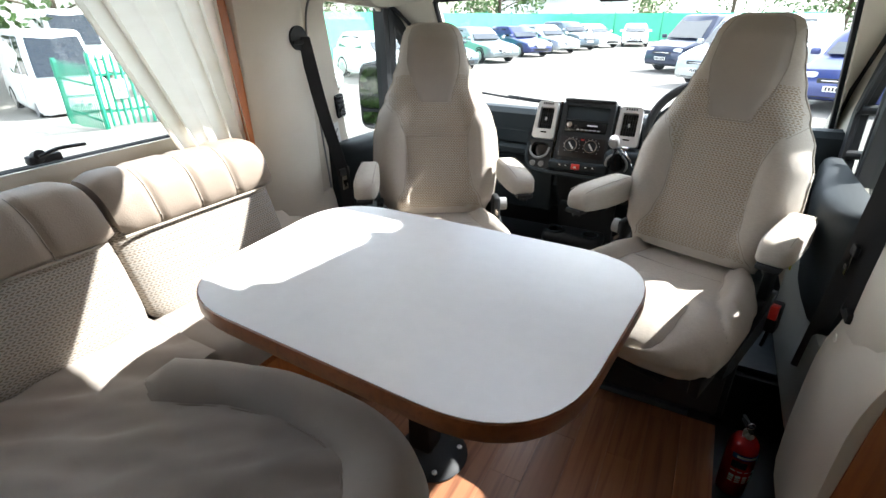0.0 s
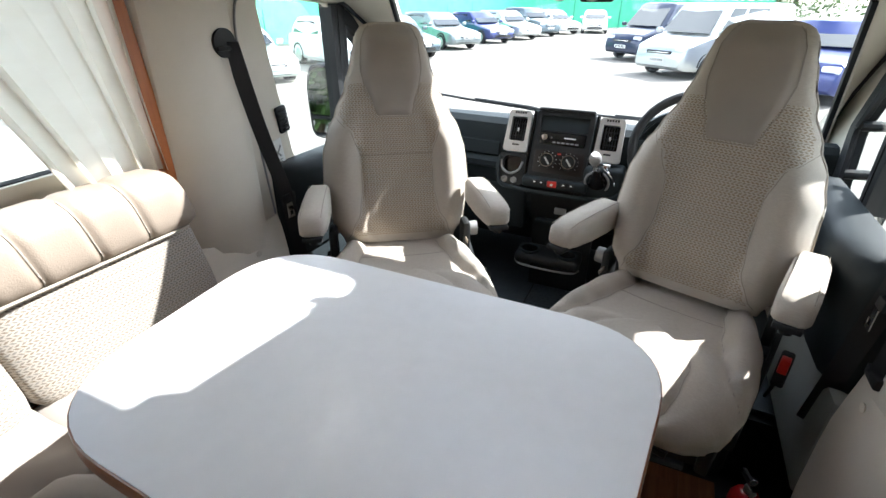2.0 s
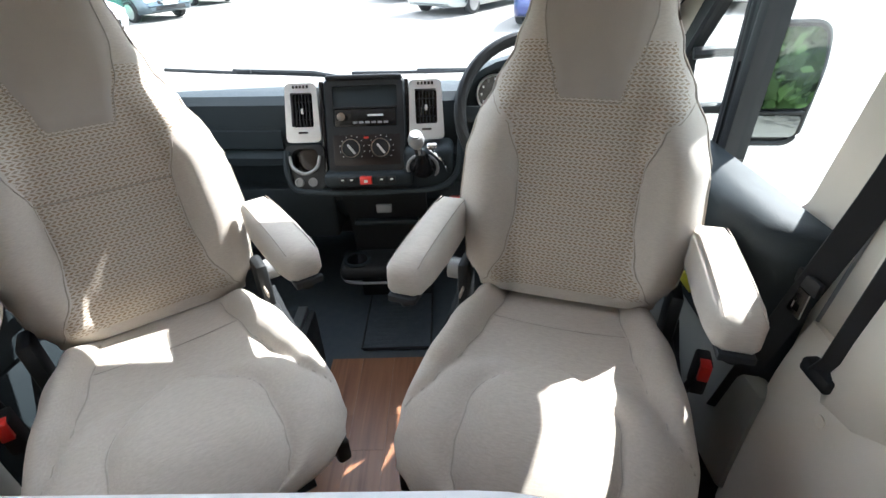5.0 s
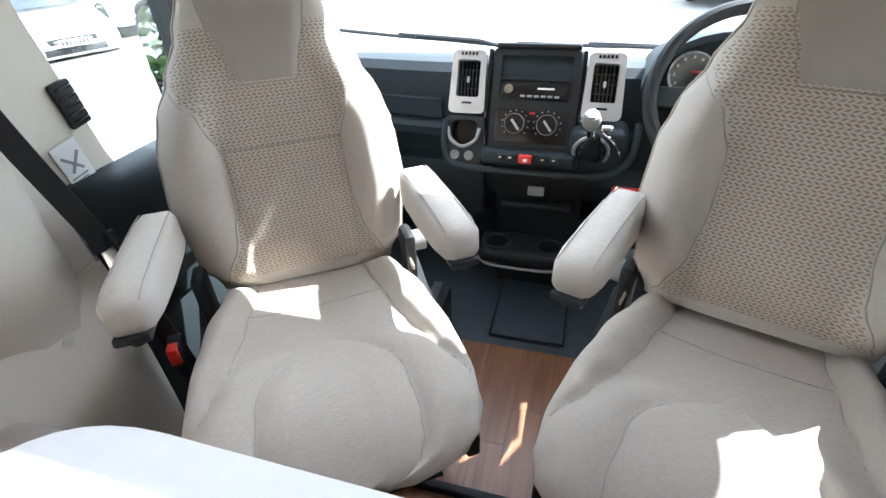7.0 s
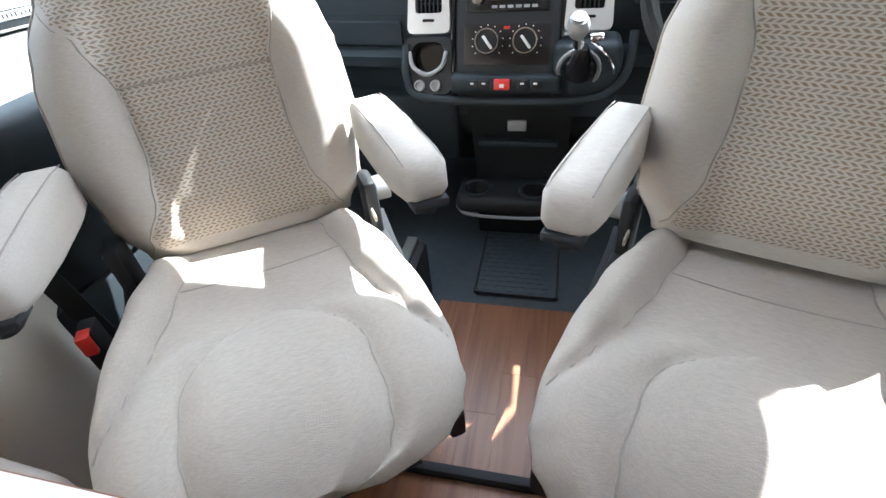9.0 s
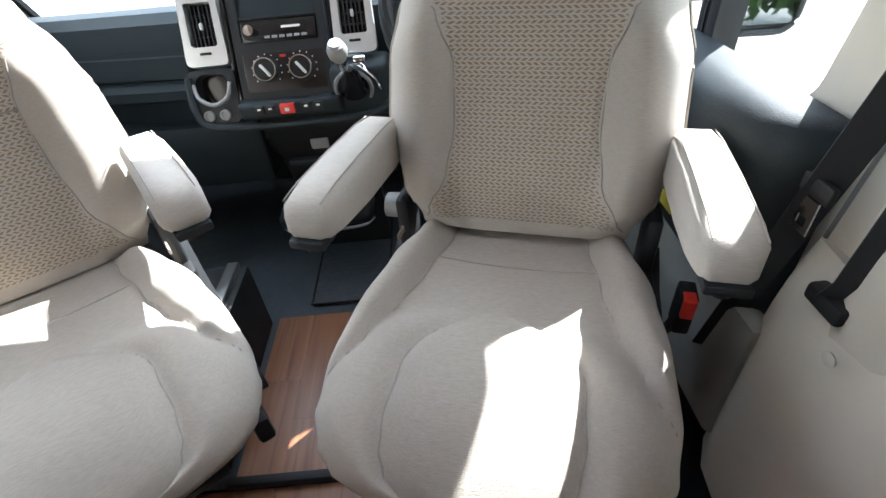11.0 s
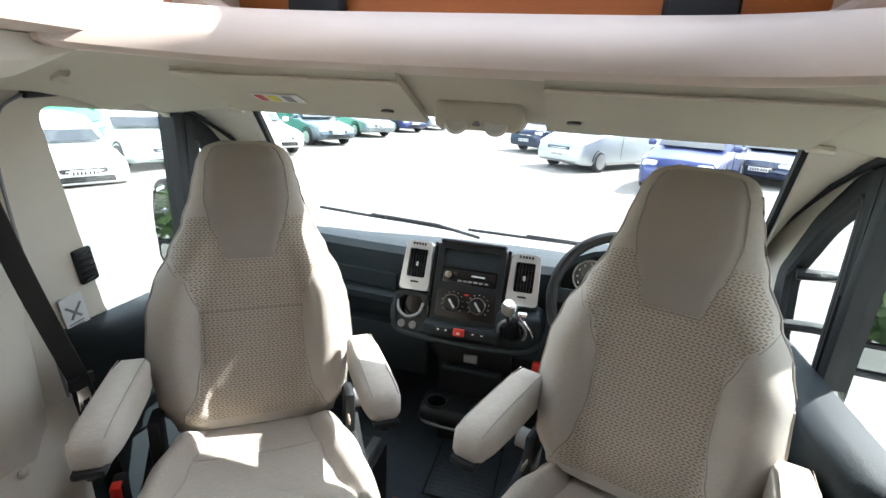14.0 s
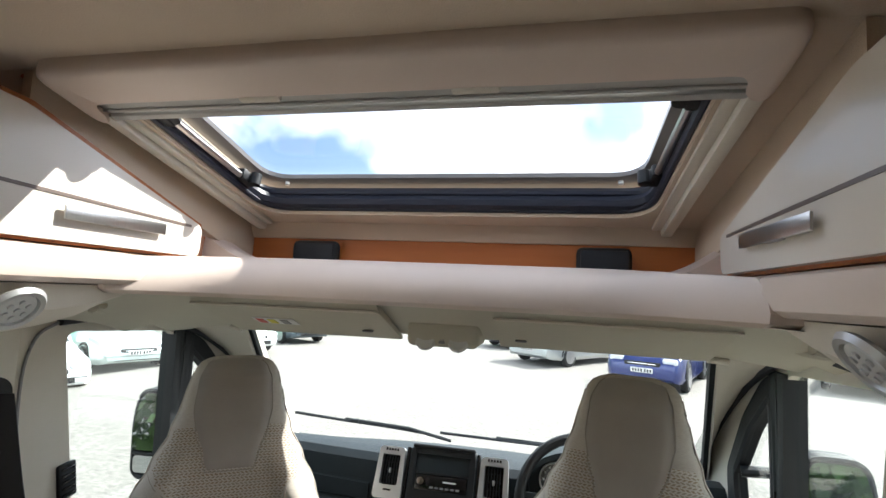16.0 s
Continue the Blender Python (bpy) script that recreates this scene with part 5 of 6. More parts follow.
FC = Matrix(((1, 0, 0, -0.022), (0, 0.39, -0.92, 2.142), (0, 0.92, 0.39, 0.697), (0, 0, 0, 1)))  # u across, v up the face, w out of it


def face(bm):
    bmesh.ops.transform(bm, matrix=FC, verts=bm.verts)
    return bm


part("radio_tower", face(rbox(0, 0.047, -0.06, 0.245, 0.31, 0.14, 0.016, 3)), M_DASH, db)
part("brow", face(rbox(0, 0.202, -0.004, 0.222, 0.014, 0.056, 0.006, 3)), M_BLACK, db, "black brow over the stack")
for u in (-0.128, 0.122):
    part("stack_gap", face(rbox(u, 0.065, -0.03, 0.012, 0.26, 0.07, 0.003)), M_GLOSSBLK, db)
part("stack_bezel", face(plate(rounded([(-0.112, -0.066), (0.112, -0.066), (0.114, 0.194), (-0.114, 0.194)], 0.018), [rounded([(-0.094, 0.062), (0.094, 0.062), (0.094, 0.178), (-0.094, 0.178)], 0.006)], "z", 0.008, 0.018)), M_BLACK, db, smooth=False)
part("storage_slot", face(join_bm(rbox(0, 0.147, 0.002, 0.186, 0.058, 0.012, 0.002))), M_GLOSSBLK, db, "open black storage slot")
part("slot_shelf", face(rbox(0, 0.118, 0.012, 0.186, 0.004, 0.012, 0.001)), M_BLACK, db)
rd = part("radio", face(rbox(0, 0.088, 0.010, 0.180, 0.048, 0.016, 0.003)), M_GLOSSBLK, db, "slim black car radio")
part("display", face(rbox(0.012, 0.094, 0.0185, 0.105, 0.018, 0.002, 0)), M_SCREEN, rd, "dark display")
part("volume_knob", face(turned([(0, 0.018), (0.013, 0.018), (0.012, 0.034), (0.0, 0.035)], 18, pose(-0.068, 0.09, 0))), M_CHROME, rd, "bright volume knob")
for k in range(6):
    part("button", face(rbox(-0.03 + k * 0.018, 0.074, 0.019, 0.013, 0.006, 0.003, 0.001)), M_GREY, rd)
part("print", face(rbox(0.03, 0.094, 0.0198, 0.045, 0.005, 0.001, 0)), M_WHITE, rd)
hp = part("heater_panel", face(rbox(0, -0.005, 0.014, 0.20, 0.092, 0.012, 0.006)), material("dark_brown_gloss", (0.014, 0.010, 0.009), 0.34, spec=0.3), db, "glossy dark heater panel")
for u in (-0.043, 0.043):
    kn = part("dial", face(turned([(0, 0.02), (0.031, 0.02), (0.031, 0.024), (0.026, 0.025), (0.024, 0.040), (0.0, 0.042)], 28, pose(u, 0, 0))), M_BLACK, hp, "round black heater dial")
    part("dial_ring", face(tube([(u + 0.026 * math.cos(a), 0.026 * math.sin(a), 0.041) for a in [k * math.pi / 14 for k in range(28)]], 0.0028, 6, True)), M_CHROME, kn, "chrome ring")
    part("pointer", face(rbox(0, -0.004, 0.046, 0.0065, 0.034, 0.010, 0.002, 2, pose(u, 0, 0, 0, 0, 38))), M_SILVER, kn, "silver pointer")
    for k in range(11):
        a = radians(-130 + k * 26)
        part("tick", face(rbox(0.036 * math.sin(a), 0.036 * math.cos(a), 0.0208, 0.0026, 0.0026, 0.001, 0, 1, pose(u, 0, 0))), M_WHITE, hp)
part("dial_print", face(rbox(0, 0.03, 0.0208, 0.014, 0.006, 0.001, 0)), M_RED, hp)
# switch strip with the hazard button
ss_ = part("switch_strip", rbox(-0.02, 2.105, 0.622, 0.26, 0.07, 0.042, 0.012, 3), M_DASH, db)
part("hazard_button", rbox(-0.026, 2.069, 0.627, 0.036, 0.012, 0.024, 0.003), M_RED, ss_, "red hazard button")
part("hazard_mark", rbox(-0.026, 2.0622, 0.626, 0.010, 0.002, 0.008, 0), M_WHITE, ss_)
for x in (-0.095, -0.068, 0.02, 0.05):
    part("button", rbox(x, 2.070, 0.627, 0.022, 0.008, 0.02, 0.002), M_BLACK, ss_)
    part("mark", rbox(x, 2.0655, 0.630, 0.008, 0.002, 0.004, 0), M_WHITE, ss_)
# side vents in silver surrounds
for u in (-0.186, 0.178):
    vt = part("air_vent", face(plate(rounded([(u - 0.052, 0.022), (u + 0.052, 0.022), (u + 0.046, 0.19), (u - 0.046, 0.19)], 0.016), [rounded([(u - 0.032, 0.066), (u + 0.032, 0.066), (u + 0.032, 0.164), (u - 0.032, 0.164)], 0.007)], "z", -0.02, 0.012)), M_SILVER, db, "satin silver air vent surround", smooth=False)
    part("duct", face(rbox(u, 0.115, -0.022, 0.072, 0.108, 0.012, 0)), M_GLOSSBLK, vt)
    for k in range(5):
        part("vane", face(rbox(u - 0.02 + k * 0.010, 0.115, -0.004, 0.003, 0.094, 0.014, 0)), M_BLACK, vt)
    for k in range(3):
        part("vane", face(rbox(u, 0.09 + k * 0.025, -0.010, 0.052, 0.003, 0.010, 0)), M_BLACK, vt)
    part("tab", face(rbox(u, 0.112, 0.006, 0.008, 0.016, 0.008, 0.002)), M_SILVER, vt)
    part("wheel", face(rbox(u, 0.050, 0.0125, 0.028, 0.006, 0.003, 0.001)), M_GLOSSBLK, vt)
    for k in range(5):
        part("slot", face(rbox(u - 0.02 + k * 0.010, 0.180, 0.0125, 0.006, 0.008, 0.002, 0)), M_GLOSSBLK, vt)
# open pocket with sockets under the left vent
pk = part("pocket", face(plate(rounded([(-0.245, -0.115), (-0.13, -0.115), (-0.13, 0.014), (-0.245, 0.014)], 0.02), [rounded([(-0.228, -0.07), (-0.146, -0.07), (-0.146, 0.004), (-0.228, 0.004)], 0.03)], "z", -0.03, 0.012)), M_BLACK, db, "black open pocket", smooth=False)
part("pocket_back", face(rbox(-0.187, -0.033, -0.028, 0.09, 0.084, 0.006, 0)), M_GLOSSBLK, pk)
part("pocket_rim", face(tube(smooth_path([(-0.232, -0.018, 0.016), (-0.222, -0.052, 0.02), (-0.187, -0.070, 0.022), (-0.152, -0.052, 0.02), (-0.142, -0.018, 0.016)], 4), 0.005, 8)), M_GREY, pk)
for u in (-0.208, -0.168):
    part("power_socket", face(turned([(0, 0.010), (0.014, 0.010), (0.013, 0.018), (0.009, 0.019), (0.008, 0.014), (0, 0.014)], 18, pose(u, -0.095, 0))), M_GREY, pk, "grey power socket")
part("lower_rim", tube(smooth_path([(-0.262, 2.128, 0.70), (-0.262, 2.10, 0.645), (-0.245, 2.085, 0.600), (-0.19, 2.075, 0.588), (-0.02, 2.068, 0.586), (0.16, 2.072, 0.590), (0.225, 2.085, 0.612), (0.25, 2.105, 0.66), (0.255, 2.135, 0.72)], 5), 0.010, 8), M_DASH, db, "charcoal rim sweeping round the controls")
# gear lever
gl = part("gear_mount", join_bm(rbox(0.16, 2.15, 0.64, 0.15, 0.12, 0.13, 0.02, 3)), M_DASH, db)
part("gaiter", turned([(0.034, 0), (0.029, 0.02), (0.030, 0.028), (0.022, 0.045), (0.023, 0.052), (0.012, 0.075), (0.009, 0.09)], 18, Matrix.Translation((0.142, 2.085, 0.655)) @ pose(0, 0, 0, 42, 4, 0)), M_GLOSSBLK, gl, "black leather gaiter")
part("bezel", tube([(0.142 + 0.044 * math.cos(a), 2.082 - 0.02 * math.sin(a), 0.655 + 0.048 * math.sin(a)) for a in [k * math.pi / 12 for k in range(24)]], 0.005, 6, True), M_GREY, gl)
part("stem", tube([(0.136, 2.03, 0.72), (0.132, 2.02, 0.755)], 0.011, 10), M_CHROME, gl, "chrome gear stem")
part("gear_knob", turned([(0, 0), (0.014, 0.0), (0.021, 0.012), (0.023, 0.026), (0.018, 0.04), (0, 0.044)], 20, Matrix.Translation((0.132, 2.02, 0.745)) @ pose(0, 0, 0, 25)), M_GREY, gl, "grey and chrome gear knob")
part("shift_pattern", disc(0.014, 0.002, 18, Matrix.Translation((0.132, 2.001, 0.786)) @ pose(0, 0, 0, 25)), M_WHITE, gl, "pale shift pattern disc")
for k in range(3):
    part("mark", rbox(-0.006 + k * 0.006, 0, 0.0018, 0.0016, 0.014, 0.001, 0, 1, Matrix.Translation((0.132, 2.001, 0.786)) @ pose(0, 0, 0, 25)), M_GLOSSBLK, gl)
ky = part("ignition_keys", join_bm(tube(smooth_path([(0.165, 2.05, 0.725), (0.185, 2.035, 0.712), (0.205, 2.03, 0.690), (0.212, 2.028, 0.668)], 4), 0.007, 8, flat=0.5), rbox(0.172, 2.045, 0.735, 0.03, 0.02, 0.016, 0.006)), M_CHROME, db, "bright keys hanging below the lever")
# centre console foot with cup holders
cs = part("lower_console", loft([[(x, y, z) for x, y in ((-0.13, 2.30), (-0.13, 2.12 + d), (0.14, 2.12 + d), (0.14, 2.30))] for z, d in ((0.60, 0.02), (0.50, 0.06), (0.42, 0.12), (0.30, 0.15), (0.20, 0.16), (0.03, 0.17))]), M_BLACK, db, "black lower centre console")
part("shelf_edge", rbox(0.0, 2.225, 0.40, 0.22, 0.03, 0.02, 0.006), M_DASH, cs)
part("socket_plate", rbox(0.0, 2.19, 0.47, 0.05, 0.016, 0.03, 0.004), M_GREY, cs)
tray = part("cup_tray", rbox(-0.03, 2.205, 0.235, 0.29, 0.14, 0.06, 0.025, 4), M_BLACK, cs, "black cup holder tray")
for x in (-0.115, 0.055):
    part("cup_holder", tube([(x + 0.042 * math.cos(a), 2.19 + 0.042 * math.sin(a), 0.268) for a in [k * math.pi / 10 for k in range(20)]], 0.006, 6, True), M_DASH, tray, "round cup holder rim")
    part("cup_well", disc(0.036, 0.004, 20, pose(x, 2.19, 0.2675)), M_GLOSSBLK, tray)
part("tray_rim", tube(smooth_path([(-0.175, 2.17, 0.212), (-0.14, 2.135, 0.209), (-0.03, 2.127, 0.208), (0.08, 2.135, 0.209), (0.115, 2.17, 0.212)], 4), 0.005, 6), M_GREY, tray)
part("release_handle", rbox(0.265, 2.14, 0.50, 0.10, 0.03, 0.06, 0.008, 2, None), M_RED, db, "red release handle")
# instrument cluster
cl = part("binnacle", loft([[(0.44 + hw * math.cos(a), y, 0.80 + hh * max(-0.25, math.sin(a))) for a in [2 * math.pi * k / 28 for k in range(28)]] for y, hw, hh in ((2.45, 0.17, 0.08), (2.25, 0.19, 0.13), (2.16, 0.195, 0.14), (2.155, 0.18, 0.125), (2.22, 0.17, 0.115))]), M_DASH, db, "hooded instrument binnacle")
for x in (0.36, 0.50):
    dl = part("gauge", disc(0.052, 0.01, 28, pose(x, 2.208, 0.83, 75)), M_SCREEN, cl, "dark round gauge")
    part("gauge_ring", tube([(x + 0.053 * math.cos(a), 2.20 + 0.014 * math.sin(a), 0.83 + 0.051 * math.sin(a)) for a in [k * math.pi / 14 for k in range(28)]], 0.003, 6, True), M_SILVER, dl)
    for k in range(9):
        a = radians(-120 + 30 * k)
        part("tick", rbox(x + 0.04 * math.sin(a), 2.199 + 0.01 * math.cos(a), 0.83 + 0.04 * math.cos(a), 0.004, 0.002, 0.006, 0), M_WHITE, dl)
    part("needle", rbox(x + 0.012, 2.196, 0.838, 0.024, 0.003, 0.004, 0), M_RED, dl)
# steering wheel
WC = Vector((0.445, 2.0, 0.835))
wm = Matrix.Translation(WC) @ pose(0, 0, 0, 58)
stw = thing("steering_wheel", ident, "black steering wheel with silver lower spokes", "steering wheel")
part("rim", tube([wm @ Vector((0.195 * math.cos(a), 0.195 * math.sin(a), 0)) for a in [k * math.pi / 24 for k in range(48)]], 0.016, 10, True), M_BLACK, stw, "black leather rim")
part("hub", turned([(0, -0.05), (0.06, -0.05), (0.085, -0.02), (0.08, 0.005), (0.05, 0.018), (0, 0.02)], 24, wm), M_DASH, stw, "charcoal airbag hub")
part("emblem", disc(0.02, 0.003, 20, wm @ pose(0, 0, 0.0205)), M_CHROME, stw)
for a in (180, 0):
    part("spoke", rbox(0.128, 0, -0.012, 0.12, 0.045, 0.018, 0.006, 2, wm @ pose(0, 0, 0, 0, 0, a)), M_DASH, stw)
for a in (232, 308):
    part("spoke", rbox(0.13, 0, -0.012, 0.12, 0.03, 0.014, 0.005, 2, wm @ pose(0, 0, 0, 0, 0, a)), M_SILVER, stw, "silver lower spoke")
part("column", tube([wm @ Vector((0, 0, -0.04)), wm @ Vector((0, 0, -0.24))], 0.055, 16), M_BLACK, stw)
part("stalk", tube([wm @ Vector((-0.05, 0, -0.07)), wm @ Vector((-0.17, 0.01, -0.06)), wm @ Vector((-0.20, 0.012, -0.06))], 0.011, 10), M_GREY, stw, "grey control stalk")
part("stalk", tube([wm @ Vector((0.05, 0, -0.07)), wm @ Vector((0.19, 0.01, -0.06))], 0.011, 10), M_GREY, stw, "grey control stalk")
# pedals
for x in (0.36, 0.47):
    pd = tagged(obj_from("pedal", join_bm(rbox(x, 2.34, 0.17, 0.07, 0.012, 0.06, 0.005), tube([(x, 2.36, 0.18), (x, 2.42, 0.33)], 0.008, 8)), M_GREY), "grey foot pedal under the dashboard", "pedal", "pedals")
tagged(obj_from("firewall", rbox(XC, 2.84, 0.335, 1.86, 0.03, 0.69, 0), M_RUBBER), "black bulkhead under the dashboard", "wall", kind="structure")

# door cards
for s, sx in ((-1, -0.91), (1, 0.91)):
    dc = thing("door_card", ident, "charcoal door card with padded top and grey-green lower panel", "door trim", "cab door cards")
    rows = []
    for y, k in ((1.485, 0.3), (1.51, 0.7), (1.56, 0.95), (1.70, 1.0), (1.85, 0.95), (2.0, 0.7), (2.2, 0.5)):
        rows.append([(sx, y, 0.75), (sx - s * 0.06 * k, y, 0.752), (sx - s * 0.10 * k, y, 0.742), (sx - s * 0.118 * k, y, 0.715), (sx - s * 0.115 * k, y, 0.62), (sx - s * 0.09 * k, y, 0.52), (sx - s * 0.08 * k, y, 0.40), (sx, y, 0.36)])
    part("padded_top", loft(rows), M_DASH, dc, "padded charcoal door top", angle=50)
    part("lower_panel", rbox(sx - s * 0.03, 1.81, 0.22, 0.06, 0.74, 0.34, 0.02), M_DASH if s < 0 else material("grey_green_trim", (0.30, 0.315, 0.29), 0.6, bump=0.2, bump_scale=400), dc, "lower door panel")
    part("door_pull", tube(smooth_path([(sx - s * 0.13, 1.63, 0.60), (sx - s * 0.165, 1.66, 0.585), (sx - s * 0.165, 1.80, 0.585), (sx - s * 0.13, 1.83, 0.60)], 4), 0.011, 8), M_BLACK, dc, "black pull handle")
    part("sill_strip", rbox(sx - s * 0.008, 1.75, 0.722, 0.02, 0.30, 0.014, 0.004, 2, None), M_RUBBER, dc)
# yellow tag on the belt reel side of the driver's seat
tagged(obj_from("warning_tag", rbox(0.77, 1.68, 0.52, 0.004, 0.05, 0.03, 0.001), M_YELLOW), "yellow warning tag beside the driver's seat", "tag")

# door mirrors
for s, mx in ((-1, -1.115), (1, 1.13)):
    mr = thing("door_mirror", pose(mx, 2.13, 0.85, 0, 0, -s * 6), "tall black two-arm door mirror", "mirror", "door mirrors")
    rim = rounded([(-0.086, -0.165), (0.086, -0.165), (0.094, 0.06), (0.074, 0.165), (-0.074, 0.165), (-0.094, 0.06)], 0.045, 6)
    rows = []
    for y, k in ((-0.022, 0.965), (-0.018, 1.0), (0.03, 1.03), (0.08, 0.95), (0.115, 0.72), (0.13, 0.35)):
        rows.append([(x * k + s * 0.02 * (1 - k), y, z * k) for x, z in rim])
    part("housing", loft(rows), M_BLACK, mr, "grained black housing", angle=50)
    part("rim", tube([(x * 0.95, -0.022, z * 0.97) for x, z in rim], 0.009, 6, True), M_BLACK, mr, "black rim")
    tilt = pose(0, -0.020, 0.04, -8)
    pane = plate(rounded([(-0.074, -0.095), (0.074, -0.095), (0.080, 0.03), (0.062, 0.108), (-0.062, 0.108), (-0.080, 0.03)], 0.03), [], "y", -0.022, -0.018)
    bmesh.ops.transform(pane, matrix=tilt, verts=pane.verts)
    part("mirror_pane", pane, M_MIRROR, mr, "mirror glass", smooth=False)
    low = plate(rounded([(-0.068, -0.03), (0.068, -0.03), (0.074, 0.03), (-0.074, 0.03)], 0.018), [], "y", -0.022, -0.018)
    bmesh.ops.transform(low, matrix=pose(0, -0.018, -0.108, -5), verts=low.verts)
    part("wide_pane", low, M_MIRROR, mr, "wide-angle mirror glass", smooth=False)
    part("divider", rbox(0, -0.036, -0.068, 0.15, 0.012, 0.010, 0.003), M_BLACK, mr)
    for z in (-0.085, 0.075):
        part("arm", tube(smooth_path([(-s * 0.05, 0.05, z), (-s * 0.13, 0.055, z + 0.004), (-s * 0.215, 0.07, z - 0.006)], 4), 0.022, 10, flat=0.75), M_BLACK, mr, "black mirror arm")

# wipers
for x0, y0, x1 in ((-0.84, 2.62, -0.16), (-0.20, 2.82, 0.50)):
    wp = thing("wiper", ident, "black wiper lying along the foot of the windscreen", "wiper", "wipers")
    if x0 < -0.5:
        P = [(-0.84, 2.66, 0.835), (-0.62, 2.74, 0.80), (-0.42, 2.80, 0.775), (-0.22, 2.84, 0.75)]
    else:
        P = [(-0.17, 2.84, 0.762), (0.1, 2.85, 0.755), (0.35, 2.84, 0.755), (0.55, 2.82, 0.755)]
    part("blade", tube(smooth_path(P, 4), 0.007, 6), M_BLACK, wp)
    part("arm", tube([Vector(P[1]) + Vector((0, 0.005, 0.006)), Vector(P[2]) + Vector((0.1, 0.01, 0.0)), Vector(P[3]) + Vector((0.1, 0.03, -0.03))], 0.008, 6), M_BLACK, wp)
    part("clip", rbox(P[1][0] + 0.04, P[1][1] + 0.01, P[1][2], 0.06, 0.02, 0.018, 0.004), M_BLACK, wp)
tagged(obj_from("bonnet", loft([[(XC + u * 0.92, y - 0.1 * u * u, z) for u in [k / 8 - 1 for k in range(17)]] for y, z in ((2.86, 0.66), (3.0, 0.58), (3.3, 0.40), (3.45, 0.20), (3.5, -0.1))], closed=False), material("white_van_paint", (0.75, 0.75, 0.74), 0.25, coat=0.5)), "white sloping van bonnet below the windscreen", "bonnet", kind="structure")

# floor planks, last of the interior
plank_mesh = {}
rng = random.Random(5)


def plank(x0, x1, y0, y1, z):
    key = (round(x1 - x0, 3), round(y1 - y0, 3))
    if key not in plank_mesh:
        bm = rbox(0, 0, 0, key[0] - 0.0004, key[1] - 0.0004, 0.01, 0.0004, 1)
        me = bpy.data.meshes.new("plank")
        bm.to_mesh(me)
        bm.free()
        me.materials.append(M_FLOOR)
        plank_mesh[key] = me
    ob = new("plank", plank_mesh[key])
    ob.location = ((x0 + x1) / 2, (y0 + y1) / 2, z)
    ob.parent = floor


PW = 0.098
for i in range(17):
    x0 = -0.99 + i * PW
    y = -1.6 + rng.choice((0, 0.23, 0.46, 0.69))
    y0 = -1.68
    while y0 < 1.44:
        y1 = min(y if y > y0 else y0 + 0.92, 1.44)
        if y1 - y0 > 0.02:
            plank(x0, x0 + PW, y0, y1, -0.003)
        y0, y = y1, y1 + 0.92
for i in range(4):
    x0 = -0.195 + i * 0.105
    c = rng.choice((1.60, 1.72, 1.85))
    plank(x0, x0 + 0.105, 1.464, c, 0.013)
    plank(x0, x0 + 0.105, c, 1.955, 0.013)

# ---------- outside ----------
GZ = -0.65


def ground_z(x, y):
    """The yard is level but falls away towards the next yard."""
    d = max(0.0, -x - 8.5)
    drop = 0.13 * d if d < 3 else min(1.3, 0.39 + 0.075 * (d - 3))
    return GZ - drop * max(0.0, min(1.0, (13.0 - y) / 4.0))


bm = bmesh.new()
N = 110
ticks = [math.copysign(abs(k / (N / 2)) ** 3 * 900 + abs(k / (N / 2)) * 30, k) for k in range(-N // 2, N // 2 + 1)]
gv_ = [[bm.verts.new((x, y + 10, ground_z(x, y + 10) + (0.02 * noise.noise(Vector((x * 0.4, y * 0.4, 0))) if abs(x) < 60 and abs(y) < 60 else 0))) for x in ticks] for y in ticks]
for j in range(N):
    for i in range(N):
        bm.faces.new((gv_[j][i], gv_[j][i + 1], gv_[j + 1][i + 1], gv_[j + 1][i]))
tagged(obj_from("ground", bm, M_GRAVEL), "pale sunlit gravel yard", "ground", kind="structure")

M_TYRE = material("tyre_rubber", (0.02, 0.02, 0.02), 0.85)
M_RIM = material("alloy_wheel", (0.45, 0.45, 0.46), 0.3, metal=0.8)
M_CARGLASS = material("tinted_car_glass", (0.02, 0.025, 0.03), 0.05, spec=0.8)
M_LAMPW = material("headlamp", (0.6, 0.62, 0.64), 0.1, spec=0.8)
M_LAMPR = material("tail_lamp", (0.35, 0.01, 0.01), 0.2)
M_PLATE = material("number_plate", (0.72, 0.72, 0.70), 0.5)
PAINT = {}


def paint(key, c, metal=0.3):
    if key not in PAINT:
        PAINT[key] = material("car_paint_" + key, c, 0.28, metal=metal, coat=0.6, color2=tuple(k * 0.95 for k in c))
    return PAINT[key]


# length, width, beltline, roof, then the greenhouse: front foot, front top, rear top, rear foot as shares of the length, bonnet height
KINDS = {
    "hatchback": (4.1, 1.75, 0.95, 1.46, (0.20, 0.02, -0.36, -0.47), 0.78, 0.30),
    "estate": (4.6, 1.80, 0.96, 1.48, (0.19, 0.03, -0.40, -0.48), 0.80, 0.31),
    "suv": (4.4, 1.84, 1.08, 1.62, (0.20, 0.05, -0.38, -0.48), 0.96, 0.35),
    "van": (4.9, 1.90, 1.15, 1.95, (0.30, 0.16, -0.485, -0.495), 1.02, 0.33),
    "campervan": (5.9, 2.0, 1.25, 2.6, (0.36, 0.24, -0.49, -0.495), 1.10, 0.35),
}


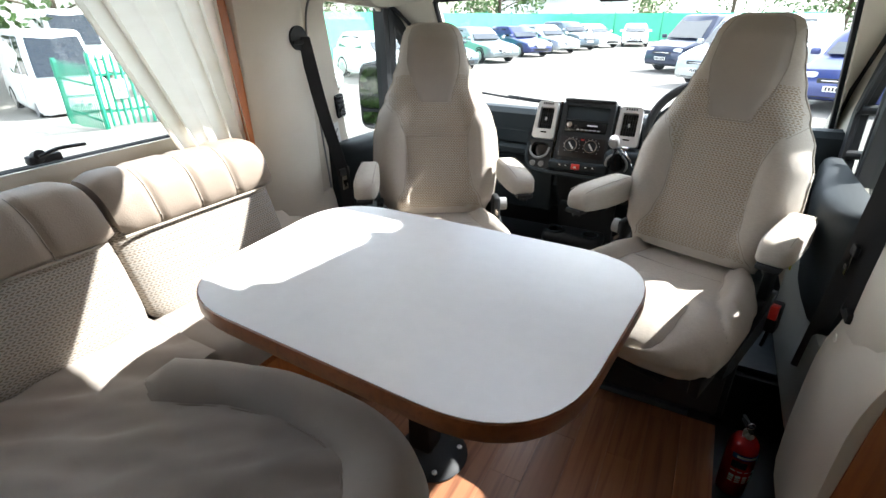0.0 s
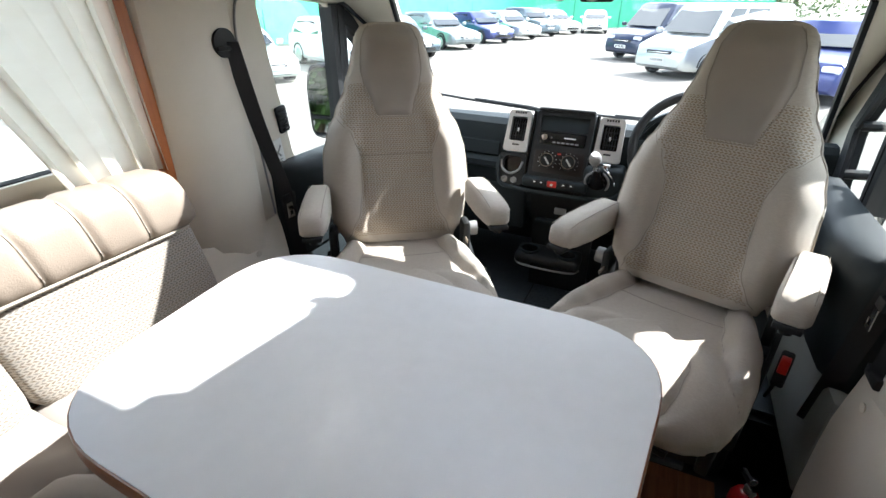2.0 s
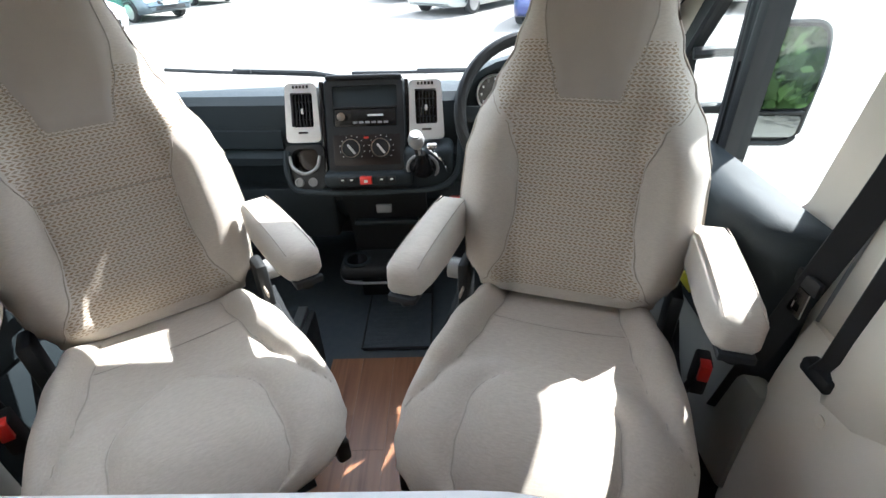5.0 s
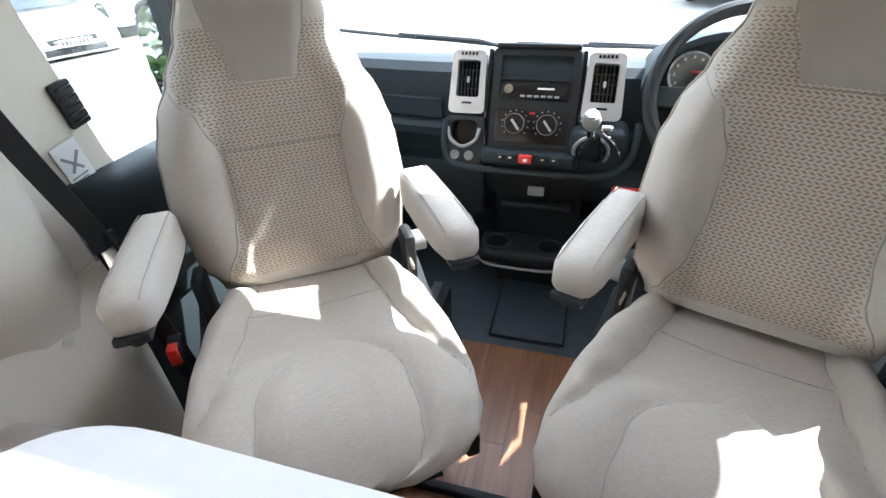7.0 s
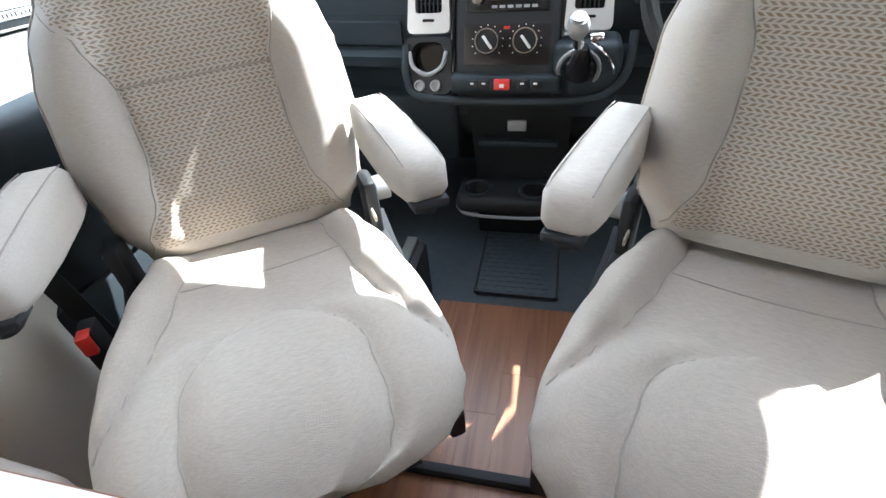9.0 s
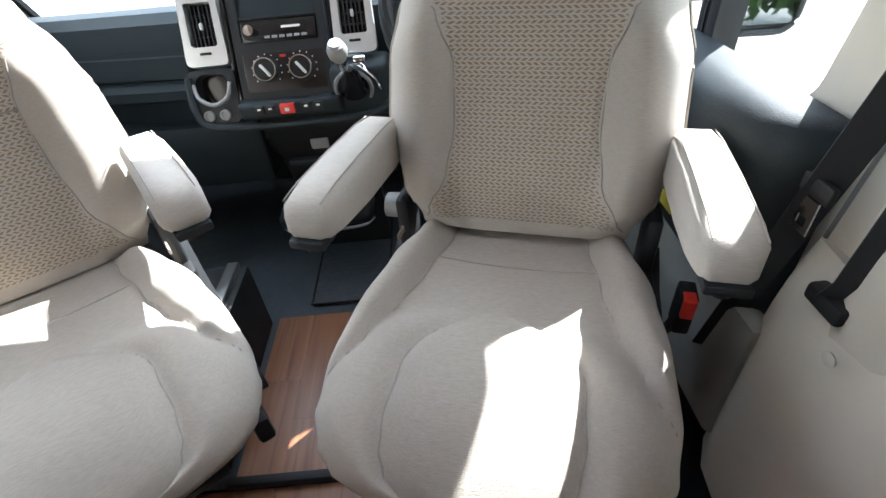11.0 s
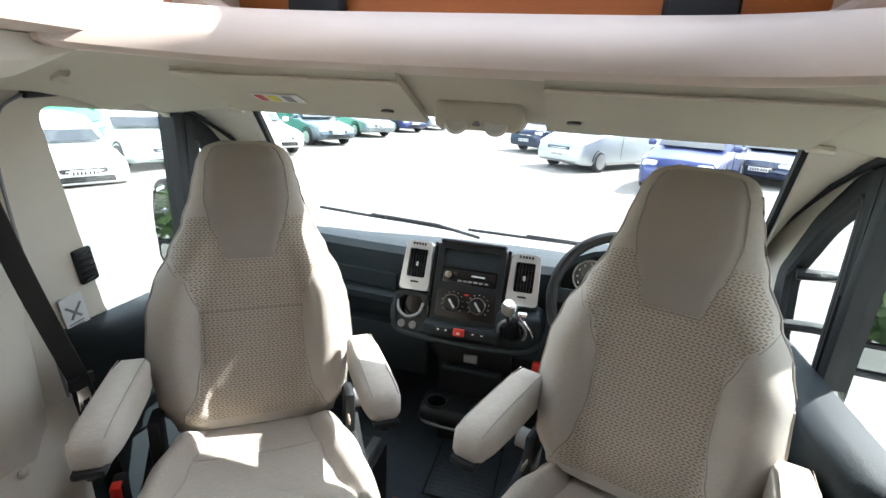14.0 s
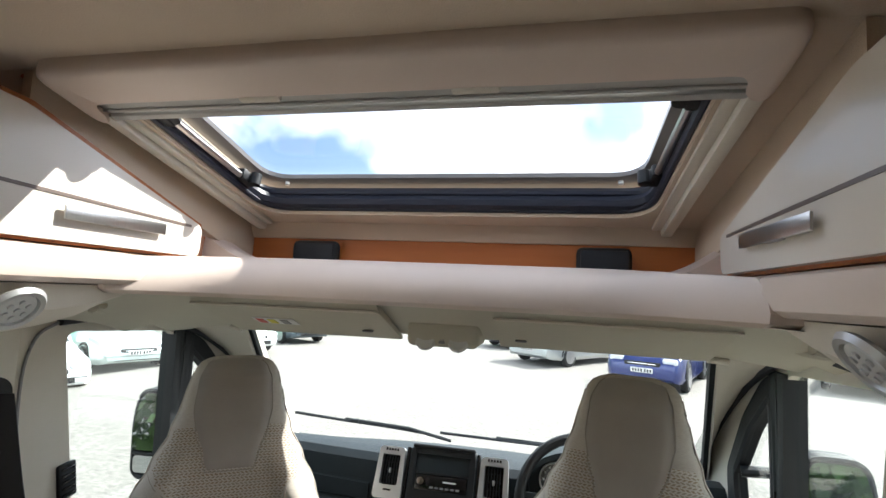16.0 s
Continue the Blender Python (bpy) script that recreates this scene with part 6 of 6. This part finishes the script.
def build_car(kind, m, pt, label, dark_bumper=False):
    L, W, belt_z, roof, (ff, ft, rt, rf), bon, wr = KINDS[kind]
    car = thing({"hatchback": "parked_car", "estate": "parked_car", "suv": "parked_suv", "van": "parked_van", "campervan": "parked_campervan"}[kind], m, label, "van" if "van" in kind else "car", "parked vehicles")
    hw = W / 2
    secs = [(-0.5, 0.90, 0.45, belt_z * 0.86), (-0.485, 0.97, 0.30, belt_z * 0.98), (-0.40, 1.0, 0.22, belt_z), (-0.2, 1.0, 0.20, belt_z), (0.0, 1.0, 0.20, belt_z),
            (ff - 0.02, 1.0, 0.20, belt_z * 0.985), (ff + 0.03, 0.99, 0.20, bon + (belt_z - bon) * 0.5), (0.40, 0.96, 0.22, bon * 0.97), (0.46, 0.92, 0.24, bon * 0.88), (0.49, 0.84, 0.28, bon * 0.72), (0.5, 0.78, 0.34, bon * 0.6)]
    rings = []
    for x, k, zl, zt in secs:
        w = hw * k
        zm = zl + (zt - zl) * 0.55
        rings.append([(x * L, -w * 0.93, zl), (x * L, -w, zl + 0.1), (x * L, -w, zm), (x * L, -w * 0.97, zt - 0.05), (x * L, -w * 0.88, zt), (x * L, 0, zt + 0.025),
                      (x * L, w * 0.88, zt), (x * L, w * 0.97, zt - 0.05), (x * L, w, zm), (x * L, w, zl + 0.1), (x * L, w * 0.93, zl)])
    body = part("body", loft(rings), pt, car, angle=28)
    gh = []
    for z, k, q in ((belt_z - 0.06, 0.92, 0.0), (belt_z + (roof - belt_z) * 0.5, 0.87, 0.5), (roof - 0.10, 0.80, 0.86), (roof - 0.03, 0.74, 0.96), (roof, 0.62, 0.99)):
        a, b = ff + (ft - ff) * q, rf + (rt - rf) * q
        if q > 0.98:
            a, b = a - 0.04, b + 0.03
        w = hw * k
        gh.append([(b * L, -w * 0.92, z), (b * L + 0.08, -w, z), ((a + b) / 2 * L, -w * 1.02, z), (a * L - 0.10, -w, z), (a * L, -w * 0.86, z), (a * L + 0.05, 0, z), (a * L, w * 0.86, z), (a * L - 0.10, w, z), ((a + b) / 2 * L, w * 1.02, z), (b * L + 0.08, w, z), (b * L, w * 0.92, z), (b * L - 0.03, 0, z)])
    part("cabin", loft(gh), pt, car, angle=32)

    def gp(q, side, e=0.012):
        z = belt_z + 0.02 + (roof - 0.13 - belt_z) * q
        k = 0.915 + (0.80 - 0.915) * (z - belt_z + 0.06) / (roof - 0.10 - belt_z + 0.06)
        return side * (hw * k * 1.015 + e), z
    for side in (-1, 1):
        top_q, cuts = 0.95, ((0.13, 0.50), (0.53, 0.92)) if kind not in ("van", "campervan") else ((0.03, 0.22), (0.26, 0.58))
        for c0, c1 in cuts:
            quad = []
            for c, q in ((c0, 0.02), (c1, 0.02), (c1, top_q), (c0, top_q)):
                a, b = ff + (ft - ff) * q * 0.9 - 0.03, rf + (rt - rf) * q * 0.9 + 0.02
                y, z = gp(q, side)
                quad.append((a * L + (b - a) * L * c, y, z))
            part("side_window", loft([quad, [(x, y - side * 0.03, z) for x, y, z in quad]]), M_CARGLASS, car, "dark side window", angle=10)
    y0, z0 = gp(0.02, 1)
    y1, z1 = gp(0.95, 1)
    xa, xb = ff * L, (ff + (ft - ff) * 0.86) * L
    scr = [(xa + 0.03, -y0 * 0.86, z0 + 0.0), (xa + 0.075, 0, z0), (xa + 0.03, y0 * 0.86, z0), (xb + 0.03, y1 * 0.84, z1), (xb + 0.075, 0, z1), (xb + 0.03, -y1 * 0.84, z1)]
    part("windscreen", loft([scr, [(x - 0.04, y, z - 0.01) for x, y, z in scr]]), M_CARGLASS, car, "dark windscreen", angle=20)
    xr = rf * L
    rs = [(xr - 0.02, -y0 * 0.8, z0 + 0.05), (xr - 0.05, 0, z0 + 0.05), (xr - 0.02, y0 * 0.8, z0 + 0.05), ((rt * 0.85 + rf * 0.15) * L - 0.02, y1 * 0.8, z1), ((rt * 0.85 + rf * 0.15) * L - 0.05, 0, z1), ((rt * 0.85 + rf * 0.15) * L - 0.02, -y1 * 0.8, z1)]
    part("rear_window", loft([rs, [(x + 0.05, y, z) for x, y, z in rs]]), M_CARGLASS, car, "dark rear window", angle=20)
    for x in (0.31, -0.30):
        for side in (-1, 1):
            wl = part("wheel", turned([(0.0, -0.10), (wr * 0.75, -0.10), (wr * 0.97, -0.08), (wr, -0.04), (wr, 0.05), (wr * 0.95, 0.09), (wr * 0.72, 0.10), (0, 0.06)], 24, pose(x * L, side * (hw - 0.10), wr, 90, 0, 180 if side > 0 else 0)), M_TYRE, car, "black tyre")
            part("rim", join_bm(turned([(wr * 0.60, 0.085), (wr * 0.70, 0.085), (wr * 0.70, 0.106), (wr * 0.62, 0.108)], 20, pose(x * L, side * (hw - 0.10), wr, 90, 0, 180 if side > 0 else 0)),
                 *[rbox(wr * 0.33, 0, 0.095, wr * 0.66, wr * 0.16, 0.02, 0.004, 1, pose(x * L, side * (hw - 0.10), wr, 90, 0, 180 if side > 0 else 0) @ pose(0, 0, 0, 0, 0, a)) for a in range(0, 360, 72)]), M_RIM, wl, "alloy rim")
            part("wheel_arch", tube([(x * L + (wr + 0.05) * math.cos(a), side * (hw * (0.955 if x > 0 else 0.995)), wr + (wr + 0.05) * math.sin(a)) for a in [k * math.pi / 10 for k in range(11)]], 0.035, 6), M_TYRE, car, "dark wheel arch")
    for side in (-1, 1):
        part("headlamp", rbox(0.468 * L, side * hw * 0.66, bon * 0.76, 0.20, 0.34, 0.15, 0.05, 3, None), M_LAMPW, car, "clear headlamp")
        part("tail_lamp", rbox(-0.488 * L, side * hw * 0.80, belt_z * 0.82, 0.10, 0.20, 0.30, 0.03), M_LAMPR, car, "red tail lamp")
        part("door_mirror", rbox((ff - 0.03) * L, side * (hw + 0.07), belt_z + 0.06, 0.10, 0.20, 0.14, 0.04, 3), pt, car)
        part("fog_lamp", rbox(0.487 * L, side * hw * 0.58, 0.42, 0.05, 0.14, 0.09, 0.02), M_LAMPW, car)
        part("door_line", tube([(0.10 * L, side * (hw + 0.002), 0.35), (0.10 * L, side * (hw + 0.002), belt_z * 0.75), (0.09 * L, side * hw * 0.985, belt_z - 0.06)], 0.006, 4), M_TYRE, car)
        part("door_handle", rbox(0.0, side * (hw + 0.005), belt_z * 0.80, 0.16, 0.03, 0.03, 0.008), pt, car)
    part("grille", rbox(0.492 * L, 0, bon * 0.66, 0.06, hw * 0.9, 0.13, 0.03), M_TYRE, car, "black grille")
    part("grille_bar", rbox(0.50 * L, 0, bon * 0.68, 0.04, hw * 0.7, 0.025, 0.008), M_CHROME, car, "bright grille bar")
    part("lower_grille", rbox(0.493 * L, 0, 0.38, 0.06, hw * 1.2, 0.14, 0.03), M_TYRE, car)
    part("bumper", rbox(0.478 * L, 0, 0.46, 0.14, hw * 1.70, 0.10, 0.04, 3), M_GREY if dark_bumper else pt, car)
    np_ = part("number_plate", rbox(0.507 * L, 0, 0.50, 0.02, 0.50, 0.11, 0.004), M_PLATE, car, "white number plate")
    for k in range(7):
        part("character", rbox(0.5085 * L, -0.19 + 0.062 * k + (0.02 if k > 3 else 0), 0.50, 0.012, 0.035, 0.07, 0), M_TYRE, np_)
    return car


def car_at(kind, x, y, heading, pt, label, dark_bumper=False):
    """heading: degrees from +x, the way its nose points."""
    return build_car(kind, pose(x, y, ground_z(x, y), 0, 0, heading), pt, label, dark_bumper)


SILV, WHT, BLU, NAVY, GRY, DKG, TEAL = (paint("silver", (0.50, 0.53, 0.53), 0.6), paint("white", (0.78, 0.79, 0.78), 0.0), paint("blue", (0.022, 0.034, 0.14), 0.3), paint("navy", (0.014, 0.022, 0.055), 0.3), paint("grey", (0.26, 0.30, 0.31), 0.6), paint("charcoal", (0.08, 0.11, 0.13), 0.5), paint("pale_green", (0.50, 0.58, 0.56), 0.5))
# right-hand row
car_at("van", 1.27, 18.06, 233, SILV, "silver panel van with grey bumper parked on gravel", True)
car_at("van", -0.2, 22.4, 233, NAVY, "dark blue van parked beside the silver van")
car_at("suv", 3.45, 15.0, 247, BLU, "bright blue SUV parked on gravel")
car_at("estate", 6.5, 18.2, 240, NAVY, "dark blue estate car parked on gravel")
car_at("estate", 9.2, 16.6, 240, WHT, "white saloon car parked on gravel")
# left-hand row, noses to the aisle
row = [("hatchback", -10.5, 8.7, -25, WHT, "white compact car with black bumper parked in the row", True), ("estate", -11.2, 11.4, -24, TEAL, "pale silver estate car parked in the row", False),
       ("hatchback", -9.9, 14.5, -26, WHT, "white hatchback parked in the row", False), ("hatchback", -9.9, 18.2, -28, DKG, "dark grey hatchback parked in the row", False),
       ("estate", -10.2, 22.9, -30, GRY, "grey saloon parked in the row", False), ("hatchback", -9.7, 27.0, -32, BLU, "blue hatchback parked in the row", False),
       ("estate", -9.3, 30.6, -34, SILV, "silver car parked in the row", False), ("suv", -8.9, 34.0, -36, DKG, "dark car parked in the row", False),
       ("hatchback", -8.0, 37.2, -38, WHT, "white hatchback at the far end of the row", False), ("hatchback", -5.6, 39.6, -80, WHT, "white car parked at the far end", False)]
for k in row:
    car_at(*k)
# vehicles behind the side window
car_at("campervan", -19.6, 8.9, -14, WHT, "white campervan with raised roof beyond the green fence")
car_at("campervan", -23.5, 6.2, -14, WHT, "white motorhome parked in the next yard")
car_at("campervan", -24.5, 12.0, -14, WHT, "white motorhome parked in the next yard")
car_at("campervan", -25.5, 2.0, -14, WHT, "white motorhome parked in the next yard")

# green palisade gate and fence
M_GREEN = material("green_painted_steel", (0.02, 0.26, 0.15), 0.45, color2=(0.02, 0.22, 0.13))
M_MESH = material("green_mesh_sheet", (0.06, 0.42, 0.24), 0.8, color2=(0.10, 0.50, 0.30), scale=3)


def fence_run(p, q, h, pitch, label):
    p, q = Vector(p), Vector(q)
    d = q - p
    ang = math.degrees(math.atan2(d.y, d.x))
    f = thing("palisade_fence", pose(p.x, p.y, ground_z(p.x, p.y), 0, 0, ang), label, "fence", "palisade fences")
    pale = None
    n = int(d.length / pitch)
    for k in range(n + 1):
        if pale is None:
            pale = part("pale", loft([[(-0.03, 0, 0.08), (0, -0.02, 0.08), (0.03, 0, 0.08), (0, 0.008, 0.08)], [(-0.03, 0, h - 0.12), (0, -0.02, h - 0.12), (0.03, 0, h - 0.12), (0, 0.008, h - 0.12)], [(-0.004, 0, h), (0, -0.004, h), (0.004, 0, h), (0, 0.002, h)]]), M_GREEN, f)
        else:
            o = new("pale", pale.data)
            o.parent = f
            o.location = (k * pitch, 0, 0)
    for z in (0.4, h - 0.45):
        part("rail", rbox(d.length / 2, 0.03, z, d.length, 0.03, 0.05, 0.004), M_GREEN, f)
    for x in (0, d.length):
        part("post", rbox(x, 0.05, h / 2, 0.08, 0.08, h, 0.005), M_GREEN, f)
    return f


gate = fence_run((-11.4, 6.0), (-10.9, 7.8), 1.62, 0.14, "green palisade gate standing open on the gravel")
plate_ = part("lock_plate", rbox(0.42, -0.04, 0.86, 0.26, 0.02, 0.40, 0.006), M_WHITE, gate, "white lock plate")
part("lock_slot", rbox(0.42, -0.053, 0.90, 0.07, 0.008, 0.22, 0.003), M_GREY, plate_)
fence_run((-14.3, 6.6), (-11.5, 6.0), 1.62, 0.16, "run of green palisade fence beside the gate")
mfz = thing("screen_fence", ident, "tall green mesh-covered boundary fence behind the cars", "fence")
rows = []
pathf = [(-17, 10, 0), (-16.5, 22, 0), (-15.5, 34, 0), (-13, 43, 0), (-4, 47, 0), (6, 46, 0)]
sp_ = smooth_path(pathf, 14)
part("mesh_sheet", loft([[(p.x + 0.1 * noise.noise(p * 0.8), p.y, GZ + 0.05 + 0.03 * (k % 3)) for k, p in enumerate(sp_)], [(p.x + 0.15 * noise.noise(p * 0.7 + Vector((3, 0, 0))), p.y, GZ + 1.2) for p in sp_], [(p.x, p.y, GZ + 2.15 + 0.05 * noise.noise(p)) for p in sp_]], closed=False), M_MESH, mfz, "wrinkled green mesh sheet")
for k in range(0, len(sp_), 5):
    part("post", rbox(sp_[k].x - 0.06, sp_[k].y, GZ + 1.15, 0.08, 0.08, 2.3, 0.01), M_GREEN, mfz)
cn_ = thing("traffic_cone", pose(-10.6, 7.6, ground_z(-10.6, 7.6)), "small orange traffic cone by the gate", "cone")
part("cone", turned([(0.13, 0.03), (0.02, 0.48), (0.0, 0.48)], 16), material("cone_orange", (0.7, 0.16, 0.03), 0.5), cn_)
part("base", rbox(0, 0, 0.02, 0.32, 0.32, 0.04, 0.01), M_TYRE, cn_)
part("band", turned([(0.085, 0.20), (0.065, 0.30), (0.06, 0.30)], 16), M_WHITE, cn_)

# trees beyond the fences and behind the van
M_BARK = material("bark", (0.10, 0.075, 0.05), 0.9, bump=0.8, bump_scale=20)
M_LEAF = material("green_leaves", (0.055, 0.11, 0.03), 0.6, color2=(0.09, 0.15, 0.04), scale=0.6)


def build_tree(x, y, h, r, seed):
    rg = random.Random(seed)
    tr = thing("tree", pose(x, y, ground_z(x, y)), "leafy green tree beyond the yard", "tree", "trees beyond the yard")
    limbs = [tube(smooth_path([(0, 0, 0), (0.1, 0.05, h * 0.25), (0.0, 0.1, h * 0.55), (0.1, 0, h * 0.85)], 4), 0.16, 8)]
    blobs = []
    for k in range(16):
        a = rg.uniform(0, 2 * math.pi)
        z = rg.uniform(0.28 if h > 5 else 0.12, 0.97) * h
        rr = r * rg.uniform(0.35, 0.95) * (1.1 - abs(z / h - 0.55))
        c = Vector((rr * math.cos(a), rr * math.sin(a), z))
        blobs.append((c, rg.uniform(0.16, 0.30) * h))
        limbs.append(tube([(0.05, 0.05, z * 0.7), (c.x * 0.5, c.y * 0.5, z * 0.9), tuple(c)], 0.05, 5))
    part("trunk", join_bm(*limbs), M_BARK, tr, "brown trunk and limbs")
    verts, faces = [], []
    for c, br in blobs:
        for k in range(150):
            d = Vector((rg.gauss(0, 1), rg.gauss(0, 1), rg.gauss(0, 0.8))).normalized() * br * rg.uniform(0.55, 1.05)
            p = c + d
            u = Vector((rg.gauss(0, 1), rg.gauss(0, 1), rg.gauss(0, 1))).normalized()
            v = u.orthogonal().normalized()
            s = rg.uniform(0.12, 0.26)
            i = len(verts)
            verts += [p - u * s, p + v * s * 0.6, p + u * s, p - v * s * 0.6]
            faces.append((i, i + 1, i + 2, i + 3))
    me = bpy.data.meshes.new("crown")
    me.from_pydata([tuple(v) for v in verts], [], faces)
    me.materials.append(M_LEAF)
    cr_ = new("crown", me)
    cr_.parent = tr
    cr_["label"] = "ragged green crown"


# the last seven, behind the van, are added to darken the mirrors' reflections
for k, (x, y, h, r) in enumerate(((-26, 9, 8.5, 3.6), (-29, 14, 10, 4.2), (-24, 18, 7, 3), (-31, 5, 9, 4), (-27, 0, 8, 3.6), (-22, 26, 8, 3.5), (-18, 44, 8, 3.6), (-9, 52, 9, 4), (0, 54, 10, 4.5), (8, 52, 9, 4), (16, 48, 9, 4), (22, 38, 8, 4), (2.2, -9.6, 4.6, 2.2), (4.3, -9.2, 4.4, 2.2), (6.4, -9.6, 4.8, 2.3), (8.6, -9.4, 4.6, 2.3), (-2.4, -9.6, 4.6, 2.2), (-4.6, -9.3, 4.6, 2.2), (-6.8, -9.6, 4.6, 2.3))):
    build_tree(x, y, h, r, k)
hb = thing("far_building", pose(-14, 52, GZ), "long pale low building beyond the fence", "building")
part("wall", rbox(0, 0, 1.7, 12, 5, 3.4, 0.02), WHT, hb)
part("roof", rbox(0, 0, 3.5, 12.4, 5.4, 0.25, 0.03), M_GREY, hb)
